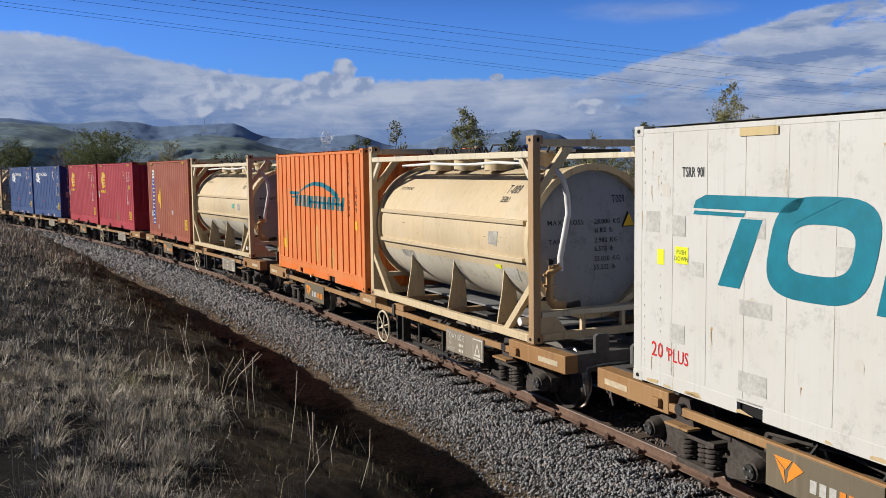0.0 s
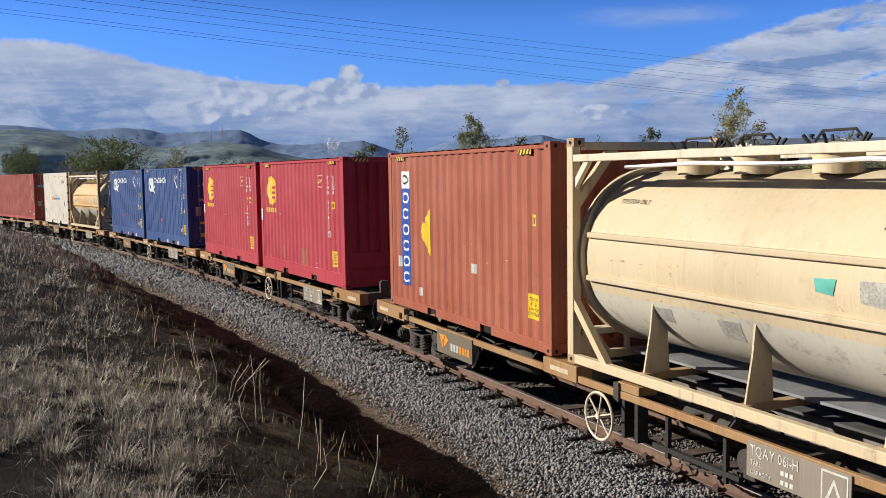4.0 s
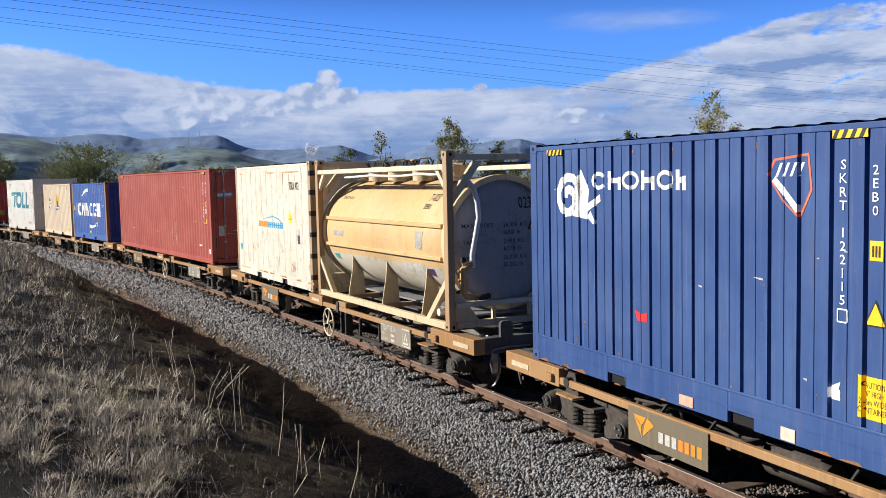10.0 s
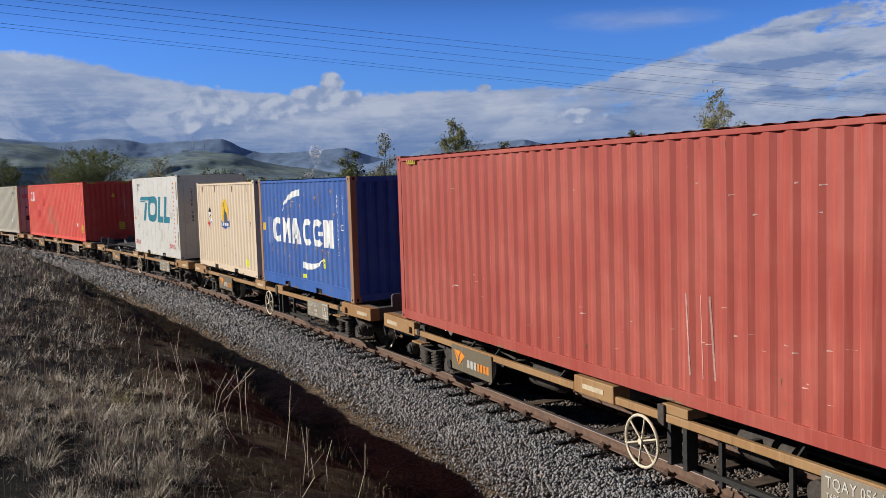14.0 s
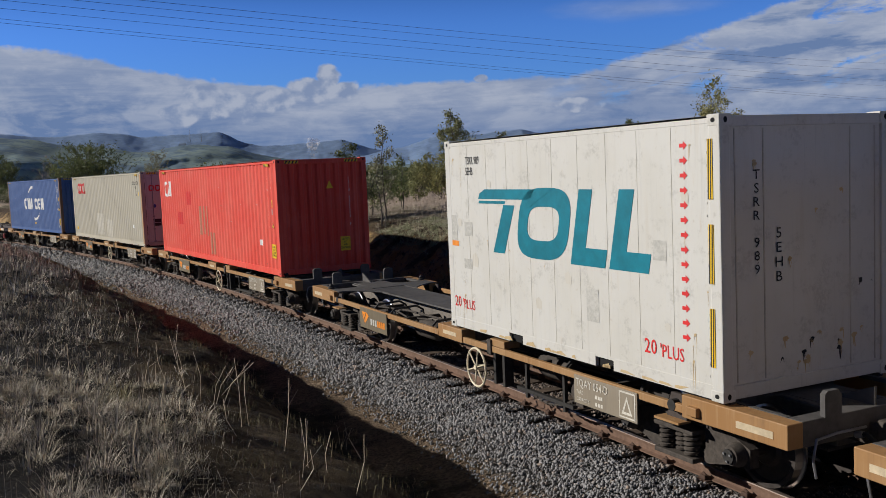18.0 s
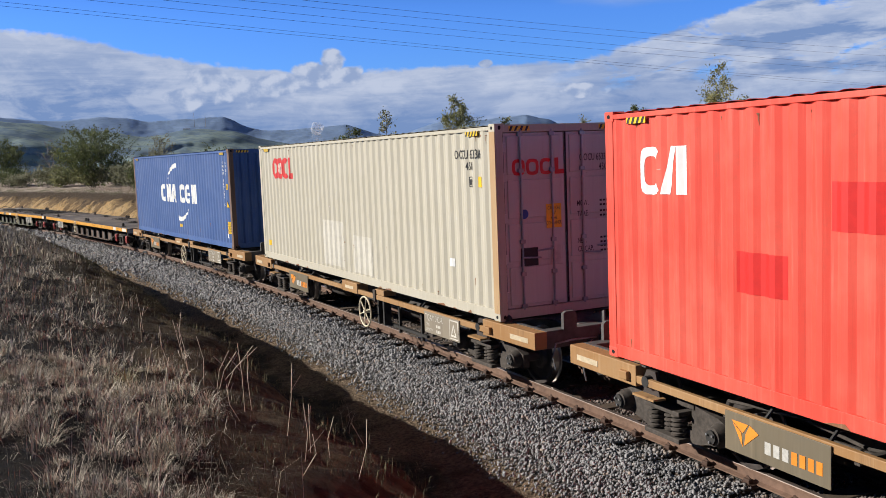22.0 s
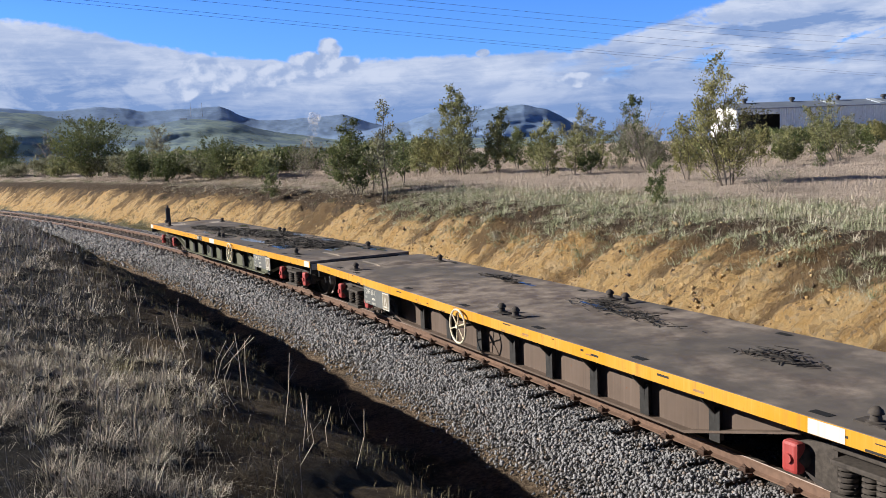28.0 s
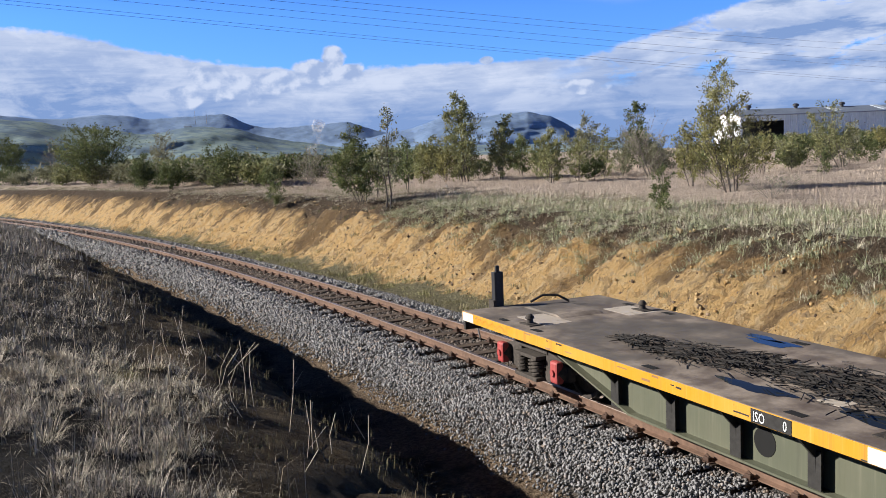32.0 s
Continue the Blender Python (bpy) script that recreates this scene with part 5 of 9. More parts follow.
for a0, e0, a1, e1 in ((-17.79, 9.45, 26.44, 3.06), (-15.62, 9.45, 26.44, 3.18), (-9.34, 9.42, 26.43, 3.88), (-5.16, 9.35, 26.43, 4.18), (0.28, 9.15, 26.43, 4.75), (4.2, 8.98, 26.42, 5.10)):
    wire(a0, e0, a1, e1, 1.6, 40)

# a pale house, masts and steam in the valley
x, y = polar(-8.3, 420)
h = thing("house", "small ochre walled house among the valley's trees", "house")
h.location = (x, y, 0)
part("wall", boxed(-1.8, 1.8, -2, 2, -10, 4.4), plain("ochre wall", (0.62, 0.42, 0.15), 0.8), h)
part("roof", prism(bmesh.new(), [(-2.2, 4.4), (2.2, 4.4), (0, 5.6)], "x", -2.1, 2.1), plain("brown roof", (0.2, 0.12, 0.08)), h)
for az, el in ((-13.7, 2.72), (-13.05, 2.80)):
    x, y = polar(az, 3700)
    m = thing("mast", "thin radio mast on the far ridge", "mast", "masts on the ridge")
    m.location = (x, y, 150)
    part("mast_pole", rod(bmesh.new(), (0, 0, 0), (0, 0, 52), 1.2, 6, 0.5), plain("mast grey", (0.3, 0.3, 0.32)), m)
for az, el, s in ((-14.15, 2.24, 10), (-17.5, 1.2, 8), (-16.6, 1.05, 6), (-20.5, 0.8, 7)):
    x, y = polar(az, 2200 if s < 10 else 2800)
    d = 2200 if s < 10 else 2800
    b = thing("house", "tiny pale building on the far hillside", "house", "far hillside buildings")
    b.location = (x, y, 3.45 + d * math.tan(radians(el)) - s)
    part("wall", boxed(-s, s, -s / 2, s / 2, -s * 2, s * 0.6), plain("pale wall", (0.75, 0.75, 0.72)), b)
    part("roof", prism(bmesh.new(), [(-s / 2, s * 0.6), (s / 2, s * 0.6), (0, s * 0.9)], "x", -s, s), ROOF, b)


def steam():
    k = Nodes("thin steam")
    tr = k.n("ShaderNodeBsdfTransparent")
    mx = k.n("ShaderNodeMixShader")
    lw = k.noise(0.09, 5, 0.6)
    k.b.inputs["Base Color"].default_value = (0.85, 0.86, 0.88, 1)
    k.b.inputs["Roughness"].default_value = 1.0
    k.l(k.range(lw, 0.40, 0.75, 0.0, 0.26), mx.inputs[0])
    k.l(tr.outputs[0], mx.inputs[1])
    k.l(k.b.outputs[0], mx.inputs[2])
    k.l(mx.outputs[0], k.t.nodes["Material Output"].inputs[0])
    r = random.Random(8)
    x, y = polar(-7.0, 760)
    s = thing("steam_plume", "thin white steam plume rising from the valley", "steam")
    s.location = (x, y, 2)
    for i in range(7):
        u = i / 6
        bm = bmesh.new()
        bmesh.ops.create_icosphere(bm, subdivisions=3, radius=r.uniform(2.4, 3.2) + 2.4 * u, matrix=pose(9 * u + r.gauss(0, 1.0 + 2.0 * u), r.gauss(0, 1), 3 + 25 * u + r.gauss(0, 1.0)))
        for v in bm.verts:
            v.co += v.normal * (noise.noise(v.co * 0.3) * 2.6)
        part("steam_puff", bm, k.m, s, smooth=True)


steam()
# ---- the train's colours ----
WHITE_INK = plain("white ink", (0.78, 0.78, 0.75), 0.6, vary=0.08)
BLACK_INK = plain("black ink", (0.02, 0.02, 0.022), 0.6, vary=0.2)
TEAL_INK = plain("teal ink", (0.0, 0.165, 0.225), 0.5, vary=0.18, scale=6)
YELLOW = plain("yellow sticker", (0.80, 0.50, 0.02), 0.45, vary=0.1)
LIME = plain("lime sticker", (0.75, 0.80, 0.03), 0.45, vary=0.1)
RED_INK = plain("red ink", (0.62, 0.03, 0.03), 0.5, vary=0.12)
BLUE_INK = plain("blue ink", (0.02, 0.07, 0.32), 0.5, vary=0.12)
SKY_INK = plain("light blue ink", (0.05, 0.32, 0.55), 0.5, vary=0.12)
ORANGE_INK = plain("orange ink", (0.75, 0.25, 0.03), 0.5, vary=0.15)
GREY_STICKER = plain("grey sticker", (0.45, 0.44, 0.40), 0.6, vary=0.2, scale=25)
STEEL = plain("dark steel", (0.035, 0.033, 0.031), 0.65, 0.2, vary=0.35, scale=14, relief=0.15)
GRIME = plain("grimy running gear", (0.06, 0.05, 0.042), 0.85, 0.0, vary=0.45, scale=18, relief=0.25)
OCHRE = paint("ochre sill paint", (0.31, 0.165, 0.065), fade=(0.41, 0.27, 0.14), dirt=(0.09, 0.06, 0.04), wear=0.4, rust=0.14)
PLATE = paint("dusty plate", (0.24, 0.205, 0.155), fade=(0.31, 0.265, 0.20), dirt=(0.10, 0.075, 0.05), wear=0.22, rust=0.05)
TREAD = plain("bright wheel steel", (0.45, 0.45, 0.46), 0.28, 1.0, vary=0.15)
# near black: the shade inside slots, pockets and holes is painted on
HOLE_SHADE = plain("shade in hollows", (0.01, 0.01, 0.01), 0.9, vary=0.1)
GALV = plain("dull galvanised bar", (0.30, 0.30, 0.31), 0.45, 0.7, vary=0.2)
CREAM_BAR = plain("cream wheel paint", (0.70, 0.62, 0.45), 0.5, vary=0.15)
YELLOW_EDGE = paint("yellow edge paint", (0.62, 0.275, 0.015), fade=(0.63, 0.36, 0.08), dirt=(0.10, 0.07, 0.05), wear=0.35, rust=0.25)
RED_BOX = paint("red axle box", (0.36, 0.035, 0.03), dirt=(0.05, 0.04, 0.035), wear=0.5, rust=0.05)
RUBBER = plain("black rubber", (0.015, 0.015, 0.015), 0.7, vary=0.2)
# ---- shipping containers ----
HALF = 1.219
L20, L40 = 5.98, 12.08


def casting_mesh():
    """A corner casting with dark ovals on its faces for the slots, at its own middle."""
    bm = boxed(-0.089, 0.089, -0.081, 0.081, -0.059, 0.059, bevel=0.008)
    for axis, w, h in (("y", 0.032, 0.024), ("x", 0.024, 0.032)):
        for s in (-1, 1):
            pts = oval(0, 0, w, h, 0, 360, 12)[:-1]
            plain_faces = set(bm.faces)
            prism(bm, pts, axis, s * (0.078 if axis == "y" else 0.086), s * (0.0825 if axis == "y" else 0.0905))
            for f in bm.faces:
                if f not in plain_faces:
                    f.material_index = 1
    me = bpy.data.meshes.new("corner_casting")
    bm.to_mesh(me)
    bm.free()
    return me


def hazard(parent, wall, x0, x1, z0, z1):
    """A yellow and black striped strip."""
    mark("warning_strip", [rect(x0, x1, z0, z1)], YELLOW, parent, wall, "yellow and black striped strip", 0.004)
    n = max(2, round((x1 - x0) / 0.09))
    w = (x1 - x0) / n
    mark("warning_stripe", [rect(x0 + w * i, x0 + w * (i + 0.45), z0, z1, w * 0.4) for i in range(n)], BLACK_INK, parent, wall, "", 0.006)


RUST = paint("edge rust", (0.22, 0.10, 0.05), fade=(0.34, 0.20, 0.12), dirt=(0.08, 0.04, 0.02), wear=0.4, rust=0.3)
PALE_SCRATCH = plain("pale scratch", (0.48, 0.42, 0.38), 0.6, vary=0.4, scale=30)
AGES = iter(range(1, 99))


def weather(c, S, a, b, H):
    """Rust along the foot and the top rail, and scratches, different on each container."""
    n = next(AGES)
    g = random.Random(n * 7)
    for i in range(12 if b < 4 else 18):
        x, z = g.uniform(a + 0.1, b - 0.15), g.choice((g.uniform(0.2, 0.45), g.uniform(0.2, 0.9), H - 0.16))
        mark("rust_spot", rust_spot("", x, z, g.uniform(0.006, 0.022), g.uniform(0.03, 0.16), n * 50 + i), RUST, c, S, "", 0.0028)
    for i in range(7):
        x, z, l, t = g.uniform(a + 0.1, b - 0.3), g.uniform(0.3, H - 0.4), g.uniform(0.03, 0.16), g.uniform(0.004, 0.010)
        mark("scratch", [[(x, z), (x + l, z + g.gauss(0, 0.02)), (x + l * 0.9, z + t), (x + 0.01, z + t)]], PALE_SCRATCH, c, S, "", 0.0026)
    low = ("side", "flat", a, b, -HALF + 0.004)
    for i in range(8):
        x, l = g.uniform(a, b - 0.5), g.uniform(0.05, 0.35)
        mark("rust_edge", [[(x, 0.018), (x + l, 0.018), (x + l * 0.8, 0.03 + g.random() * 0.04), (x + l * 0.2, 0.035)]], RUST, c, low, "", 0.003)


def container(label, length, height, body, style="std", end="ribs", frame=None, pockets=True, high=True, door=None, posts=None, sill=0.15, group="containers on the train"):
    """A steel container with its foot on z = 0 and its middle at x = 0. Returns it and its two walls for marks."""
    c = thing("shipping_container", label, "shipping container", group)
    frame = frame or body
    h, H = length / 2, height
    face = -HALF + (0.012 if style != "flat" else 0.006)
    a, b = -h + 0.15, h - 0.15
    side = part("side_panel", wall_mesh(style, a, b, sill, H - 0.07, face), body, c)
    more(side, "side_panel", (0, 0, 0), (0, 0, 180))
    # rails
    top = part("top_rail", boxed(a, b, -HALF + 0.002, -HALF + 0.07, H - 0.09, H - 0.035, bevel=0.006), frame, c)
    more(top, "top_rail", (0, 0, 0), (0, 0, 180))
    edges = [a]
    if pockets:
        for m in (-1.03, 1.03):
            edges += [m - 0.18, m + 0.18]
    edges.append(b)
    for i in range(0, len(edges), 2):
        rail = part("bottom_rail", boxed(edges[i], edges[i + 1], -HALF + 0.004, -HALF + 0.05, 0.015, sill + 0.015, bevel=0.004), frame, c)
        more(rail, "bottom_rail", (0, 0, 0), (0, 0, 180))
    for i in range(1, len(edges) - 1, 2):
        strip = part("pocket_strap", boxed(edges[i], edges[i + 1], -HALF + 0.006, -HALF + 0.05, 0.135, sill + 0.015), frame, c)
        more(strip, "pocket_strap", (0, 0, 0), (0, 0, 180))
    if pockets:
        for m in (-1.03, 1.03):
            part("fork_pocket", boxed(m - 0.18, m + 0.18, -HALF + 0.052, HALF - 0.052, 0.016, 0.134), HOLE_SHADE, c, "dark fork pocket")
    part("floor", boxed(a, b, -HALF + 0.06, HALF - 0.06, 0.06, 0.15), STEEL, c)
    # roof, with crosswise ribs that show over the rail
    s, d = ribs("std" if style != "flat" else "flat", a, b)
    bm = bmesh.new()
    rows = [[bm.verts.new((x, y, H - 0.012 - k * 0.5)) for x, k in zip(s, d)] for y in (-HALF + 0.03, HALF - 0.03)]
    for i in range(len(s) - 1):
        bm.faces.new((rows[0][i], rows[0][i + 1], rows[1][i + 1], rows[1][i]))
    part("roof", bm, body, c)
    # posts and castings
    post = None
    for sx in (-1, 1):
        for sy in (-1, 1):
            at = (sx * (h - 0.08), sy * (HALF - 0.07), 0)
            if post is None:
                post = part("corner_post", boxed(-0.08, 0.08, -0.068, 0.068, 0.1, H - 0.1, bevel=0.012), posts or frame, c)
                post.matrix_basis = pose(*at)
                me = casting_mesh()
                me.materials.append(posts or frame), me.materials.append(HOLE_SHADE)
            else:
                more(post, "corner_post", at)
            for z in (0.059, H - 0.059):
                o = new("corner_casting", me)
                o.parent = c
                o.matrix_basis = pose(sx * (h - 0.0885), sy * (HALF - 0.0805), z)
    # ends
    for sx, kind in ((1, end), (-1, "ribs" if style != "flat" else "flat")):
        turn = 90 if sx > 0 else -90
        y0, y1 = -HALF + 0.13, HALF - 0.13
        part("end_sill", boxed(min(sx * (h - 0.09), sx * (h - 0.01)), max(sx * (h - 0.09), sx * (h - 0.01)), y0, y1, 0.02, 0.16, bevel=0.006), frame, c)
        part("end_header", boxed(min(sx * (h - 0.09), sx * (h - 0.01)), max(sx * (h - 0.09), sx * (h - 0.01)), y0, y1, H - 0.13, H - 0.02, bevel=0.006), frame, c)
        if kind == "doors":
            doors(c, h, H, door or body)
            continue
        w = part("end_panel", wall_mesh("end" if kind == "ribs" else "flat", y0, y1, 0.16, H - 0.13, -(h - 0.03)), body, c)
        w.matrix_basis = pose(0, 0, 0, 0, 0, turn)
    S = ("side", style, a, b, face)
    if style != "flat":
        weather(c, S, a, b, H)
        if sill > 0.2:
            part("sill_lip", boxed(a, b, -HALF - 0.004, -HALF + 0.02, sill - 0.005, sill + 0.022, bevel=0.006), frame, c)
            part("sill_lip", boxed(a, b, -HALF - 0.001, -HALF + 0.02, 0.170, 0.182), frame, c)
    E = ("end", "flat", y0, y1, h - 0.028)
    if high:
        rail_wall = ("side", "flat", a, b, -HALF)
        for x in (a + 0.30, b - 0.72):
            hazard(c, rail_wall, x, x + 0.36, H - 0.155, H - 0.085)
        for y in (-0.98, 0.62):
            hazard(c, ("end", "flat", y0, y1, h - 0.009), y, y + 0.36, H - 0.11, H - 0.04)
    return c, S, E


def doors(c, h, H, mat):
    """Two closed door leaves with pressed panels, lock rods, handles and hinges, on the front end."""
    z0, z1 = 0.17, H - 0.14
    for y0, y1 in ((-1.08, -0.012), (0.012, 1.08)):
        bm = boxed(h - 0.075, h - 0.045, y0, y1, z0, z1)
        n = 4
        for i in range(n):
            a, b = z0 + (z1 - z0) * i / n + 0.04, z0 + (z1 - z0) * (i + 1) / n - 0.04
            box(bm, h - 0.045, h - 0.028, y0 + 0.07, y1 - 0.07, a, b, 0.012)
        leaf = part("door", bm, mat, c)
        part("gasket", boxed(h - 0.06, h - 0.035, y0, y0 + 0.02, z0, z1), RUBBER, leaf)
        for k in (0.27, 0.78):
            y = y0 + (y1 - y0) * k
            part("lock_rod", rod(bmesh.new(), (h - 0.012, y, z0 - 0.03), (h - 0.012, y, z1 + 0.05), 0.017, 8), GALV, leaf, "galvanised lock rod")
            for z in (z0 + 0.02, z0 + 0.5, 1.15, z1 - 0.55, z1 - 0.02):
                part("rod_keeper", boxed(h - 0.03, h + 0.008, y - 0.045, y + 0.045, z - 0.03, z + 0.03, bevel=0.006), GALV, leaf)
            bm = rod(bmesh.new(), (h + 0.012, y - 0.02, 0.86 + 0.2 * k), (h + 0.012, y + (0.30 if k < 0.5 else -0.30), 0.84 + 0.2 * k), 0.014, 7)
            part("door_handle", bm, GALV, leaf)
        y = y0 if y0 < -0.5 else y1
        for z in (0.35, 0.9, 1.5, 2.1, H - 0.35):
            part("hinge", boxed(h - 0.05, h - 0.006, y - 0.045, y + 0.045, z - 0.07, z + 0.07, bevel=0.008), mat, leaf)


def stickers(c, S, x, caution=True, tri=True, z=1.0):
    """The usual yellow plates near a container's front end."""
    mark("height_sticker", [rect(x + 0.0, x + 0.13, 1.72, 1.88)], YELLOW, c, S)
    mark("height_bars", blocks(x + 0.025, x + 0.115, 1.75, 1.84, 3, 0.4), BLACK_INK, c, S, "", 0.006)
    if tri:
        mark("warning_triangle", [[(x - 0.05, 1.19), (x + 0.18, 1.19), (x + 0.065, 1.41)]], BLACK_INK, c, S, "yellow warning triangle")
        mark("triangle_face", [[(x - 0.025, 1.203), (x + 0.155, 1.203), (x + 0.065, 1.382)]], YELLOW, c, S, "", 0.006)
    if caution:
        mark("caution_plate", [rect(x - 0.1, x + 0.2, 0.43, 0.78)], YELLOW, c, S, "yellow caution plate")
        write("caution_words", "CAUTION\n9'6\" HIGH\n2.46m WIDE\nCONTAINER", 0.052, x + 0.05, 0.685, BLACK_INK, c, S, "CENTER", 0.72, 0.95)


def end_caution(c, E, y, z):
    mark("caution_plate", [rect(y, y + 0.27, z, z + 0.36)], YELLOW, c, E, "yellow caution plate")
    write("caution_words", "CAUTION\n9'6\"\nHIGH\nCONTAINER", 0.055, y + 0.135, z + 0.27, BLACK_INK, c, E, "CENTER", 0.62, 0.95)


def patches(c, S, spec, mat):
    for x0, x1, z0, z1 in spec:
        mark("faded_patch", [rect(x0, x1, z0, z1)], mat, c, S, "", 0.0025)


# body paints
MAROON = paint("maroon paint", (0.38, 0.033, 0.047), fade=(0.49, 0.070, 0.085), dirt=(0.13, 0.05, 0.04), wear=0.10, rust=0.04, runs=0.08, grime=0.15)
NAVY = paint("dark blue paint", (0.024, 0.062, 0.19), fade=(0.065, 0.12, 0.27), dirt=(0.16, 0.13, 0.10), wear=0.13, rust=0.06, runs=0.25, grime=0.20)
ORANGE = paint("orange paint", (0.66, 0.185, 0.045), fade=(0.74, 0.29, 0.11), dirt=(0.34, 0.14, 0.05), wear=0.26, rust=0.12, runs=0.45, grime=0.25)
ORANGE_RAIL = paint("bright orange paint", (0.75, 0.17, 0.015), dirt=(0.3, 0.1, 0.03), wear=0.1)
BROWN = paint("brown red paint", (0.32, 0.085, 0.045), fade=(0.42, 0.145, 0.085), dirt=(0.13, 0.07, 0.05), wear=0.16, rust=0.08, runs=0.40, grime=0.45)
REDBROWN = paint("oxide red paint", (0.34, 0.062, 0.045), fade=(0.46, 0.13, 0.095), dirt=(0.18, 0.07, 0.05), wear=0.10, rust=0.05, runs=0.20, grime=0.20)
REEFER = paint("white insulated skin", (0.58, 0.57, 0.53), fade=(0.51, 0.49, 0.43), dirt=(0.42, 0.35, 0.24), wear=0.13, rust=0.05, runs=0.25, run_color=(0.42, 0.27, 0.12), grime=0.35)
REEFER_OLD = paint("stained white skin", (0.62, 0.58, 0.49), fade=(0.54, 0.48, 0.37), dirt=(0.44, 0.31, 0.16), wear=0.20, rust=0.14, rust_color=(0.36, 0.15, 0.03), runs=0.85, run_color=(0.42, 0.21, 0.06), grime=0.6)
MID_BLUE = paint("mid blue paint", (0.025, 0.095, 0.34), fade=(0.07, 0.16, 0.42), dirt=(0.22, 0.14, 0.08), wear=0.20, rust=0.18, rust_color=(0.25, 0.12, 0.05), runs=0.60, grime=0.20)
SLATE_BLUE = paint("slate blue paint", (0.05, 0.11, 0.29), fade=(0.10, 0.165, 0.35), dirt=(0.18, 0.17, 0.17), wear=0.16, rust=0.04, runs=0.15, grime=0.15)
CREAM = paint("cream paint", (0.64, 0.51, 0.36), fade=(0.66, 0.56, 0.42), dirt=(0.45, 0.33, 0.18), wear=0.06, rust=0.03)
OLIVE_CREAM = paint("grey cream paint", (0.46, 0.425, 0.335), fade=(0.51, 0.475, 0.385), dirt=(0.36, 0.29, 0.18), wear=0.10, rust=0.04, runs=0.12, grime=0.12)
GREY_DOOR = paint("grey door paint", (0.52, 0.52, 0.48), dirt=(0.3, 0.27, 0.22), wear=0.1)
SCARLET = paint("scarlet paint", (0.72, 0.07, 0.045), fade=(0.76, 0.16, 0.11), dirt=(0.35, 0.07, 0.05), wear=0.08, rust=0.04, runs=0.12, grime=0.15)
RUST_POST = paint("rusty post", (0.42, 0.27, 0.14), fade=(0.5, 0.36, 0.2), dirt=(0.16, 0.07, 0.03), wear=0.5, rust=0.5)
FADED_RED = plain("sun faded red", (0.45, 0.16, 0.09), 0.7, vary=0.15)
FRESH_RED = plain("newer red", (0.66, 0.025, 0.02), 0.5, vary=0.1)
FADED_WHITE = plain("chalky white patch", (0.53, 0.50, 0.42), 0.7, vary=0.1)
DULL_MAROON = plain("dull maroon patch", (0.33, 0.09, 0.05), 0.7, vary=0.15)

CARGO = []          # container, wagon number, middle along the wagon


def seams(c, S, n, H, rivets=True):
    """Upright seams and rivet lines of a flat insulated skin."""
    a, b = S[2], S[3]
    ink = plain("seam", (0.44, 0.42, 0.36), 0.7, vary=0.15)
    for i in range(1, n):
        x = a + (b - a) * i / n
        part("skin_seam", boxed(x - 0.003, x + 0.003, S[4] - 0.0022, S[4] + 0.004, 0.18, H - 0.1), ink, c)
    if rivets:
        bm = bmesh.new()
        for x in (a + 0.05, a + 0.35, b - 0.05):
            for k in range(20):
                z = 0.25 + (H - 0.5) * k / 19
                box(bm, x - 0.012, x + 0.012, S[4] - 0.003, S[4], z - 0.012, z + 0.012)
        part("rivet_line", bm, REEFER, c)["kind"] = "stuff"


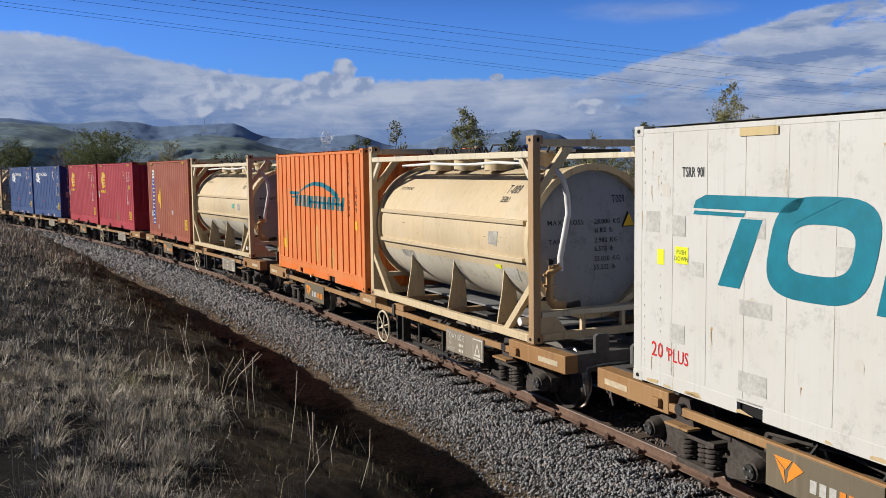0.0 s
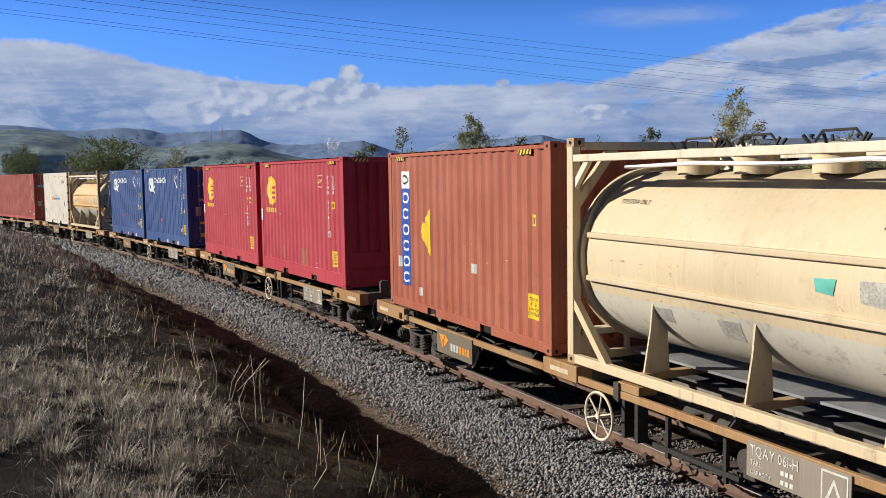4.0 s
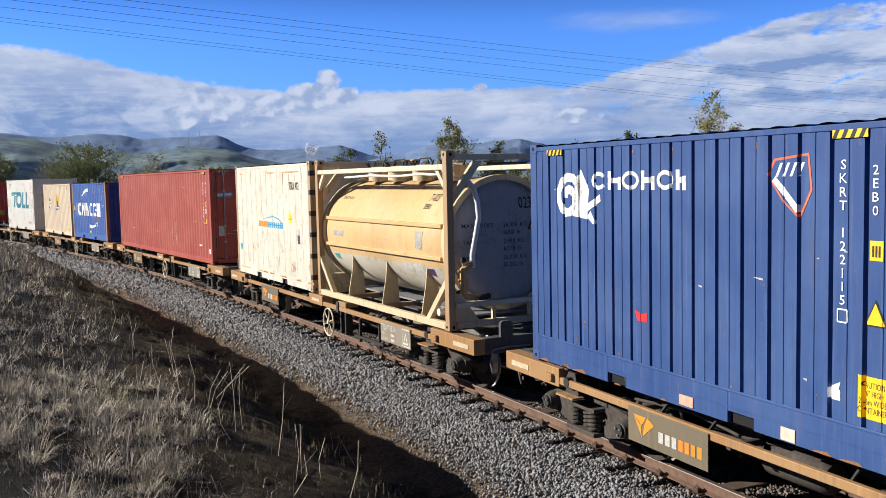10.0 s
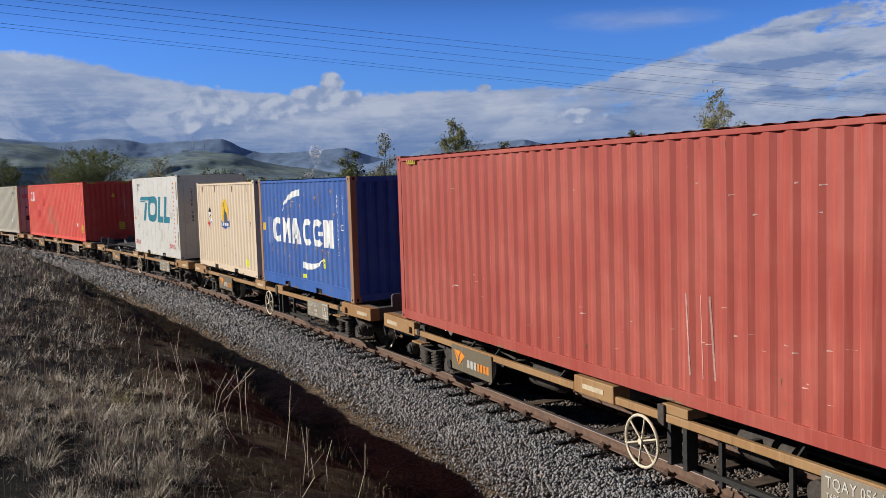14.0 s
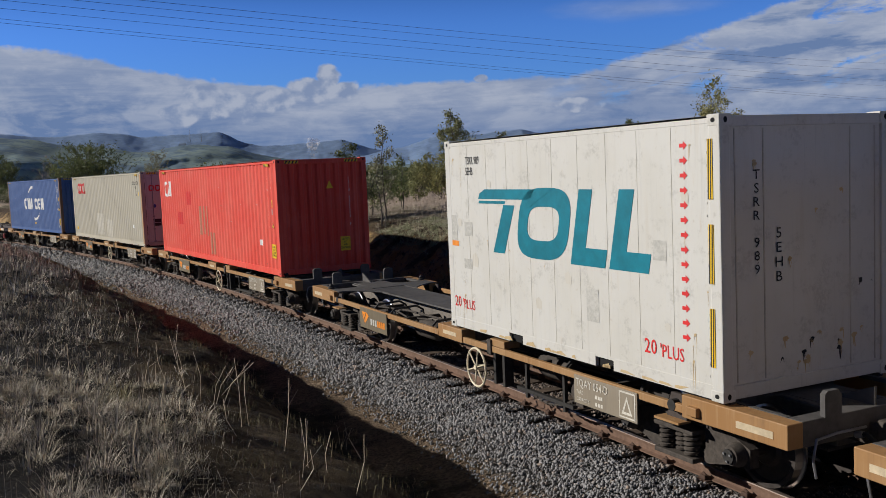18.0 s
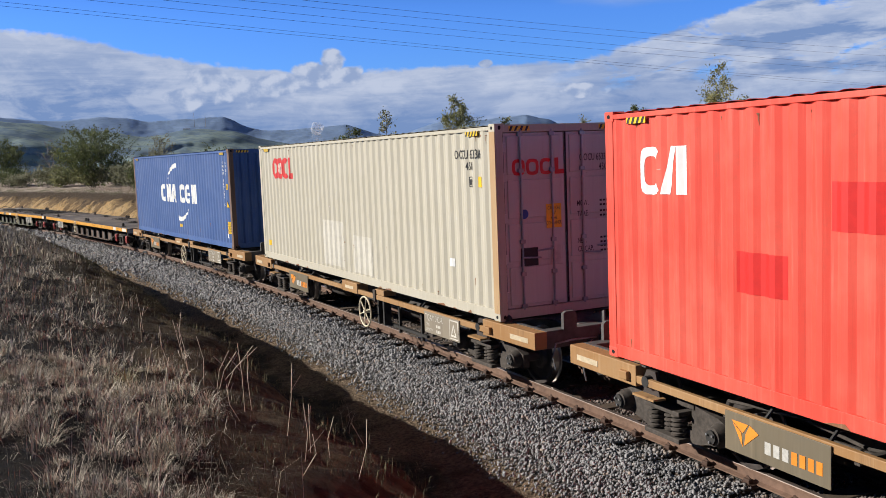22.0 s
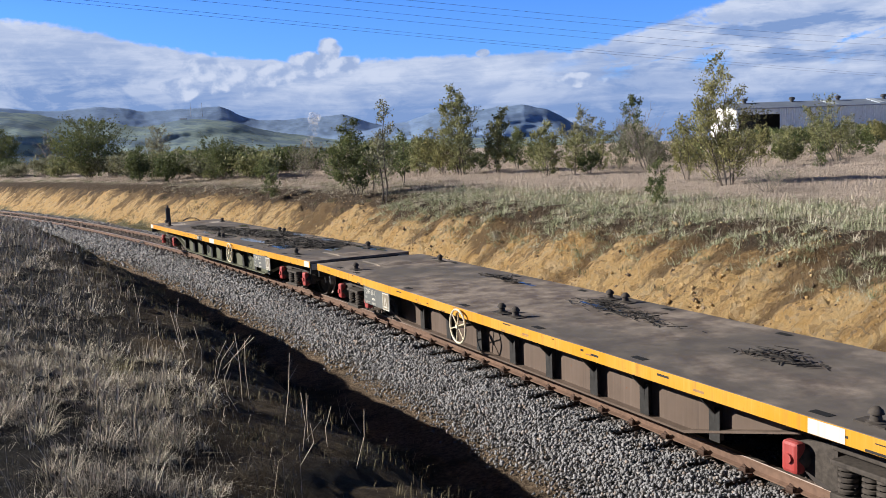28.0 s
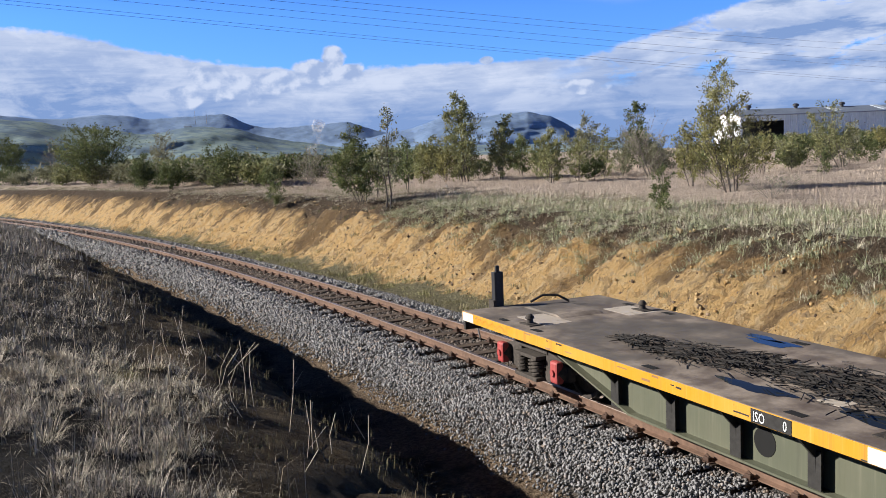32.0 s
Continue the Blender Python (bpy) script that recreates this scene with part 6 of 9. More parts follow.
def teal_box(code, code_x, code_size, wagon, at, grey, plus, dx=0.0, long=L20):
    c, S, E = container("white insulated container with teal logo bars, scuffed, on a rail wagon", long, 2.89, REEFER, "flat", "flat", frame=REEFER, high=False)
    seams(c, S, 10, 2.89)
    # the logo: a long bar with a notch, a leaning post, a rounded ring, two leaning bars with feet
    def sh(o):
        return [[(a + dx, b) for a, b in f] for f in o]

    mark("logo_bar", sh([[(-2.06, 2.01), (-0.62, 2.01), (-0.50, 2.15), (-1.86, 2.15), (-2.02, 2.09)], [(-2.06, 1.945), (-1.30, 1.945), (-1.27, 1.985), (-2.04, 1.985)]]), TEAL_INK, c, S, "teal painted logo bar")
    mark("logo_post", sh([[(-1.66, 1.25), (-1.34, 1.25), (-1.03, 1.93), (-1.33, 1.93)]]), TEAL_INK, c, S)
    mark("logo_ring", sh(hoop(-0.32, 1.70, 0.62, 0.47, 0.245, 0, 360, 36, 3.2, 0.22)), TEAL_INK, c, S)
    mark("logo_swoosh", sh([[(-0.80, 1.95), (-0.62, 2.03), (-0.34, 2.14), (-0.06, 2.155), (-0.36, 2.03), (-0.62, 1.92)]]), TEAL_INK, c, S, "", 0.0075)
    for x in (0.30 + dx, 1.10 + dx):
        mark("logo_stroke", [[(x, 1.22), (x + 0.28, 1.22), (x + 0.50, 2.15), (x + 0.22, 2.15)], [(x + 0.28, 1.22), (x + 0.72, 1.22), (x + 0.77, 1.44), (x + 0.33, 1.44)]], TEAL_INK, c, S)
    write("fleet_code", code, code_size * 1.08, code_x, 2.33 if "\n" not in code else 2.52, BLACK_INK, c, S, wide=0.62, gap=0.95)
    for x in plus:
        write("size_mark", "20", 0.17, x, 0.34, RED_INK, c, S, wide=0.9)
        write("size_word", "'PLUS", 0.15, x + 0.27, 0.33, RED_INK, c, S, wide=0.8)
    for x0, x1, zz0, zz1 in grey:
        mark("old_sticker", [rect(x0, x1, zz0, zz1)], GREY_STICKER, c, S, "", 0.003)
    worn = paint("rust bleed on white", (0.50, 0.36, 0.18), fade=(0.56, 0.48, 0.34), dirt=(0.30, 0.15, 0.05), wear=0.4, rust=0.3)
    g = random.Random(wagon + 31)
    for i in range(22):
        x = g.choice((g.uniform(-2.9, -2.5), g.uniform(2.5, 2.85), g.uniform(-2.8, 2.8)))
        mark("rust_spot", rust_spot("", x, g.choice((2.6, g.uniform(0.25, 0.8), g.uniform(0.4, 2.5))), g.uniform(0.007, 0.025), g.uniform(0.05, 0.35), i + 100 * wagon), worn, c, S, "", 0.0027)
    for i in range(9):
        x, z, q = g.uniform(-2.7, 2.6), g.uniform(0.3, 2.2), g.uniform(0.04, 0.16)
        mark("scuff", [[(x, z), (x + q, z - 0.01), (x + q * 1.1, z + q * 0.8), (x + q * 0.5, z + q * 1.3), (x - 0.02, z + q)]], paint("dull scuffed skin", (0.55, 0.52, 0.45), dirt=(0.3, 0.25, 0.18), wear=0.4), c, S, "", 0.0022)
    for y in (-1.0, -0.62, 0.62, 1.0):
        part("end_seam", boxed(long / 2 - 0.030, long / 2 - 0.0245, y - 0.008, y + 0.008, 0.18, 2.74), plain("seam", (0.50, 0.48, 0.42)), c)
    for i in range(26):
        y, z, q = g.uniform(-1.0, 0.95), g.choice((g.uniform(0.2, 0.6), g.uniform(0.3, 2.5))), g.uniform(0.008, 0.05)
        mark("scuff", rust_spot("", y, z, q, q * 3, i + 900), worn if i % 3 else STEEL, c, E, "", 0.003)
    for i in range(14):
        x = g.uniform(-2.8, 2.5)
        mark("rust_edge", [[(x, 0.03), (x + g.uniform(0.06, 0.3), 0.03), (x + g.uniform(0.05, 0.25), 0.05 + g.random() * 0.05), (x + 0.01, 0.06)]], worn, c, ("side", "flat", -3, 3, -HALF + 0.004), "", 0.003)
    CARGO.append((c, wagon, at))
    return c, S, E


SLOT = 3.19
c, S, E = teal_box("TSRR 901", -2.11, 0.10, 0, -SLOT, ((-2.75, -2.5, 1.72, 1.95), (-2.28, -2.05, 1.70, 1.92), (-1.95, -1.75, 1.3, 1.45), (-2.3, -2.05, 0.55, 0.75), (-1.2, -0.75, 1.0, 1.15), (-1.2, -0.8, 0.25, 0.45), (0.0, 0.25, 1.55, 1.75), (-1.1, -0.85, 1.75, 1.95)), (-2.63,), 0.14)
mark("push_sticker", [rect(-2.22, -2.00, 1.41, 1.59)], LIME, c, S)
write("push_words", "PUSH\nDOWN", 0.05, -2.11, 1.51, BLACK_INK, c, S, "CENTER")
mark("push_sticker", [rect(-2.54, -2.42, 1.37, 1.54)], LIME, c, S)
mark("rust_patch", [rect(-1.22, -0.70, 2.72, 2.80)], paint("dull ochre patch", (0.55, 0.42, 0.2)), c, ("side", "flat", -3, 3, -HALF - 0.001))

c, S, E = teal_box("TSRR 989\n5EHB", -2.35, 0.11, 8, 3.10, ((-2.93, -2.70, 1.31, 1.75), (-2.45, -2.2, 1.45, 1.66), (1.98, 2.2, 1.38, 1.6), (-2.5, -2.25, 0.95, 1.1), (0.7, 0.95, 0.55, 0.95)), (-2.86, 1.80), 0.08, 6.06)
mark("orange_sticker", [rect(-2.88, -2.66, 1.28, 1.36)], ORANGE_INK, c, S)
for k in range(14):
    z = 0.60 + 2.0 * k / 13
    mark("red_arrow", [[(2.44, z - 0.02), (2.50, z - 0.02), (2.50, z - 0.045), (2.555, z), (2.50, z + 0.045), (2.50, z + 0.02), (2.44, z + 0.02)]], RED_INK, c, S)
column("fleet_code", "TSRR 989", -0.72, 1.25, 2.35, BLACK_INK, c, E)
column("size_code", "5EHB", -0.42, 1.15, 1.75, BLACK_INK, c, E)
for z in (0.35, 1.2, 2.05):
    hazard(c, ("side", "flat", -3, 3, -HALF - 0.001), 2.86, 2.93, z, z + 0.6)

# orange container
c, S, E = container("orange ribbed container with a faded teal logo, rust streaked", L20, 2.86, ORANGE, "groove", "ribs", frame=ORANGE, high=False, sill=0.28)
mark("logo_arc", band([(-1.2, 1.92), (-0.7, 2.06), (-0.1, 2.14), (0.5, 2.12), (1.0, 2.02), (1.48, 1.86)], [0.02, 0.05, 0.08, 0.10, 0.12, 0.14]), TEAL_INK, c, S, "teal painted arc")
mark("logo_bar", [rect(-1.92, -1.2, 1.87, 1.94), rect(-1.85, -1.25, 1.79, 1.83)], TEAL_INK, c, S)
mark("logo_block", blocks(-1.55, -0.35, 1.60, 1.86, 4, 0.35, 0.08) + blocks(-0.40, 1.92, 1.58, 1.86, 8, 0.40, 0.08) + [rect(-0.4, 1.85, 1.69, 1.74)], TEAL_INK, c, S, "row of faded teal logo blocks")
column("owner_code", "TSHB 9386", 2.15, 1.47, 2.60, BLACK_INK, c, S)
column("size_code", "2NG9", 2.55, 1.56, 2.11, BLACK_INK, c, S)
mark("yellow_sticker", [rect(2.47, 2.60, 1.22, 1.40)], YELLOW, c, S)
mark("yellow_sticker", [rect(-2.52, -2.31, 0.54, 0.76)], YELLOW, c, S)
patches(c, S, ((-0.07, 0.13, 0.38, 1.21), (0.95, 1.15, 0.3, 0.75), (-2.35, -2.2, 0.45, 0.95)), paint("worn orange patch", (0.66, 0.30, 0.06)))
rail2 = ("side", "flat", -3, 3, -HALF + 0.004)
for x0, x1 in ((-2.84, -1.5), (-1.0, 0.8), (1.5, 2.84)):
    mark("bright_patch", [rect(x0, x1, 0.02, 0.16)], ORANGE_RAIL, c, rail2, "", 0.003)
CARGO.append((c, 1, -3.10))

# brown container with a blue side strip and a yellow arrow
c, S, E = container("brown red ribbed container with a blue strip and yellow arrow, scuffed", L20, 2.86, BROWN, "std", "ribs", high=True)
mark("white_panel", [rect(-2.40, -1.95, 2.20, 2.51)], WHITE_INK, c, S)
mark("emblem", hoop(-2.2, 2.36, 0.09, 0.09, 0.035, 20, 330, 14) + [[(-2.12, 2.3), (-2.02, 2.33), (-2.0, 2.44), (-2.1, 2.4)]], BLACK_INK, c, S, "", 0.006)
mark("blue_strip", [rect(-2.42, -1.95, 0.43, 2.20)], BLUE_INK, c, S, "blue painted strip")
for k in range(6):
    z = 2.03 - k * 0.29
    mark("strip_shape", hoop(-2.18, z, 0.12, 0.10, 0.04, 40 if k % 2 else 0, 320 if k % 2 else 360, 16), WHITE_INK, c, S, "", 0.006)
mark("yellow_arrow", [[(-1.52, 1.45), (-1.30, 1.25), (-1.30, 1.60), (-1.36, 1.62)], [(-1.30, 1.22), (-1.05, 1.05), (-1.05, 1.86), (-1.30, 1.70)]], YELLOW, c, S, "yellow arrow mark")
mark("arrow_bars", blocks(-1.26, -1.10, 1.2, 1.65, 3, 0.5), plain("dark yellow ink", (0.45, 0.25, 0.01)), c, S, "", 0.006)
stickers(c, S, 2.45, True, False)
patches(c, S, ((-2.55, -2.40, 0.75, 0.95), (-1.6, -1.45, 0.3, 0.45), (0.5, 0.7, 0.9, 1.05)), GREY_STICKER)
CARGO.append((c, 2, -SLOT))

# two maroon containers
for at, code in ((SLOT, "TSHB 510622"), (-SLOT, "TSHB 511248")):
    c, S, E = container("maroon ribbed high container with a yellow disc logo", L20, 2.86, MAROON, "std", "ribs", high=True, sill=0.30)
    mark("logo_disc", disc(-2.08, 2.09, 0.385, 0.375, 30), YELLOW, c, S, "yellow painted disc")
    mark("disc_chevron", [[(-2.38, 2.10), (-2.12, 2.38), (-2.02, 2.32), (-2.24, 2.10)], [(-2.38, 2.10), (-2.24, 2.10), (-2.10, 1.92), (-2.18, 1.84)]], plain("pale yellow ink", (0.78, 0.60, 0.22), 0.5, vary=0.1), c, S, "", 0.006)
    mark("disc_bars", [rect(-2.08, -1.82, 1.88 + 0.13 * k, 1.94 + 0.13 * k, 0.0) for k in range(3)], MAROON, c, S, "", 0.006)
    mark("logo_strip", blocks(-2.50, -1.66, 1.52, 1.64, 8, 0.3), YELLOW, c, S, "row of yellow logo blocks")
    mark("round_stamp", hoop(1.55, 2.33, 0.155, 0.14, 0.018, 0, 360, 24, 4.0) + band([(1.45, 2.28), (1.55, 2.33), (1.66, 2.38)], 0.03) + hoop(1.51, 2.33, 0.05, 0.04, 0.015), plain("pale yellow line", (0.75, 0.5, 0.2)), c, S)
    column("owner_code", code, 2.06, 1.25, 2.47, WHITE_INK, c, S)
    mark("check_box", hoop(2.06, 1.15, 0.06, 0.07, 0.012, 0, 360, 16, 9.0), WHITE_INK, c, S)
    write("check_digit", "7" if at > 0 else "8", 0.09, 2.06, 1.105, WHITE_INK, c, S, "CENTER")
    column("size_code", "2EG9", 2.36, 2.02, 2.46, WHITE_INK, c, S)
    stickers(c, S, 2.27, True, False)
    patches(c, S, ((-1.3, -1.05, 0.38, 0.7), (0.1, 0.6, 0.32, 0.72)) if at > 0 else ((0.8, 0.9, 0.35, 0.7), (1.3, 1.4, 0.35, 0.6)), DULL_MAROON)
    mark("white_scrap", [[(-2.93, 1.3), (-2.82, 1.28), (-2.80, 1.58), (-2.92, 1.6)]], WHITE_INK, c, ("side", "flat", -3, 3, -HALF))
    column("owner_code", code + (" 7" if at > 0 else " 8"), 0.68, 1.05, 2.45, WHITE_INK, c, E, 0.7)
    end_caution(c, E, -0.02, 0.95)
    part("end_bar", rod(bmesh.new(), (L20 / 2 + 0.0, -1.05, 0.42), (L20 / 2 + 0.0, 1.05, 0.42), 0.025, 8), MAROON, c)
    part("end_step", boxed(L20 / 2 - 0.04, L20 / 2 - 0.005, -1.08, 1.08, 0.16, 0.78, bevel=0.01), MAROON, c)
    CARGO.append((c, 3, at))

# two dark blue bulk containers
for at, code in ((SLOT, "SKRT 122119"), (-SLOT, "SKRT 122115")):
    c, S, E = container("dark blue ribbed bulk container with white logo marks, scuffed", L20, 2.86, NAVY, "bulk", "doors", high=True, sill=0.33)
    swirl = [(-2.05 + 0.30 * (1 - k / 22) * math.cos(0.55 * k), 2.17 + 0.30 * (1 - k / 22) * math.sin(0.55 * k)) for k in range(18)]
    mark("white_emblem", band(swirl, 0.11) + [[(-1.95, 1.95), (-1.62, 1.92), (-1.58, 2.28), (-1.75, 2.52), (-1.88, 2.40)], [(-1.62, 2.1), (-1.35, 2.22), (-1.33, 2.14), (-1.6, 2.02)], [(-1.62, 1.95), (-1.50, 1.86), (-1.44, 1.88), (-1.55, 2.02)]], WHITE_INK, c, S, "white emblem of a curl and blocks")
    for k, (x0, x1) in enumerate(((-1.52, -1.22), (-1.18, -0.92), (-0.90, -0.58), (-0.54, -0.30), (-0.26, 0.02), (0.06, 0.22))):
        cx, r = (x0 + x1) / 2, (x1 - x0) / 2
        mark("logo_shape", hoop(cx, 2.38, r, 0.105, 0.045, 35, 325, 18) if k == 0 else hoop(cx, 2.38, r, 0.105, 0.045, 0, 360, 18) if k in (2, 4) else [rect(x0, x0 + 0.06, 2.275, 2.485), rect(x0, x1, 2.35, 2.41), rect(x1 - 0.06, x1, 2.275, 2.42)], WHITE_INK, c, S)
    hexa = [(1.36, 2.42), (1.45, 2.56), (1.86, 2.60), (1.90, 2.28), (1.76, 2.02), (1.55, 2.18)]
    mark("tag_edge", [[(a[0] * 1.0, a[1]) for a in hexa]], paint("red orange line", (0.55, 0.12, 0.05)), c, S)
    ctr = (1.65, 2.36)
    mark("tag_face", [[(ctr[0] + (a[0] - ctr[0]) * 0.9, ctr[1] + (a[1] - ctr[1]) * 0.9) for a in hexa]], NAVY, c, S, "", 0.006)
    mark("tag_bars", [rect(1.47 + 0.085 * k, 1.50 + 0.085 * k, 2.40, 2.52, 0.06) for k in range(4)] + band([(1.45, 2.38), (1.60, 2.24), (1.74, 2.10)], 0.06), WHITE_INK, c, S, "", 0.008)
    column("owner_code", code, 2.23, 1.32, 2.55, WHITE_INK, c, S)
    mark("check_box", hoop(2.23, 1.24, 0.055, 0.06, 0.012, 0, 360, 16, 9.0), WHITE_INK, c, S)
    column("size_code", "2EB0", 2.55, 2.07, 2.50, WHITE_INK, c, S)
    stickers(c, S, 2.50)
    mark("red_scrap", [[(-0.67, 0.95), (-0.55, 0.90), (-0.44, 0.93), (-0.45, 0.82), (-0.62, 0.82)]], RED_INK, c, S)
    mark("white_scrap", [rect(2.08, 2.22, 0.52, 0.61), [(2.1, 0.6), (2.2, 0.6), (2.22, 0.68), (2.14, 0.64)]], WHITE_INK, c, S)
    low = ("side", "flat", -3, 3, -HALF)
    mark("pink_sticker", [rect(0.12, 0.34, 0.04, 0.15)], plain("pink sticker", (0.75, 0.35, 0.25)), c, low)
    mark("pink_sticker", [rect(1.56, 1.73, 0.03, 0.15)], plain("pale sticker", (0.75, 0.55, 0.42)), c, low)
    # the doors' marks
    D = ("end", "flat", -1, 1, L20 / 2 - 0.026)
    curl = [(-0.52 + 0.16 * (1 - k / 20) * math.cos(0.6 * k), 2.2 + 0.13 * (1 - k / 20) * math.sin(0.6 * k)) for k in range(16)]
    mark("white_emblem", band(curl, 0.035) + [[(-0.38, 2.12), (-0.2, 2.16), (-0.05, 2.22), (-0.08, 2.28), (-0.25, 2.30), (-0.30, 2.38), (-0.36, 2.25)]], WHITE_INK, c, D)
    write("owner_code", code + " 7", 0.11, 0.34, 2.27, WHITE_INK, c, D, wide=0.62)
    write("size_code", "2EB0", 0.11, 0.62, 2.10, WHITE_INK, c, D, wide=0.62)
    for z, w in ((1.62, "MAXGROSS"), (1.30, "TARE"), (1.12, "PAYLOAD"), (0.84, "CUB.CAP")):
        write("weight_words", w, 0.075, 0.30, z, WHITE_INK, c, D, wide=0.7)
        mark("weight_bars", blocks(0.68, 0.98, z + 0.05, z + 0.09, 5, 0.3) + blocks(0.68, 0.98, z - 0.04, z, 5, 0.3), WHITE_INK, c, D)
    for y0, y1, z0, z1, m in ((-0.82, -0.62, 1.62, 1.72, GREY_STICKER), (-0.92, -0.74, 1.10, 1.42, GREY_STICKER), (-0.80, -0.62, 0.82, 0.91, YELLOW), (-0.76, -0.58, 0.34, 0.49, YELLOW), (-0.42, -0.18, 1.0, 1.34, YELLOW), (0.68, 0.84, 0.40, 0.54, YELLOW)):
        mark("door_sticker", [rect(y0, y1, z0, z1)], m, c, D)
    mark("door_triangle", [[(-0.40, 1.58), (-0.16, 1.58), (-0.28, 1.80)]], YELLOW, c, D)
    mark("door_triangle", [[(0.30, 0.28), (0.48, 0.28), (0.39, 0.46)]], YELLOW, c, D)
    CARGO.append((c, 4, at))

# stained white insulated container
c, S, E = container("white insulated container, rust stained, with faded orange and blue logo", L20, 2.88, REEFER_OLD, "flat", "flat", frame=REEFER_OLD, high=False, posts=paint("rust eaten post", (0.34, 0.23, 0.13), fade=(0.52, 0.43, 0.30), dirt=(0.14, 0.07, 0.03), wear=0.5, rust=0.5))
seams(c, S, 13, 2.88)
mark("logo_arc", band([(-0.58, 1.49), (-0.2, 1.57), (0.3, 1.60), (0.7, 1.55), (1.0, 1.44)], [0.01, 0.02, 0.03, 0.035, 0.04]), SKY_INK, c, S, "light blue painted arc")
mark("logo_block", blocks(-0.95, -0.15, 1.33, 1.47, 4, 0.12, 0.05), ORANGE_INK, c, S, "faded orange logo blocks")
mark("logo_block", blocks(-0.15, 1.05, 1.32, 1.46, 8, 0.35, 0.05) + [rect(-0.15, 1.0, 1.38, 1.41)], SKY_INK, c, S, "light blue logo blocks")
write("fleet_code", "TSRR 402", 0.19, 1.55, 2.25, BLACK_INK, c, S, wide=0.62)
mark("push_sticker", [rect(1.46, 1.69, 1.48, 1.70)], LIME, c, S)
write("push_words", "PUSH\nDOWN", 0.055, 1.575, 1.62, RED_INK, c, S, "CENTER")
mark("blue_sticker", [rect(-2.69, -2.49, 0.70, 0.80)], SKY_INK, c, S)
mark("green_sticker", [rect(-2.69, -2.49, 0.63, 0.70)], plain("green sticker", (0.2, 0.5, 0.1)), c, S)
patches(c, S, ((-1.95, -1.75, 0.35, 0.62), (-1.2, -1.0, 0.5, 0.85), (0.35, 0.55, 0.35, 0.62), (1.6, 1.85, 0.25, 0.6), (2.0, 2.2, 1.1, 1.35), (-0.2, 0.05, 0.3, 0.5), (-2.5, -2.35, 1.3, 1.6), (0.9, 1.15, 0.75, 0.9)), plain("old glue", (0.52, 0.48, 0.38), vary=0.3, scale=30))
stain = paint("rust run", (0.52, 0.27, 0.08), fade=(0.58, 0.40, 0.20), dirt=(0.22, 0.09, 0.03), wear=0.5, rust=0.6)
pale = paint("pale rust bleed", (0.60, 0.48, 0.28), fade=(0.62, 0.54, 0.38), dirt=(0.42, 0.26, 0.10), wear=0.3)
rng = random.Random(4)
joints = [-2.84 + 5.68 * i / 13 for i in range(14)]
for i in range(46):
    x, z = rng.choice(joints) + rng.gauss(0, 0.025), rng.choice((2.62, 2.55, rng.uniform(0.5, 2.4), rng.uniform(0.3, 1.2)))
    r = rng.uniform(0.008, 0.032) * (1.2 if z < 1.2 else 1.0)
    mark("rust_spot", rust_spot("", x, z, r, rng.uniform(0.05, 0.32), i), stain if i % 3 else pale, c, S, "", 0.0028)
for x in joints[1:-1]:
    for k in range(2):
        z, l, w = rng.uniform(0.5, 2.6), rng.uniform(0.2, 0.9), rng.uniform(0.006, 0.018)
        mark("rust_bleed", [[(x - w, z), (x + w * 0.4, z), (x + w, z - l * 0.5), (x + w * 0.2, z - l), (x - w * 0.6, z - l * 0.9)]], pale, c, S, "", 0.0024)
for i in range(16):
    x = rng.uniform(-2.8, 2.7)
    mark("rust_edge", [[(x, 0.17), (x + rng.uniform(0.1, 0.5), 0.17), (x + rng.uniform(0.1, 0.4), 0.19 + rng.random() * 0.03), (x + 0.02, 0.185)]], stain, c, S, "", 0.0027)
for x0, x1 in ((0.95, 2.3), (-0.2, 0.5), (-2.6, -2.2)):
    mark("rust_edge", [[(x0, 2.68), (x1, 2.68), (x1 - 0.1, 2.655), ((x0 + x1) / 2, 2.64), (x0 + 0.1, 2.66)]], stain, c, S, "", 0.0027)
for z in (0.33, 0.80, 1.27, 1.74, 2.20, 2.62):
    part("door_hinge", boxed(L20 / 2 - 0.10, L20 / 2 + 0.018, -HALF - 0.006, -HALF + 0.17, z - 0.055, z + 0.055, bevel=0.012), STEEL, c, "dark steel hinge")
write("size_mark", "20", 0.18, 1.62, 0.36, plain("faded red ink", (0.50, 0.16, 0.10), 0.7, vary=0.3, scale=25), c, S, wide=0.9)
mark("violet_label", [rect(2.06, 2.22, 1.02, 1.22)], plain("dark violet label", (0.08, 0.04, 0.12), 0.5, vary=0.3, scale=40), c, S)
CARGO.append((c, 5, -3.13))

# oxide red long container
c, S, E = container("oxide red ribbed long container with scratched dents and locked doors", L40, 2.88, REDBROWN, "std", "doors", pockets=False)
column("owner_code", "GAOU 606848 0", 5.22, 1.18, 2.50, WHITE_INK, c, S)
column("size_code", "45G1", 5.50, 2.02, 2.50, WHITE_INK, c, S)
stickers(c, S, 5.44, False)
mark("small_sticker", [rect(5.43, 5.57, 1.52, 1.67)], GREY_STICKER, c, S)
mark("small_sticker", [rect(5.78, 5.92, 0.31, 0.45)], WHITE_INK, c, ("side", "flat", -7, 7, -HALF))
mark("white_sticker", [rect(4.77, 4.94, 0.50, 0.55)], WHITE_INK, c, S)
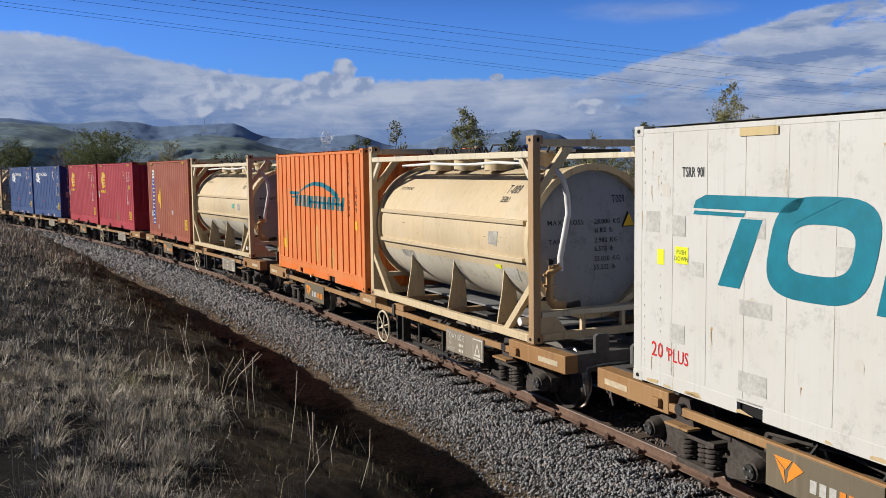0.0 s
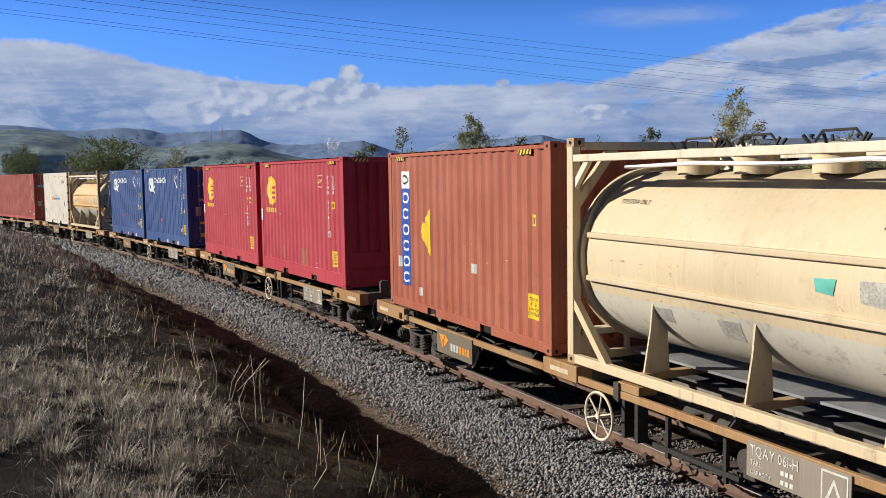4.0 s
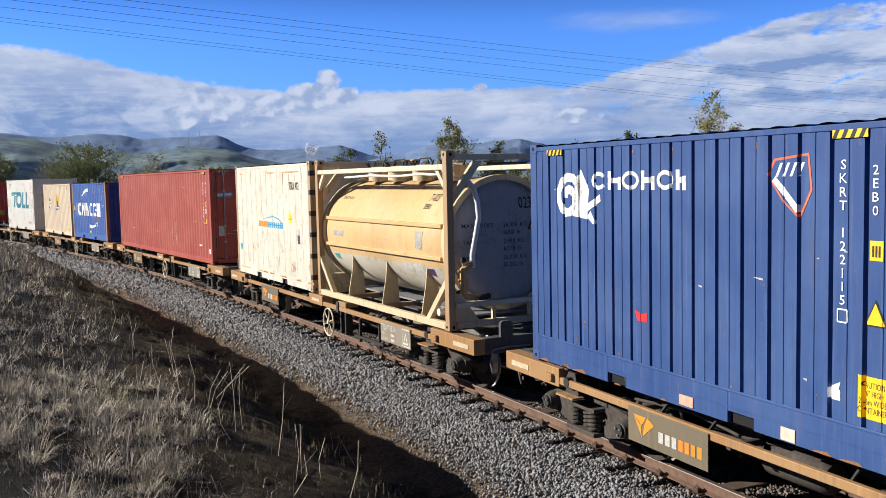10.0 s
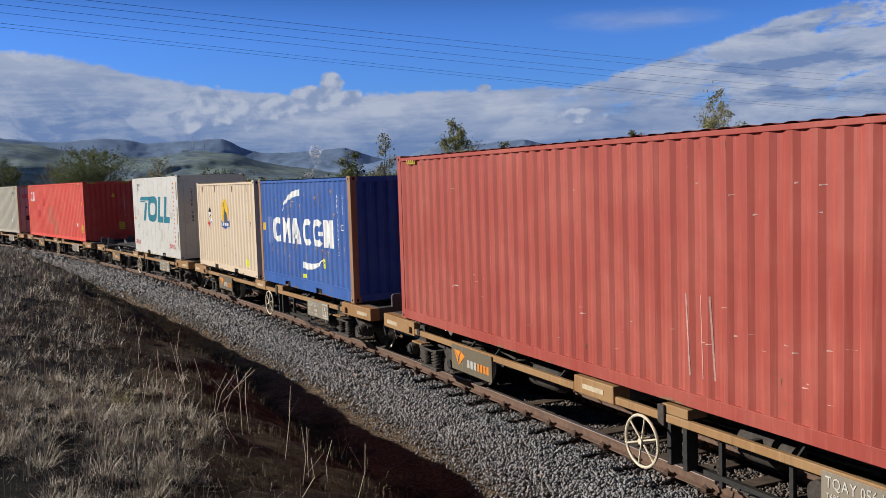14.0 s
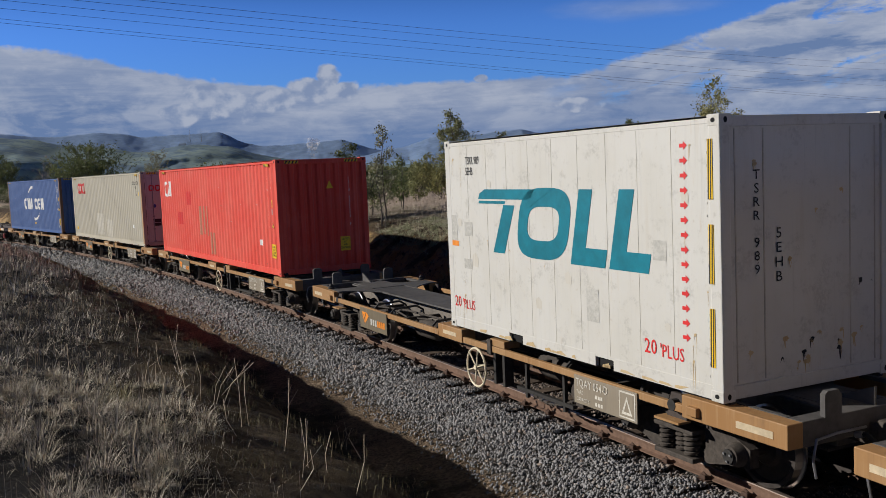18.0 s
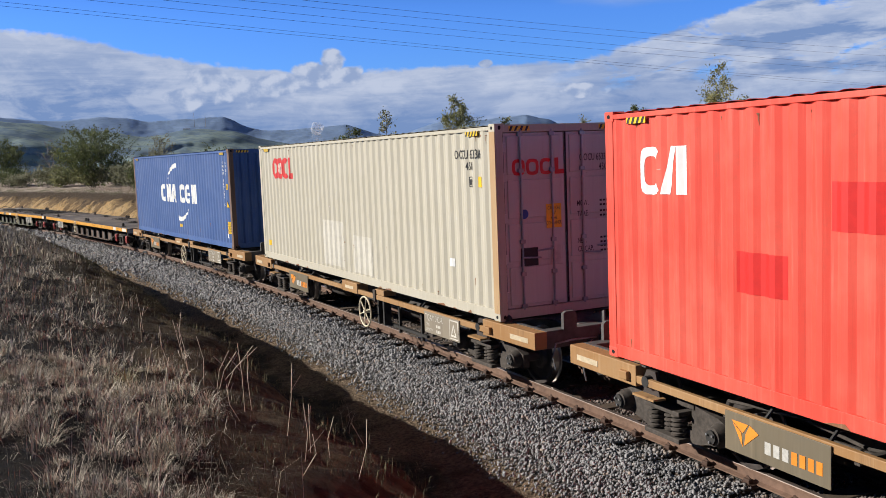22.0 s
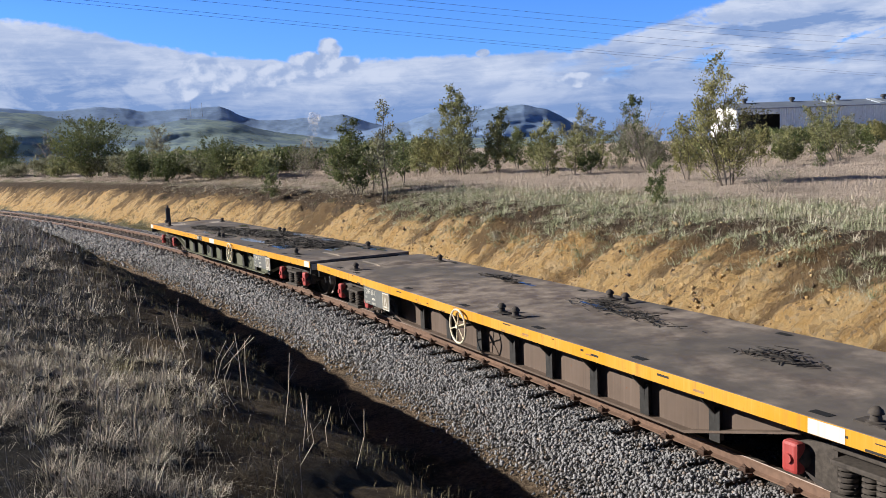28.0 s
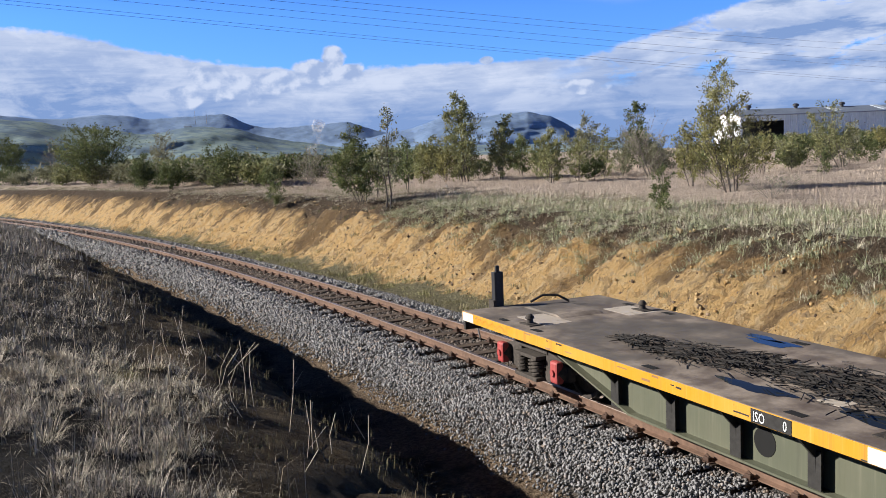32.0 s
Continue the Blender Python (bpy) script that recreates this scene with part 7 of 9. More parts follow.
scuff = plain("bare scratch", (0.52, 0.30, 0.25), 0.6, vary=0.3, scale=30)
for i in range(40):
    x, z = rng.choice((rng.gauss(1.9, 0.9), rng.gauss(3.5, 0.6), rng.uniform(-4, 2))), rng.choice((0.75, 0.9, 0.5, 2.2, 2.3)) + rng.gauss(0, 0.1)
    l, t = rng.uniform(0.02, 0.1), rng.uniform(0.006, 0.02)
    mark("scratch", [[(x, z), (x + l, z + 0.01), (x + l, z + t), (x, z + t)]], scuff, c, S, "", 0.0028)
for x in (1.75, 1.95, 2.1):
    mark("scratch", [rect(x, x + 0.02, 0.35, 1.2, -0.05)], scuff, c, S, "", 0.0028)
D = ("end", "flat", -1, 1, L40 / 2 - 0.026)
mark("maker_plate", [rect(-1.0, -0.52, 2.03, 2.15)], SKY_INK, c, D, "light blue maker plate")
mark("plate_blocks", blocks(-0.97, -0.55, 2.07, 2.12, 6, 0.3), WHITE_INK, c, D, "", 0.006)
write("owner_code", "GAOU 606848", 0.11, 0.30, 2.25, WHITE_INK, c, D, wide=0.62)
write("size_code", "45G1", 0.11, 0.64, 2.10, WHITE_INK, c, D, wide=0.62)
for z, w in ((1.78, "MAX.GROSS"), (1.54, "TARE"), (1.32, "NET"), (1.14, "CU.CAP.")):
    write("weight_words", w, 0.08, 0.24, z, WHITE_INK, c, D, wide=0.66)
    mark("weight_bars", blocks(0.68, 0.98, z + 0.05, z + 0.09, 5, 0.3) + blocks(0.68, 0.98, z - 0.04, z, 5, 0.3), WHITE_INK, c, D)
mark("grey_sticker", [rect(-0.98, -0.78, 0.85, 1.15)], GREY_STICKER, c, D)
mark("blue_disc", disc(-0.30, 1.62, 0.07), SKY_INK, c, D)
mark("door_triangle", [[(-0.40, 0.95), (-0.16, 0.95), (-0.28, 1.14)]], YELLOW, c, D)
end_caution(c, D, 0.70, 0.85)
CARGO.append((c, 6, 0))

# blue container with white arcs, and the cream one behind it
c, S, E = container("mid blue ribbed container with white arcs and block logo, rust streaked", L20, 2.58, MID_BLUE, "std", "ribs", frame=MID_BLUE, high=False, posts=paint("orange rust post", (0.30, 0.16, 0.08), fade=(0.40, 0.25, 0.14), dirt=(0.10, 0.05, 0.03), wear=0.4, rust=0.3), sill=0.25)


def arcs_logo(c, S, x, s, lo, hi, a1, a2, gap=0.157):
    """White blocks and open rings between two white arcs: x is the middle, s the size, gap how far the halves stand apart."""
    h = hi - lo
    z = (lo + hi) / 2

    def apart(polys):
        """Draws the two halves a little apart."""
        return [[((x + s * ((1 - gap / 1.96) * (a - x) / s - gap), b) if a < x + 0.03 * s else (x + s * ((1 - gap / 1.96) * (a - x) / s + gap), b)) for a, b in f] for f in polys]

    mark("logo_ring", apart(hoop(x - 1.66 * s, z, 0.30 * s, h / 2, 0.14 * s, 40, 320, 22, 3.0)), WHITE_INK, c, S, "open white ring of the logo")
    mark("logo_block", apart([[(x - 1.28 * s, lo), (x - 1.08 * s, lo), (x - 0.98 * s, lo + h * 0.55), (x - 0.88 * s, lo), (x - 0.72 * s, lo), (x - 0.72 * s, hi), (x - 0.92 * s, hi), (x - 1.0 * s, lo + h * 0.75), (x - 1.08 * s, hi), (x - 1.28 * s, hi)]]), WHITE_INK, c, S)
    mark("logo_block", apart([[(x - 0.65 * s, lo), (x - 0.45 * s, lo), (x - 0.33 * s, hi), (x - 0.47 * s, hi)], [(x - 0.22 * s, lo), (x - 0.02 * s, lo), (x - 0.22 * s, hi), (x - 0.36 * s, hi)], rect(x - 0.5 * s, x - 0.15 * s, lo + h * 0.2, lo + h * 0.36)]), WHITE_INK, c, S)
    for k in (0.38, 1.02):
        mark("logo_ring", apart(hoop(x + k * s, z, 0.30 * s, h / 2, 0.14 * s, 40, 320, 22, 3.0) + ([rect(x + k * s, x + (k + 0.28) * s, z - 0.1 * h, z + 0.06 * h)] if k > 0.5 else [])), WHITE_INK, c, S)
    mark("logo_block", apart([[(x + 1.42 * s, lo), (x + 1.60 * s, lo), (x + 1.68 * s, lo + h * 0.55), (x + 1.76 * s, lo), (x + 1.96 * s, lo), (x + 1.96 * s, hi), (x + 1.76 * s, hi), (x + 1.69 * s, lo + h * 0.78), (x + 1.60 * s, hi), (x + 1.42 * s, hi)]]), WHITE_INK, c, S)
    mark("logo_arc", band(a1, [0.02, 0.06, 0.10, 0.13, 0.15, 0.15]), WHITE_INK, c, S, "white painted arc")
    mark("logo_arc", band(a2, [0.15, 0.15, 0.13, 0.10, 0.06, 0.02]), WHITE_INK, c, S, "white painted arc")


arcs_logo(c, S, 0.0, 1.0, 1.06, 1.66, [(-1.29, 1.82), (-1.15, 1.97), (-0.9, 2.10), (-0.6, 2.19), (-0.3, 2.24), (-0.05, 2.25)], [(0.06, 0.60), (0.3, 0.58), (0.6, 0.59), (0.9, 0.63), (1.1, 0.69), (1.28, 0.78)], 0.03)
column("owner_code", "ECMU 195043 2", 2.19, 0.91, 2.22, WHITE_INK, c, S)
column("size_code", "22G1", 2.48, 1.77, 2.22, WHITE_INK, c, S)
mark("white_frame", hoop(2.45, 1.52, 0.07, 0.06, 0.012, 0, 360, 16, 9.0), WHITE_INK, c, S)
mark("lime_sticker", [rect(1.28, 1.46, 0.60, 0.81)], LIME, c, S)
mark("sticker_bars", [rect(1.33, 1.43, 0.70, 0.74), rect(1.33, 1.43, 0.63, 0.66)], BLACK_INK, c, S, "", 0.006)
mark("lime_sticker", [rect(0.05, 0.21, 0.30, 0.39)], LIME, c, S)
mark("orange_sticker", [rect(-2.76, -2.58, 1.31, 1.50)], YELLOW, c, S)
mark("pale_square", [rect(-2.42, -2.10, 1.01, 1.66)], plain("faded blue square", (0.10, 0.17, 0.42), 0.6, vary=0.1), c, S)
streaks = paint("rust run on blue", (0.34, 0.22, 0.13), dirt=(0.2, 0.09, 0.03), wear=0.6, rust=0.7)
for i in range(46):
    x, z = rng.uniform(-2.7, 2.7), rng.choice((1.12, 1.0, 0.85, 0.5, 1.9, 2.2)) + rng.gauss(0, 0.08)
    mark("rust_spot", rust_spot("", x, z, rng.uniform(0.012, 0.05), rng.uniform(0.1, 0.5), i + 700), streaks, c, S, "", 0.003)
column("owner_code", "ECMU 195043 2", 0.65, 0.9, 2.2, WHITE_INK, c, E, 0.7)
CARGO.append((c, 7, SLOT))

c, S, E = container("cream ribbed container with a yellow oval logo and hazard diamonds", L20, 2.58, CREAM, "std", "ribs", high=False)
mark("yellow_oval", disc(0.05, 1.72, 0.36, 0.36, 28), YELLOW, c, S, "yellow painted oval")
mark("dark_figure", [[(-0.14, 1.40), (0.36, 1.40), (0.30, 1.62), (0.10, 1.72), (0.02, 2.0), (-0.06, 1.98), (-0.10, 1.75)]], plain("slate ink", (0.05, 0.07, 0.10)), c, S, "", 0.006)
mark("blue_banner", [[(-0.40, 1.30), (0.02, 1.22), (0.44, 1.30), (0.44, 1.46), (0.02, 1.38), (-0.40, 1.46)]], BLUE_INK, c, S, "blue banner", 0.008)
mark("banner_blocks", blocks(-0.36, 0.0, 1.31, 1.40, 4, 0.3) + blocks(0.08, 0.42, 1.31, 1.40, 4, 0.3), WHITE_INK, c, S, "", 0.011)
for cx, cz, m1, m2 in ((-1.62, 1.68, BLACK_INK, WHITE_INK), (-1.46, 1.42, WHITE_INK, BLACK_INK), (-1.75, 1.34, RED_INK, RED_INK)):
    mark("hazard_diamond", [[(cx - 0.15, cz), (cx, cz - 0.15), (cx + 0.15, cz), (cx, cz + 0.15)]], m1, c, S, "hazard diamond", 0.004 if m1 is not RED_INK else 0.007)
    mark("diamond_half", [[(cx - 0.11, cz + 0.0), (cx, cz - 0.12), (cx + 0.11, cz + 0.0)]], m2, c, S, "", 0.006)
column("owner_code", "FXLU 180848 0", 2.22, 0.93, 2.18, BLACK_INK, c, S)
column("size_code", "22G1", 2.50, 1.73, 2.19, BLACK_INK, c, S)
mark("orange_sticker", [rect(2.46, 2.58, 1.53, 1.70)], YELLOW, c, S)
mark("black_frame", hoop(2.50, 1.42, 0.06, 0.06, 0.012, 0, 360, 16, 9.0), BLACK_INK, c, S)
write("frame_digits", "70", 0.07, 2.50, 1.25, BLACK_INK, c, S, "CENTER")
mark("lime_sticker", [rect(1.97, 2.14, 0.26, 0.45)], LIME, c, S)
mark("white_sticker", [rect(2.72, 2.82, 0.55, 0.68)], WHITE_INK, c, S)
for x in (-2.3, -0.9, 0.9, 2.28):
    part("lash_ring", boxed(x - 0.012, x + 0.012, -HALF - 0.004, -HALF + 0.03, 2.28, 2.46, bevel=0.004), CREAM, c)
CARGO.append((c, 7, -SLOT))

# scarlet long container
c, S, E = container("scarlet ribbed long container with newer red patches and a white logo", L40, 2.88, SCARLET, "std", "ribs", pockets=False)
mark("logo_ring", hoop(-5.18, 2.20, 0.20, 0.26, 0.10, 45, 315, 20, 3.0), WHITE_INK, c, S, "open white ring of the logo")
mark("logo_block", [[(-5.0, 1.95), (-4.86, 1.95), (-4.72, 2.46), (-4.84, 2.46)], rect(-4.72, -4.58, 1.95, 2.46)], WHITE_INK, c, S)
column("owner_code", "CAIU 880208 8", 5.30, 1.16, 2.49, WHITE_INK, c, S)
column("size_code", "45G1", 5.58, 2.04, 2.49, WHITE_INK, c, S)
stickers(c, S, 5.52)
mark("small_sticker", [rect(5.50, 5.63, 1.52, 1.67)], GREY_STICKER, c, S)
mark("white_sticker", [rect(4.56, 4.71, 0.71, 0.86)], WHITE_INK, c, S)
patches(c, S, ((-2.65, -2.09, 1.69, 2.11), (-3.82, -3.16, 1.03, 1.43)), FRESH_RED)
patches(c, S, ((-1.18, -0.85, 0.77, 1.66), (-0.72, -0.5, 0.80, 1.66), (-0.38, -0.2, 0.77, 1.66), (-0.09, 0.12, 0.23, 0.88), (0.2, 0.41, 0.23, 0.88)), FADED_RED)
mark("plate_outline", hoop(1.25, 1.62, 0.22, 0.08, 0.012, 0, 360, 16, 9.0), FADED_RED, c, S)
mark("end_triangle", [[(0.10, 2.12), (0.28, 2.12), (0.19, 2.32)]], YELLOW, c, E)
column("owner_code", "CAIU 880208 8", 0.72, 1.15, 2.40, WHITE_INK, c, E, 0.7)
end_caution(c, E, 0.42, 0.52)
CARGO.append((c, 9, 0))

# grey cream long container with doors
c, S, E = container("grey cream ribbed long container with red logo rings and rusty posts", L40, 2.88, OLIVE_CREAM, "std", "doors", frame=OLIVE_CREAM, pockets=False, door=GREY_DOOR)
for k, x in enumerate((-4.74, -4.34, -3.95)):
    mark("logo_ring", hoop(x, 2.30, 0.22, 0.25, 0.12, 45 if k == 2 else 0, 315 if k == 2 else 360, 24, 3.0), RED_INK, c, S, "red logo ring")
mark("logo_bar", [rect(-3.70, -3.55, 2.05, 2.55), rect(-3.70, -3.36, 2.05, 2.18)], RED_INK, c, S)
mark("logo_flower", [o for k in range(5) for o in disc(-4.34 + 0.085 * math.cos(1.257 * k), 2.30 + 0.085 * math.sin(1.257 * k), 0.055, None, 10)], plain("pink ink", (0.75, 0.5, 0.42)), c, S, "", 0.006)
write("owner_code", "OOCU 653316", 0.145, 4.78, 2.39, BLACK_INK, c, S, wide=0.66)
write("size_code", "45G1", 0.125, 5.12, 2.22, BLACK_INK, c, S, wide=0.66)
mark("black_frame", hoop(5.24, 2.04, 0.06, 0.08, 0.012, 0, 360, 16, 9.0) + blocks(5.20, 5.28, 1.99, 2.08, 2, 0.3), BLACK_INK, c, S)
mark("yellow_sticker", [rect(5.46, 5.58, 1.96, 2.12)], YELLOW, c, S)
mark("white_sticker", [rect(4.48, 4.62, 0.69, 0.82)], WHITE_INK, c, S)
patches(c, S, ((-1.53, -0.24, 0.23, 1.18), (0.30, 1.23, 0.20, 0.94)), FADED_WHITE)
mark("yellow_scrap", [rect(-5.6, -5.45, 0.35, 0.48)], YELLOW, c, S)
D = ("end", "flat", -1, 1, L40 / 2 - 0.026)
for k, y in enumerate((-0.82, -0.58, -0.34)):
    mark("logo_ring", hoop(y, 2.24, 0.11, 0.12, 0.05, 45 if k == 2 else 0, 315 if k == 2 else 360, 20, 3.0), RED_INK, c, D)
mark("logo_bar", [rect(-0.19, -0.12, 2.12, 2.36), rect(-0.19, -0.02, 2.12, 2.19)], RED_INK, c, D)
write("owner_code", "OOCU 653316", 0.11, 0.26, 2.30, BLACK_INK, c, D, wide=0.62)
write("size_code", "45G1", 0.11, 0.62, 2.15, BLACK_INK, c, D, wide=0.62)
for z, w in ((1.62, "MGW."), (1.46, "TARE."), (1.05, "NET."), (0.92, "CU.CAP.")):
    write("weight_words", w, 0.085, 0.20, z, BLACK_INK, c, D, wide=0.66)
    mark("weight_bars", blocks(0.62, 0.92, z + 0.05, z + 0.08, 5, 0.3) + blocks(0.62, 0.92, z - 0.02, z + 0.01, 5, 0.3), BLACK_INK, c, D)
end_caution(c, D, -0.36, 1.32)
mark("blue_disc", disc(-0.74, 1.55, 0.07), BLUE_INK, c, D)
mark("dark_plate", [rect(-0.82, -0.52, 0.78, 1.05)], BLACK_INK, c, D)
mark("grey_plate", [rect(-0.30, -0.12, 0.80, 1.06)], GREY_STICKER, c, D)
post = boxed(L40 / 2 - 0.165, L40 / 2 - 0.004, -HALF - 0.002, -HALF + 0.13, 0.11, 2.77, bevel=0.004)
part("rusty_post_face", post, RUST_POST, c, "rust streaked post")
CARGO.append((c, 10, 0))

# slate blue long container
c, S, E = container("slate blue ribbed long container with white arcs and block logo", L40, 2.88, SLATE_BLUE, "std", "ribs", pockets=False, posts=paint("rust brown post", (0.16, 0.095, 0.065), fade=(0.24, 0.17, 0.13), dirt=(0.06, 0.04, 0.03), wear=0.4, rust=0.2))
arcs_logo(c, S, 0.25, 1.12, 1.22, 1.84, [(-1.0, 2.02), (-0.85, 2.16), (-0.65, 2.28), (-0.4, 2.38), (-0.1, 2.46), (0.2, 2.48)], [(0.13, 0.70), (0.5, 0.66), (0.8, 0.70), (1.1, 0.80), (1.3, 0.90), (1.49, 1.02)])
column("owner_code", "CMAU 569387 5", 5.40, 1.22, 2.55, WHITE_INK, c, S)
column("size_code", "45G1", 5.66, 2.11, 2.55, WHITE_INK, c, S)
stickers(c, S, 5.60)
mark("white_sticker", [rect(5.46, 5.62, 0.30, 0.43)], WHITE_INK, c, S)
mark("yellow_scrap", [rect(0.50, 0.62, 0.40, 0.51), rect(0.32, 0.42, 0.40, 0.50)], YELLOW, c, S)
mark("pale_streak", [rect(-0.95, -0.78, 1.85, 2.58)], plain("faded blue square", (0.10, 0.17, 0.42)), c, S, "", 0.003)
mark("end_triangle", [[(0.02, 2.12), (0.2, 2.12), (0.11, 2.32)]], YELLOW, c, E)
column("owner_code", "CMAU 569387 5", 0.72, 1.2, 2.5, WHITE_INK, c, E, 0.7)
end_caution(c, E, 0.12, 0.62)
CARGO.append((c, 11, 0))
# ---- tank containers ----
TANK_TOP = paint("tan tank paint", (0.56, 0.44, 0.27), fade=(0.58, 0.49, 0.34), dirt=(0.36, 0.26, 0.13), wear=0.22, rust=0.07, runs=0.50, grime=0.25)
TANK_TAN = paint("orange tan tank paint", (0.58, 0.37, 0.16), fade=(0.62, 0.46, 0.26), dirt=(0.30, 0.18, 0.07), wear=0.22, rust=0.10, runs=0.60, grime=0.35)
TANK_LOW = paint("weathered tank skin", (0.57, 0.52, 0.41), fade=(0.50, 0.47, 0.39), dirt=(0.30, 0.26, 0.20), wear=0.2, rust=0.03, runs=0.15, grime=0.60)
TANK_END = paint("pale grey tank end", (0.31, 0.33, 0.36), fade=(0.26, 0.275, 0.30), dirt=(0.12, 0.11, 0.10), wear=0.22, rust=0.02, runs=0.10, grime=0.50)
FRAME_PAINT = paint("cream frame paint", (0.62, 0.50, 0.31), fade=(0.56, 0.44, 0.27), dirt=(0.22, 0.13, 0.06), wear=0.5, rust=0.22, runs=0.60, grime=0.30)
WHITE_FRAME = paint("white frame paint", (0.66, 0.59, 0.44), fade=(0.60, 0.52, 0.36), dirt=(0.30, 0.20, 0.1), wear=0.4, rust=0.08, runs=0.50, grime=0.30)
BROWN_POST = paint("brown stained frame", (0.40, 0.25, 0.12), dirt=(0.1, 0.06, 0.03), wear=0.4, rust=0.3)
HOSE = plain("white hose", (0.74, 0.73, 0.70), 0.5, vary=0.1)
SCUFF = plain("dark scuff", (0.20, 0.15, 0.09), 0.8, vary=0.4, scale=40)
GLUE = plain("grey glue marks", (0.34, 0.32, 0.27), 0.7, vary=0.4, scale=40)
BRASS = paint("painted valve", (0.55, 0.33, 0.13), dirt=(0.12, 0.07, 0.03), wear=0.5, rust=0.3)


def tank(short, end_code, wagon, at, scrap, brown=(), skin=None):
    t = thing("tank_container", "stained cream tank in an open steel frame with white hose", "tank container", "tank containers on the train")
    h, H, r, cz = L20 / 2, 2.88, 1.09, 1.36
    R = 1.11
    # shell: upper skin tan, lower skin paler, each a part of the same round
    for nm, a0, a1, mat in (("upper_shell", -22, 202, skin or TANK_TOP), ("lower_shell", -158, -22, TANK_LOW)):
        bm = bmesh.new()
        xs = (-2.78, -2.70, -1.4, -1.39, 0.0, 0.01, 1.4, 1.41, 2.50, 2.58)
        rr = (r - 0.03, r, r, r + 0.003, r + 0.003, r, r, r + 0.003, r, r - 0.03)
        n = 34
        rows = [[bm.verts.new((x, q * math.cos(radians(a0 + (a1 - a0) * k / n)), cz + q * math.sin(radians(a0 + (a1 - a0) * k / n)))) for k in range(n + 1)] for x, q in zip(xs, rr)]
        for a, b in zip(rows, rows[1:]):
            for k in range(n):
                bm.faces.new((a[k], b[k], b[k + 1], a[k + 1]))
        bmesh.ops.recalc_face_normals(bm, faces=bm.faces)
        part(nm, bm, mat, t, smooth=True)
    # dished ends
    for s, x0 in ((1, 2.58), (-1, -2.78)):
        bm = lathe(bmesh.new(), [(x0 + s * d, q) for d, q in ((0, r - 0.03), (0.07, r - 0.12), (0.13, r - 0.32), (0.17, 0.5), (0.185, 0.2), (0.19, 0.02))], "x", 40, (0, 0, cz))
        part("tank_end", bm, TANK_END, t, "pale grey dished tank end", True)
    # stiffening bands along the flank
    for sy in (-1, 1):
        for z, mat in ((1.66, skin or TANK_TOP), (1.12, skin or TANK_TOP)):
            y = sy * math.sqrt(r * r - (z - cz) ** 2)
            part("side_band", boxed(-2.72, 2.52, y - 0.05, y + 0.05, z - 0.035, z + 0.035, bevel=0.012), mat, t)
    # frame
    post = None
    me = casting_mesh()
    me.materials.append(BROWN_POST), me.materials.append(HOLE_SHADE)
    for sx in (-1, 1):
        for sy in (-1, 1):
            px, py = sx * (h - 0.07), sy * (HALF - 0.06)
            if sx in brown:
                part("corner_post", boxed(-0.07, 0.07, -0.06, 0.06, 0.1, H - 0.1, bevel=0.01), BROWN_POST, t, "rust brown corner post").matrix_basis = pose(px, py, 0)
            elif post is None:
                post = part("corner_post", boxed(-0.07, 0.07, -0.06, 0.06, 0.1, H - 0.1, bevel=0.01), FRAME_PAINT, t)
                post.matrix_basis = pose(px, py, 0)
            else:
                more(post, "corner_post", (px, py, 0))
            for z in (0.059, H - 0.059):
                o = new("corner_casting", me)
                o.parent = t
                o.matrix_basis = pose(sx * (h - 0.0885), sy * (HALF - 0.0805), z)
            # braces along the side, low and high
            bm = prism(bmesh.new(), [(sx * (h - 0.12), 0.86), (sx * (h - 0.12), 0.72), (sx * (h - 0.72), 0.12), (sx * (h - 0.86), 0.12)], "y", py - 0.045, py + 0.045)
            part("low_brace", bm, FRAME_PAINT, t)
            bm = prism(bmesh.new(), [(sx * (h - 0.12), 2.22), (sx * (h - 0.12), 2.34), (sx * (h - 0.36), 2.60), (sx * (h - 0.48), 2.60)], "y", py - 0.03, py + 0.03)
            part("high_brace", bm, WHITE_FRAME, t)
            # gussets of the end frame
            bm = prism(bmesh.new(), [(sy * (HALF - 0.1), 2.16), (sy * (HALF - 0.1), 1.98), (sy * 0.52, 2.72), (sy * 0.68, 2.72)], "x", sx * (h - 0.13), sx * (h - 0.05))
            part("end_strut", bm, FRAME_PAINT, t)
            bm = prism(bmesh.new(), [(sy * (HALF - 0.1), 0.12), (sy * 0.62, 0.12), (sy * (HALF - 0.1), 0.75)], "x", sx * (h - 0.10), sx * (h - 0.06))
            part("low_gusset", bm, FRAME_PAINT, t)
    for sx, x0 in ((1, 2.60), (-1, -2.80)):
        ring = lathe(bmesh.new(), [(x0, r - 0.05), (x0, r + 0.045), (x0 + sx * 0.10, r + 0.045), (x0 + sx * 0.10, r - 0.05), (x0, r - 0.05)], "x", 44, (0, 0, cz))
        part("end_ring", ring, FRAME_PAINT, t, "cream ring that holds the tank's end", True)
    for sy in (-1, 1):
        y = sy * (HALF - 0.05)
        part("top_rail", boxed(-h + 0.14, h - 0.14, y - 0.045, y + 0.045, 2.58, 2.67, bevel=0.01), WHITE_FRAME, t, "white top rail")
        part("bottom_rail", boxed(-h + 0.14, h - 0.14, y - 0.05, y + 0.05, 0.01, 0.125, bevel=0.01), FRAME_PAINT, t)
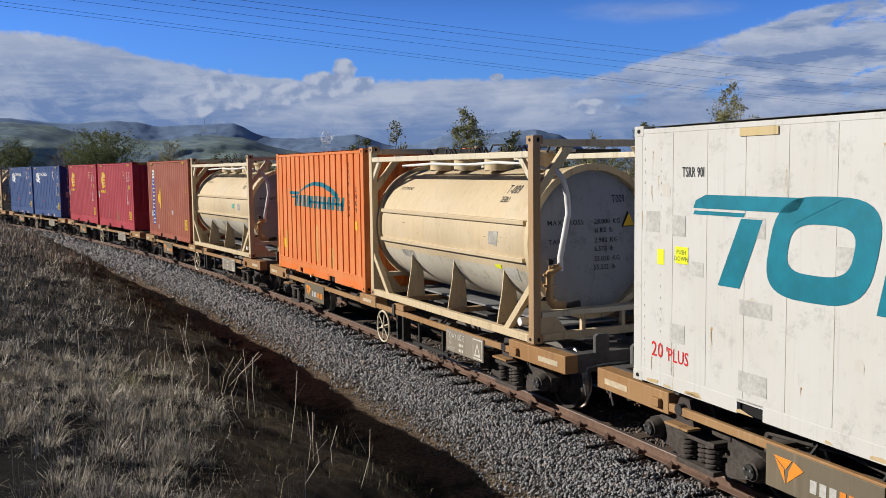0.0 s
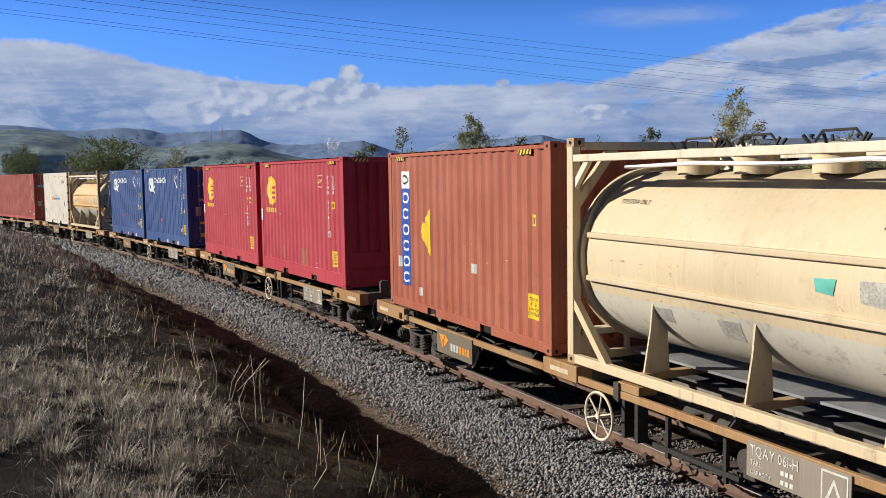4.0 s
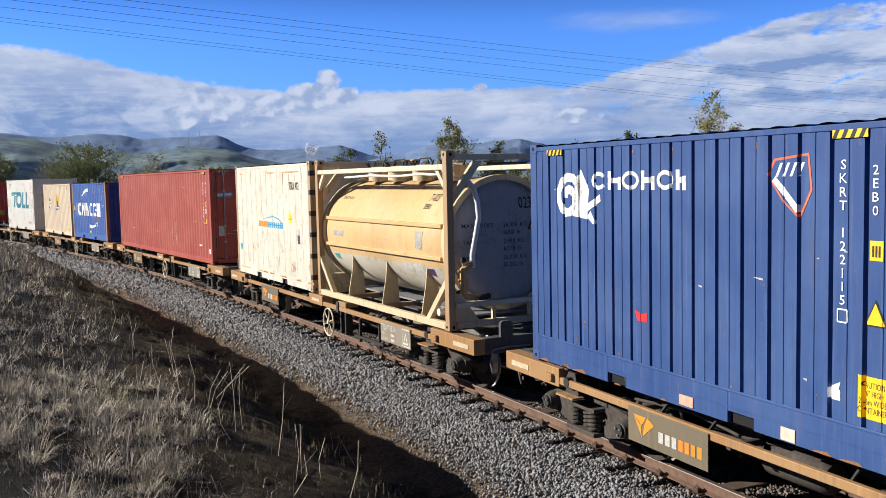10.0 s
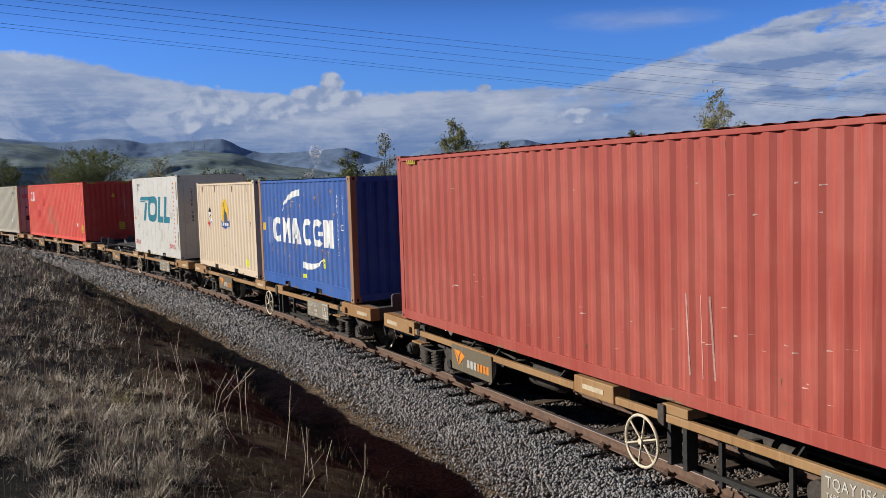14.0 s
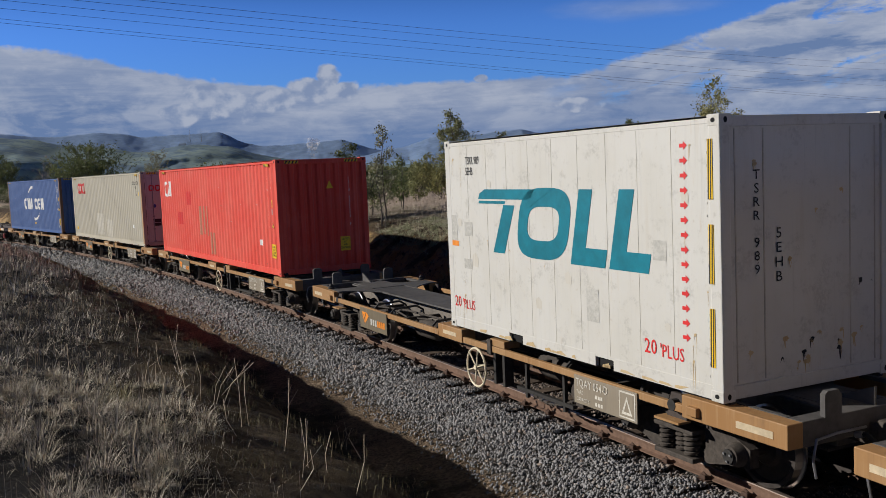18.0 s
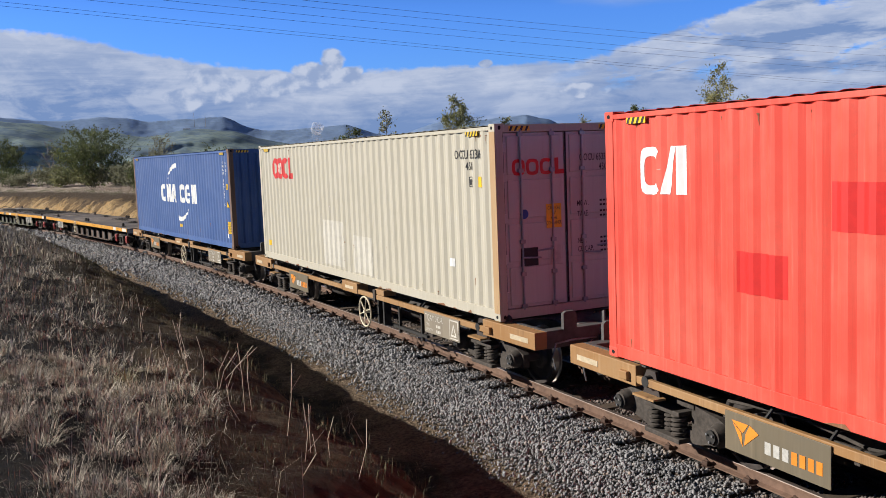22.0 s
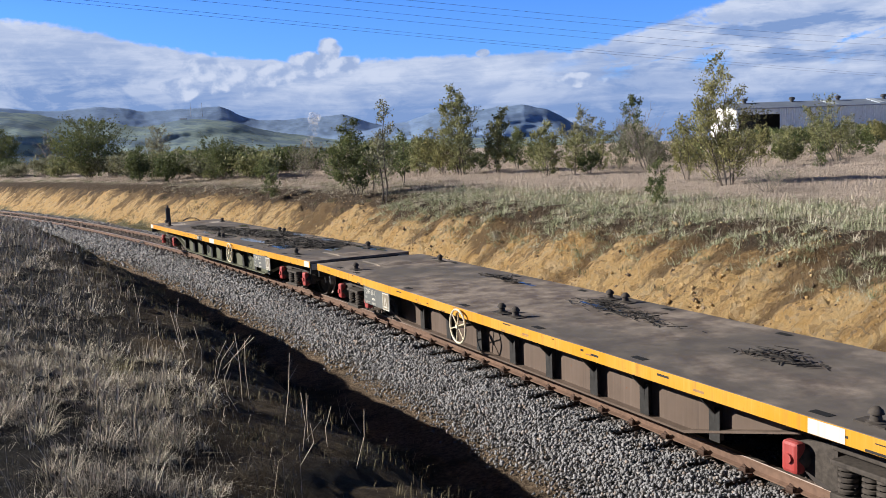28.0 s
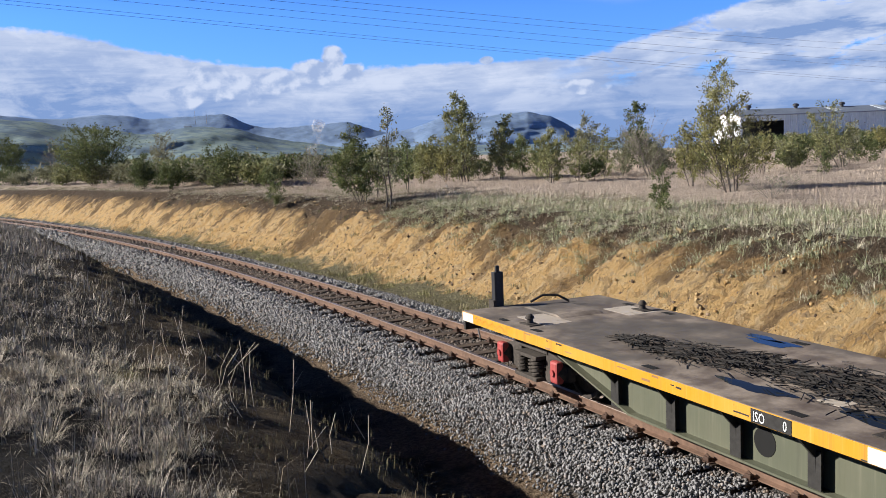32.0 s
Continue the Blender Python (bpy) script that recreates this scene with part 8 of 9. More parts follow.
    for sx in (-1, 1):
        x = sx * (h - 0.08)
        part("end_top_beam", boxed(x - 0.05, x + 0.05, -HALF + 0.13, HALF - 0.13, H - 0.15, H - 0.05, bevel=0.01), FRAME_PAINT, t)
        part("end_low_beam", boxed(x - 0.05, x + 0.05, -HALF + 0.13, HALF - 0.13, 0.02, 0.13, bevel=0.01), FRAME_PAINT, t)
        part("end_shelf", boxed(x - 0.10, x + 0.09, -HALF + 0.13, HALF - 0.13, 0.36, 0.44, bevel=0.008), WHITE_FRAME, t)
        for y in (-0.35, 0.35):
            part("shelf_leg", boxed(x - 0.03, x + 0.03, y - 0.03, y + 0.03, 0.12, 0.37), FRAME_PAINT, t)
    # saddles: fins under the shell
    for x in (-1.5, 0.15, 1.8):
        for sy in (-1, 1):
            y1 = sy * (HALF - 0.1)
            bm = prism(bmesh.new(), [(sy * 0.76, 0.13), (sy * 0.79, 0.60), (sy * 0.90, 0.745), (sy * 1.0, 0.93), (sy * 1.03, 0.62), (y1, 0.13)], "x", x - 0.012, x + 0.012)
            part("saddle_fin", bm, FRAME_PAINT, t)
        part("cross_bearer", boxed(x - 0.06, x + 0.06, -HALF + 0.08, HALF - 0.08, 0.05, 0.13), BROWN_POST, t)
    part("low_walkway", boxed(-2.6, 2.6, -0.5, 0.5, 0.14, 0.17), plain("grey walkway", (0.2, 0.2, 0.2)), t)
    # things on top
    part("top_walkway", boxed(-2.7, 2.6, -0.25, 0.55, 2.66, 2.70), STEEL, t)
    for x in (-1.5, -0.55, 0.55, 1.75):
        bm = lathe(bmesh.new(), [(2.40, 0.24), (2.60, 0.24), (2.60, 0.27), (2.66, 0.27), (2.70, 0.20), (2.71, 0.02)], "z", 20, (x, -0.35, 0))
        lid = part("hatch", bm, FRAME_PAINT, t, "round hatch with clamps", True)
        bm = bmesh.new()
        for k in range(5):
            a = 1.257 * k
            rod(bm, (x + 0.24 * math.cos(a), -0.35 + 0.24 * math.sin(a), 2.66), (x + 0.33 * math.cos(a), -0.35 + 0.33 * math.sin(a), 2.78), 0.018, 6)
        tube(bm, [(x - 0.3, -0.35, 2.72), (x - 0.2, -0.35, 2.82), (x + 0.2, -0.35, 2.82), (x + 0.3, -0.35, 2.72)], 0.015, 6)
        part("hatch_clamp", bm, STEEL, lid)
    part("vent_pipe", tube(bmesh.new(), [(-2.3, -0.80, 2.50), (-1.0, -0.80, 2.53), (0.3, -0.80, 2.50), (1.3, -0.80, 2.53), (2.2, -0.82, 2.49), (2.75, -0.86, 2.42), (2.88, -0.92, 2.2)], 0.024, 8), HOSE, t, "white pipe", True)
    # hose and valve at the front end
    pts = [(2.80, -0.86, 2.42), (2.92, -0.80, 2.40), (2.97, -0.72, 2.28), (2.98, -0.66, 2.05), (2.98, -0.64, 1.8), (2.97, -0.70, 1.5), (2.96, -0.76, 1.2), (2.96, -0.76, 1.0)]
    part("hose", tube(bmesh.new(), pts, 0.042, 10), HOSE, t, "white discharge hose", True)
    bm = tube(bmesh.new(), [(2.95, -0.76, 1.05), (2.94, -0.84, 1.03), (2.93, -0.92, 0.98), (2.93, -0.92, 0.6), (2.92, -0.85, 0.52), (2.92, -0.66, 0.50)], 0.055, 9)
    for z in (0.62, 0.80, 0.95):
        rod(bm, (2.93, -0.92, z - 0.015), (2.93, -0.92, z + 0.015), 0.085, 12)
    rod(bm, (2.93, -0.92, 0.98), (2.93, -0.92, 1.16), 0.02, 7)
    part("valve_pipe", bm, BRASS, t, "tan painted valve pipe", True)
    part("valve_knob", rod(bmesh.new(), (2.93, -0.95, 1.13), (2.93, -0.89, 1.13), 0.045, 12), RUBBER, t)
    bm = tube(bmesh.new(), [(2.93, -0.98, 0.62), (2.90, -1.06, 0.60), (2.88, -1.1, 0.45)], 0.03, 7)
    rod(bm, (2.97, -0.66, 0.50), (2.97, -0.45, 0.52), 0.045, 8)
    part("hose_coupling", bm, STEEL, t)
    part("outlet_cap", rod(bmesh.new(), (2.55, -1.18, 0.26), (2.55, -1.06, 0.26), 0.06, 14), HOSE, t)
    # ladder on the end
    bm = bmesh.new()
    for y in (0.66, 1.0):
        tube(bm, [(2.93, y, 0.44), (2.93, y, 2.6), (2.88, y, 2.72), (2.7, y, 2.74)], 0.018, 6)
    for k in range(8):
        rod(bm, (2.93, 0.66, 0.62 + 0.27 * k), (2.93, 1.0, 0.62 + 0.27 * k), 0.013, 6)
    part("ladder", bm, WHITE_FRAME, t)
    # writing, laid on the round flank and on the end
    def on_flank(nm, bm, mat):
        for v in bm.verts:
            z = v.co.y
            v.co = (v.co.x, -math.sqrt(max(0, (r + 0.006) ** 2 - (z - cz) ** 2)), z)
        part(nm, bm, mat, t)
    on_flank("fleet_code", letters(short, 0.13, 1.60, 2.06, "LEFT", 0.8), BLACK_INK)
    on_flank("size_code", letters("2EBU", 0.09, 1.58, 1.93, "LEFT", 0.9), BLACK_INK)
    on_flank("stow_lettering", letters("TOP STOW ONLY", 0.055, -2.35, 2.06, "LEFT", 0.9), BLACK_INK)
    for x0, x1, z0, z1, m in scrap:
        bm = bmesh.new()
        bm.faces.new([bm.verts.new((x, z, 0)) for x, z in ((x0, z0), (x1, z0 - 0.02), (x1 + 0.03, z1), (x0 - 0.02, z1 - 0.01))])
        bmesh.ops.subdivide_edges(bm, edges=bm.edges, cuts=3, use_grid_fill=True)
        on_flank("worn_patch", bm, m)
    g = random.Random(wagon + 5)
    for i in range(16):
        x, z, l, w = g.choice((g.uniform(-2.5, 2.3), g.gauss(-1.7, 0.35), g.gauss(1.9, 0.25))), g.choice((g.gauss(1.40, 0.05), g.gauss(0.85, 0.1), g.gauss(0.95, 0.05))), g.uniform(0.02, 0.12), g.uniform(0.004, 0.014)
        bm = bmesh.new()
        bm.faces.new([bm.verts.new((px, pz, 0)) for px, pz in ((x, z), (x + l * 0.6, z - w * 0.4), (x + l, z + w * 0.3), (x + l * 0.7, z + w), (x + l * 0.1, z + w * 0.8))])
        on_flank("scuff", bm, GLUE if i % 3 else SCUFF)
    def on_end(nm, bm, mat):
        for v in bm.verts:
            q = math.hypot(v.co.x, v.co.y - cz)
            v.co = (2.58 + float(np.interp(q, (0.02, 0.2, 0.5, r - 0.32, r - 0.12, r - 0.03), (0.19, 0.185, 0.17, 0.13, 0.07, 0))) + 0.012, v.co.x, v.co.y)
        part(nm, bm, mat, t)
    for z, w, a, b in ((1.62, "MAX GROSS:", "28.000  KG", "61.810  lb"), (1.35, "TARE:", "2.980  KG", "6.578  lb"), (1.08, "NET:", "25.020  KG", "55.232  lb")):
        on_end("weight_words", letters(w, 0.075, -0.80, z, "LEFT", 0.95), BLACK_INK)
        on_end("weight_figures", letters(a, 0.075, -0.05, z, "LEFT", 0.95), BLACK_INK)
        on_end("weight_figures", letters(b, 0.075, -0.05, z - 0.125, "LEFT", 0.95), BLACK_INK)
    on_end("fleet_code", letters(end_code, 0.20 if len(end_code) == 3 else 0.12, 0.28, 1.92, "LEFT", 0.7), BLACK_INK)
    bm = bmesh.new()
    for p in ([(0.44, 1.56), (0.70, 1.56), (0.57, 1.80)],):
        bm.faces.new([bm.verts.new((*q, 0)) for q in p])
    on_end("warning_triangle", bm, BLACK_INK)
    bm = bmesh.new()
    bm.faces.new([bm.verts.new((*q, 0)) for q in ((0.47, 1.575), (0.67, 1.575), (0.57, 1.765))])
    for v in bm.verts:
        v.co = (2.77, v.co.x, v.co.y)
    part("triangle_face", bm, YELLOW, t)
    CARGO.append((t, wagon, at))


LOW_PATCH = plain("bare primer", (0.50, 0.48, 0.42), 0.6, vary=0.25, scale=20)
VIOLET = plain("dark violet label", (0.08, 0.04, 0.12), 0.5, vary=0.3, scale=40)
GREEN_TAG = plain("green tag", (0.10, 0.40, 0.32), 0.5, vary=0.2)
tank("T-009", "T009", 1, SLOT, ((1.5, 1.75, 1.30, 1.50, GLUE), (1.9, 2.2, 0.8, 0.98, LOW_PATCH), (-1.9, -1.4, 0.85, 0.98, GLUE), (0.0, 0.3, 0.7, 0.85, GLUE), (1.6, 1.75, 0.94, 1.0, LIME)), (1,))
tank("T-014", "T014", 2, SLOT, ((1.5, 1.75, 1.30, 1.50, GLUE), (1.9, 2.2, 0.7, 0.95, LOW_PATCH), (-1.5, -1.2, 0.75, 0.9, GLUE), (1.0, 1.2, 1.35, 1.48, GREEN_TAG), (-0.4, -0.1, 0.7, 0.9, GLUE)))
tank("T-023", "023", 5, SLOT, ((1.55, 1.8, 1.25, 1.55, GLUE), (0.9, 1.25, 0.85, 0.98, LOW_PATCH), (1.3, 1.7, 0.72, 0.98, LOW_PATCH), (1.85, 2.05, 0.80, 0.92, VIOLET), (-2.5, -2.3, 0.82, 0.92, GREEN_TAG), (-2.3, -1.8, 1.32, 1.42, GLUE), (-0.8, -0.5, 0.85, 0.95, LOW_PATCH), (2.1, 2.3, 0.62, 0.72, LOW_PATCH)), (-1, 1), TANK_TAN)
# ---- wagons ----
WHEEL_R = 0.42
TURNING = []        # wheelsets
TRAIN = []          # wagon, middle of it in the train, half its bogie spread


def wheelset_mesh():
    bm = bmesh.new()
    for s in (-1, 1):
        y = s * 0.535
        prof = [(-0.075, 0.10), (-0.07, 0.16), (-0.03, 0.20), (-0.03, 0.34), (-0.065, 0.37), (-0.065, WHEEL_R - 0.005), (0.035, WHEEL_R + 0.003), (0.045, WHEEL_R + 0.03), (0.07, WHEEL_R + 0.028), (0.072, 0.37), (0.03, 0.34), (0.03, 0.20), (0.07, 0.16), (0.075, 0.10)]
        lathe(bm, [(y - s * a, q) for a, q in prof] if s > 0 else [(y - s * a, q) for a, q in prof], "y", 32)
    rod(bm, (0, -0.95, 0), (0, 0.95, 0), 0.07, 12)
    for s in (-1, 1):            # lightening holes, so that a turning wheel shows
        for k in range(4):
            a = math.pi / 2 * k
            rod(bm, (0.27 * math.cos(a), s * 0.56, 0.27 * math.sin(a)), (0.27 * math.cos(a), s * 0.57, 0.27 * math.sin(a)), 0.035, 8)
    me = bpy.data.meshes.new("wheelset")
    bm.to_mesh(me)
    me.materials.append(plain("oily wheel", (0.07, 0.06, 0.055), 0.5, 0.4, vary=0.3))
    me.materials.append(TREAD)
    for p in me.polygons:
        q = math.hypot(p.center.x, p.center.z)
        if q > WHEEL_R - 0.03 and abs(p.normal.y) < 0.95:
            p.material_index = 1
    bm.free()
    return me


WHEELSET = wheelset_mesh()


def coil(bm, x, y, z0, z1, r, turns=5, w=0.022):
    pts = [(x + r * math.cos(2 * math.pi * turns * k / (turns * 9)), y + r * math.sin(2 * math.pi * turns * k / (turns * 9)), z0 + (z1 - z0) * k / (turns * 9)) for k in range(turns * 9 + 1)]
    return tube(bm, pts, w, 5)


def bogie(w, x, base, box_mat, wide=0.0):
    """A bogie under the wagon at x: frames, springs, axle boxes; the wheelsets turn, and hang from the wagon."""
    b = part("bogie", boxed(-0.16, 0.16, -0.86, 0.86, 0.36, 0.60, bevel=0.03), GRIME, w)
    b.matrix_basis = pose(x, 0, 0)
    h = base / 2
    for s in (-1, 1):
        y = s * 0.90
        out = [(-h - 0.16, 0.30), (-h + 0.10, 0.28), (-0.42, 0.20), (0.42, 0.20), (h - 0.10, 0.28), (h + 0.16, 0.30), (h + 0.16, 0.50), (h - 0.05, 0.58), (0.50, 0.62), (0.36, 0.66), (0.36, 0.34), (-0.36, 0.34), (-0.36, 0.66), (-0.50, 0.62), (-h + 0.05, 0.58), (-h - 0.16, 0.50)]
        part("side_frame", prism(bmesh.new(), out, "y", y - 0.055, y + 0.055), GRIME, b)
        part("frame_top", boxed(-0.42, 0.42, y - 0.07, y + 0.07, 0.58, 0.67, bevel=0.015), GRIME, b)
        for k in (-0.2, 0.0, 0.2):
            part("spring", coil(bmesh.new(), k, s * 1.0 if k else s * 0.94, 0.24, 0.50, 0.075), GRIME, b, "coil spring", True)
        part("spring_seat", boxed(-0.32, 0.32, min(s * 0.86, s * 1.10), max(s * 0.86, s * 1.10), 0.19, 0.245, bevel=0.01), GRIME, b)
        part("spring_cap", boxed(-0.32, 0.32, min(s * 0.86, s * 1.10), max(s * 0.86, s * 1.10), 0.50, 0.55, bevel=0.01), GRIME, b)
        for sx in (-1, 1):
            bm = lathe(bmesh.new(), [(s * 0.84, 0.13), (s * 1.00, 0.13), (s * 1.04, 0.11), (s * 1.075, 0.10), (s * 1.085, 0.06), (s * 1.085, 0.01)], "y", 18, (sx * h, 0, WHEEL_R))
            part("axle_box", bm, GRIME, b, smooth=True)
            if box_mat is not GRIME:
                part("axle_box_cover", boxed(sx * h - 0.10, sx * h + 0.10, *sorted((s * 0.98, s * 1.10)), 0.27, 0.58, bevel=0.035), box_mat, b, "red painted axle box cover")
                part("cover_hub", rod(bmesh.new(), (sx * h, s * 1.09, WHEEL_R), (sx * h, s * 1.125, WHEEL_R), 0.045, 12), box_mat, b)
            else:
                part("box_cap", rod(bmesh.new(), (sx * h, s * 1.08, WHEEL_R), (sx * h, s * 1.105, WHEEL_R), 0.075, 14), STEEL, b)
                bm = bmesh.new()
                for k in range(3):
                    a = 2.094 * k + 0.5
                    rod(bm, (sx * h + 0.05 * math.cos(a), s * 1.10, WHEEL_R + 0.05 * math.sin(a)), (sx * h + 0.05 * math.cos(a), s * 1.125, WHEEL_R + 0.05 * math.sin(a)), 0.014, 6)
                part("cap_bolt", bm, GALV, b)["kind"] = "stuff"
        part("brake_block", boxed(-h + 0.50, -h + 0.58, min(s * 0.48, s * 0.62), max(s * 0.48, s * 0.62), 0.26, 0.54, bevel=0.02), STEEL, b)
        part("brake_block", boxed(h - 0.58, h - 0.50, min(s * 0.48, s * 0.62), max(s * 0.48, s * 0.62), 0.26, 0.54, bevel=0.02), STEEL, b)
    for sx in (-1, 1):
        o = new("wheelset", WHEELSET)
        o.parent = w
        o.location = (x + sx * h, 0, WHEEL_R)
    return b


def hand_wheel(w, x, y, z, r, mat, spoke):
    bm = tube(bmesh.new(), [(r * math.cos(a), 0, r * math.sin(a)) for a in np.linspace(0, 2 * math.pi, 33)], 0.017, 7)
    wheel = part("hand_wheel", bm, mat, w, "round brake hand wheel", True)
    wheel.matrix_basis = pose(x, y, z)
    bm = bmesh.new()
    for k in range(6):
        a = math.pi / 3 * k + 0.3
        rod(bm, (0.03 * math.cos(a), 0, 0.03 * math.sin(a)), (r * math.cos(a), 0, r * math.sin(a)), 0.011, 6)
    rod(bm, (0, -0.03, 0), (0, 0.10, 0), 0.035, 10)
    part("spokes", bm, spoke, wheel)
    part("wheel_shaft", rod(bmesh.new(), (x, y + 0.05, z), (x, y + 0.42, z), 0.022, 8), STEEL, w)


def end_gear(w, s, x):
    """Coupler, hoses and the cut lever at one end. s: 1 front, -1 rear."""
    bm = boxed(min(s * (x - 0.5), s * (x + 0.10)), max(s * (x - 0.5), s * (x + 0.10)), -0.13, 0.13, 0.60, 0.84, bevel=0.02)
    box(bm, min(s * (x + 0.08), s * (x + 0.34)), max(s * (x + 0.08), s * (x + 0.34)), -0.17, 0.12, 0.56, 0.88, 0.04)
    part("coupler", bm, GRIME, w)
    part("brake_hose", tube(bmesh.new(), [(s * (x - 0.02), -0.32, 0.74), (s * (x + 0.12), -0.30, 0.76), (s * (x + 0.22), -0.26, 0.66), (s * (x + 0.28), -0.22, 0.50), (s * (x + 0.34), -0.16, 0.48)], 0.026, 8), RUBBER, w, smooth=True)
    part("hose_collar", rod(bmesh.new(), (s * (x + 0.0), -0.32, 0.74), (s * (x + 0.08), -0.31, 0.755), 0.035, 9), GALV, w)
    part("cut_lever", tube(bmesh.new(), [(s * (x + 0.02), -0.2, 0.80), (s * (x + 0.06), -0.65, 0.82), (s * (x + 0.07), -0.92, 0.80), (s * (x + 0.08), -0.98, 0.62), (s * (x + 0.08), -0.94, 0.44)], 0.014, 6), GALV, w, smooth=True)


def skeleton_wagon():
    """A container wagon: a spine, platforms over the bogies, side sills at the ends and thin rails between."""
    w = thing("container_wagon", "ochre and black skeletal container wagon, dusty and rusted", "rail wagon", "wagons of the train")
    DECK = plain("sooty deck plate", (0.085, 0.08, 0.076), 0.7, 0.0, vary=0.35, scale=7, relief=0.1)
    part("spine", boxed(-6.6, 6.6, -0.40, 0.40, 0.935, 0.965, bevel=0.004), DECK, w, "flat black spine plate")
    part("spine_web", boxed(-6.6, 6.6, -0.17, 0.17, 0.50, 0.935, bevel=0.01), plain("dusty web", (0.16, 0.14, 0.12), 0.8, vary=0.3), w)
    part("spine_flange", boxed(-6.6, 6.6, -0.30, 0.30, 0.47, 0.50), GRIME, w)
    for s in (-1, 1):
        def X(a, b):
            return (s * a, s * b) if s > 0 else (s * b, s * a)
        # platform with two wells, of flat bars and flares
        bm = bmesh.new()
        box(bm, *X(5.42, 5.92), -1.14, 1.14, 0.95, 0.975, 0.004)
        box(bm, *X(5.92, 6.76), -0.34, 0.34, 0.95, 0.975, 0.004)
        for sy in (-1, 1):
            pts = [(s * (4.55 + 0.87 * k / 8), sy * (0.38 + 0.62 * (k / 8) ** 2.4)) for k in range(9)] + [(s * 5.42, sy * 0.38)]
            prism(bm, pts, "z", 0.95, 0.974)
            box(bm, *X(5.92, 6.76), *sorted((sy * 0.96, sy * 1.02)), 0.93, 0.975)
            prism(bm, [(s * 5.92, sy * 0.34), (s * 6.12, sy * 0.34), (s * 5.92, sy * 0.56)], "z", 0.951, 0.974)
        part("end_platform", bm, DECK, w, "black end platform with two wells")
        part("end_beam", boxed(*X(6.76, 6.95), -1.02, 1.02, 0.72, 0.972, bevel=0.008), DECK, w)
        for sy in (-1, 1):
            y0, y1 = sorted((sy * 1.02, sy * 1.22))
            sill = part("side_sill", boxed(*X(5.50, 6.955), y0, y1, 0.725, 0.97, bevel=0.01), OCHRE, w, "ochre side sill")
            yy = sy * 1.2215
            part("reflector", boxed(*X(6.30, 6.78), min(yy, yy + sy * 0.004), max(yy, yy + sy * 0.004), 0.80, 0.87), plain("pale reflector", (0.55, 0.45, 0.30)), sill)
            part("hook", boxed(*X(5.62, 5.78), *sorted((sy * 1.21, sy * 1.27)), 0.78, 0.88, bevel=0.01), OCHRE, sill)
            part("lashing_bracket", prism(bmesh.new(), [(s * 5.16, 0.66), (s * 5.48, 0.66), (s * 5.48, 0.80), (s * 5.40, 0.94), (s * 5.24, 0.94)], "y", *sorted((sy * 1.10, sy * 1.14))), plain("dark bracket", (0.05, 0.04, 0.035)), w)
            part("bracket_foot", boxed(*X(5.10, 5.50), *sorted((sy * 1.10, sy * 1.27)), 0.64, 0.665), OCHRE, w)
            part("bracket_roller", rod(bmesh.new(), (s * 5.33, sy * 1.13, 0.82), (s * 5.33, sy * 1.22, 0.82), 0.065, 12), STEEL, w)
            part("side_rail", boxed(*X(0.44, 5.5), *sorted((sy * 1.155, sy * 1.215)), 0.765, 0.855, bevel=0.008), OCHRE, w, "thin ochre side rail")
            for x in (2.35, 4.0):
                part("rail_bracket", boxed(*X(x, x + 0.06), *sorted((sy * 0.25, sy * 1.17)), 0.72, 0.78), GRIME, w)
            part("twist_lock", lathe(bmesh.new(), [(0.97, 0.07), (1.0, 0.07), (1.01, 0.045), (1.04, 0.05), (1.07, 0.03), (1.085, 0.01)], "z", 12, (s * 6.05, sy * 1.08, 0)), STEEL, w, smooth=True)
            part("end_stop", prism(bmesh.new(), [(sy * 0.52, 0.965), (sy * 0.74, 0.965), (sy * 0.74, 1.19), (sy * 0.70, 1.22), (sy * 0.56, 1.22), (sy * 0.52, 1.17)], "x", s * 6.90, s * 6.96), DECK, w, "upright black end stop")
        part("stop_gusset", prism(bmesh.new(), [(s * 6.4, 0.97), (s * 6.92, 0.97), (s * 6.92, 1.16)], "y", -0.012, 0.012), DECK, w)
        end_gear(w, s, 6.95)
        bogie(w, s * 5.2, 1.70, GRIME)
    part("middle_beam", boxed(-0.36, 0.36, -0.98, 0.98, 0.74, 0.955, bevel=0.01), DECK, w)
    for sy in (-1, 1):
        y0, y1 = sorted((sy * 0.98, sy * 1.225))
        e = part("beam_end", boxed(-0.42, 0.42, y0, y1, 0.755, 0.968, bevel=0.012), OCHRE, w, "ochre beam end")
        yy = sy * 1.226
        part("reflector", boxed(-0.22, 0.22, min(yy, yy + sy * 0.004), max(yy, yy + sy * 0.004), 0.83, 0.89), plain("pale reflector", (0.55, 0.45, 0.30)), e)
    # brake wheel, its posts and gear
    hand_wheel(w, 1.13, -1.36, 0.52, 0.285, CREAM_BAR, CREAM_BAR)
    for x in (1.36, 1.62):
        part("gear_post", boxed(x, x + 0.07, -1.20, -1.05, 0.30, 0.96, bevel=0.008), STEEL, w)
    part("gear_head", boxed(1.30, 1.72, -1.21, -0.95, 0.86, 0.965, bevel=0.01), OCHRE, w)
    part("gear_box", boxed(1.25, 1.36, -1.24, -1.05, 0.72, 0.95, bevel=0.01), GRIME, w)
    bm = lathe(bmesh.new(), [(2.05, 0.02), (2.06, 0.16), (2.12, 0.18), (2.55, 0.18), (2.58, 0.12), (2.75, 0.11), (2.76, 0.02)], "x", 20, (0, -0.72, 0.66))
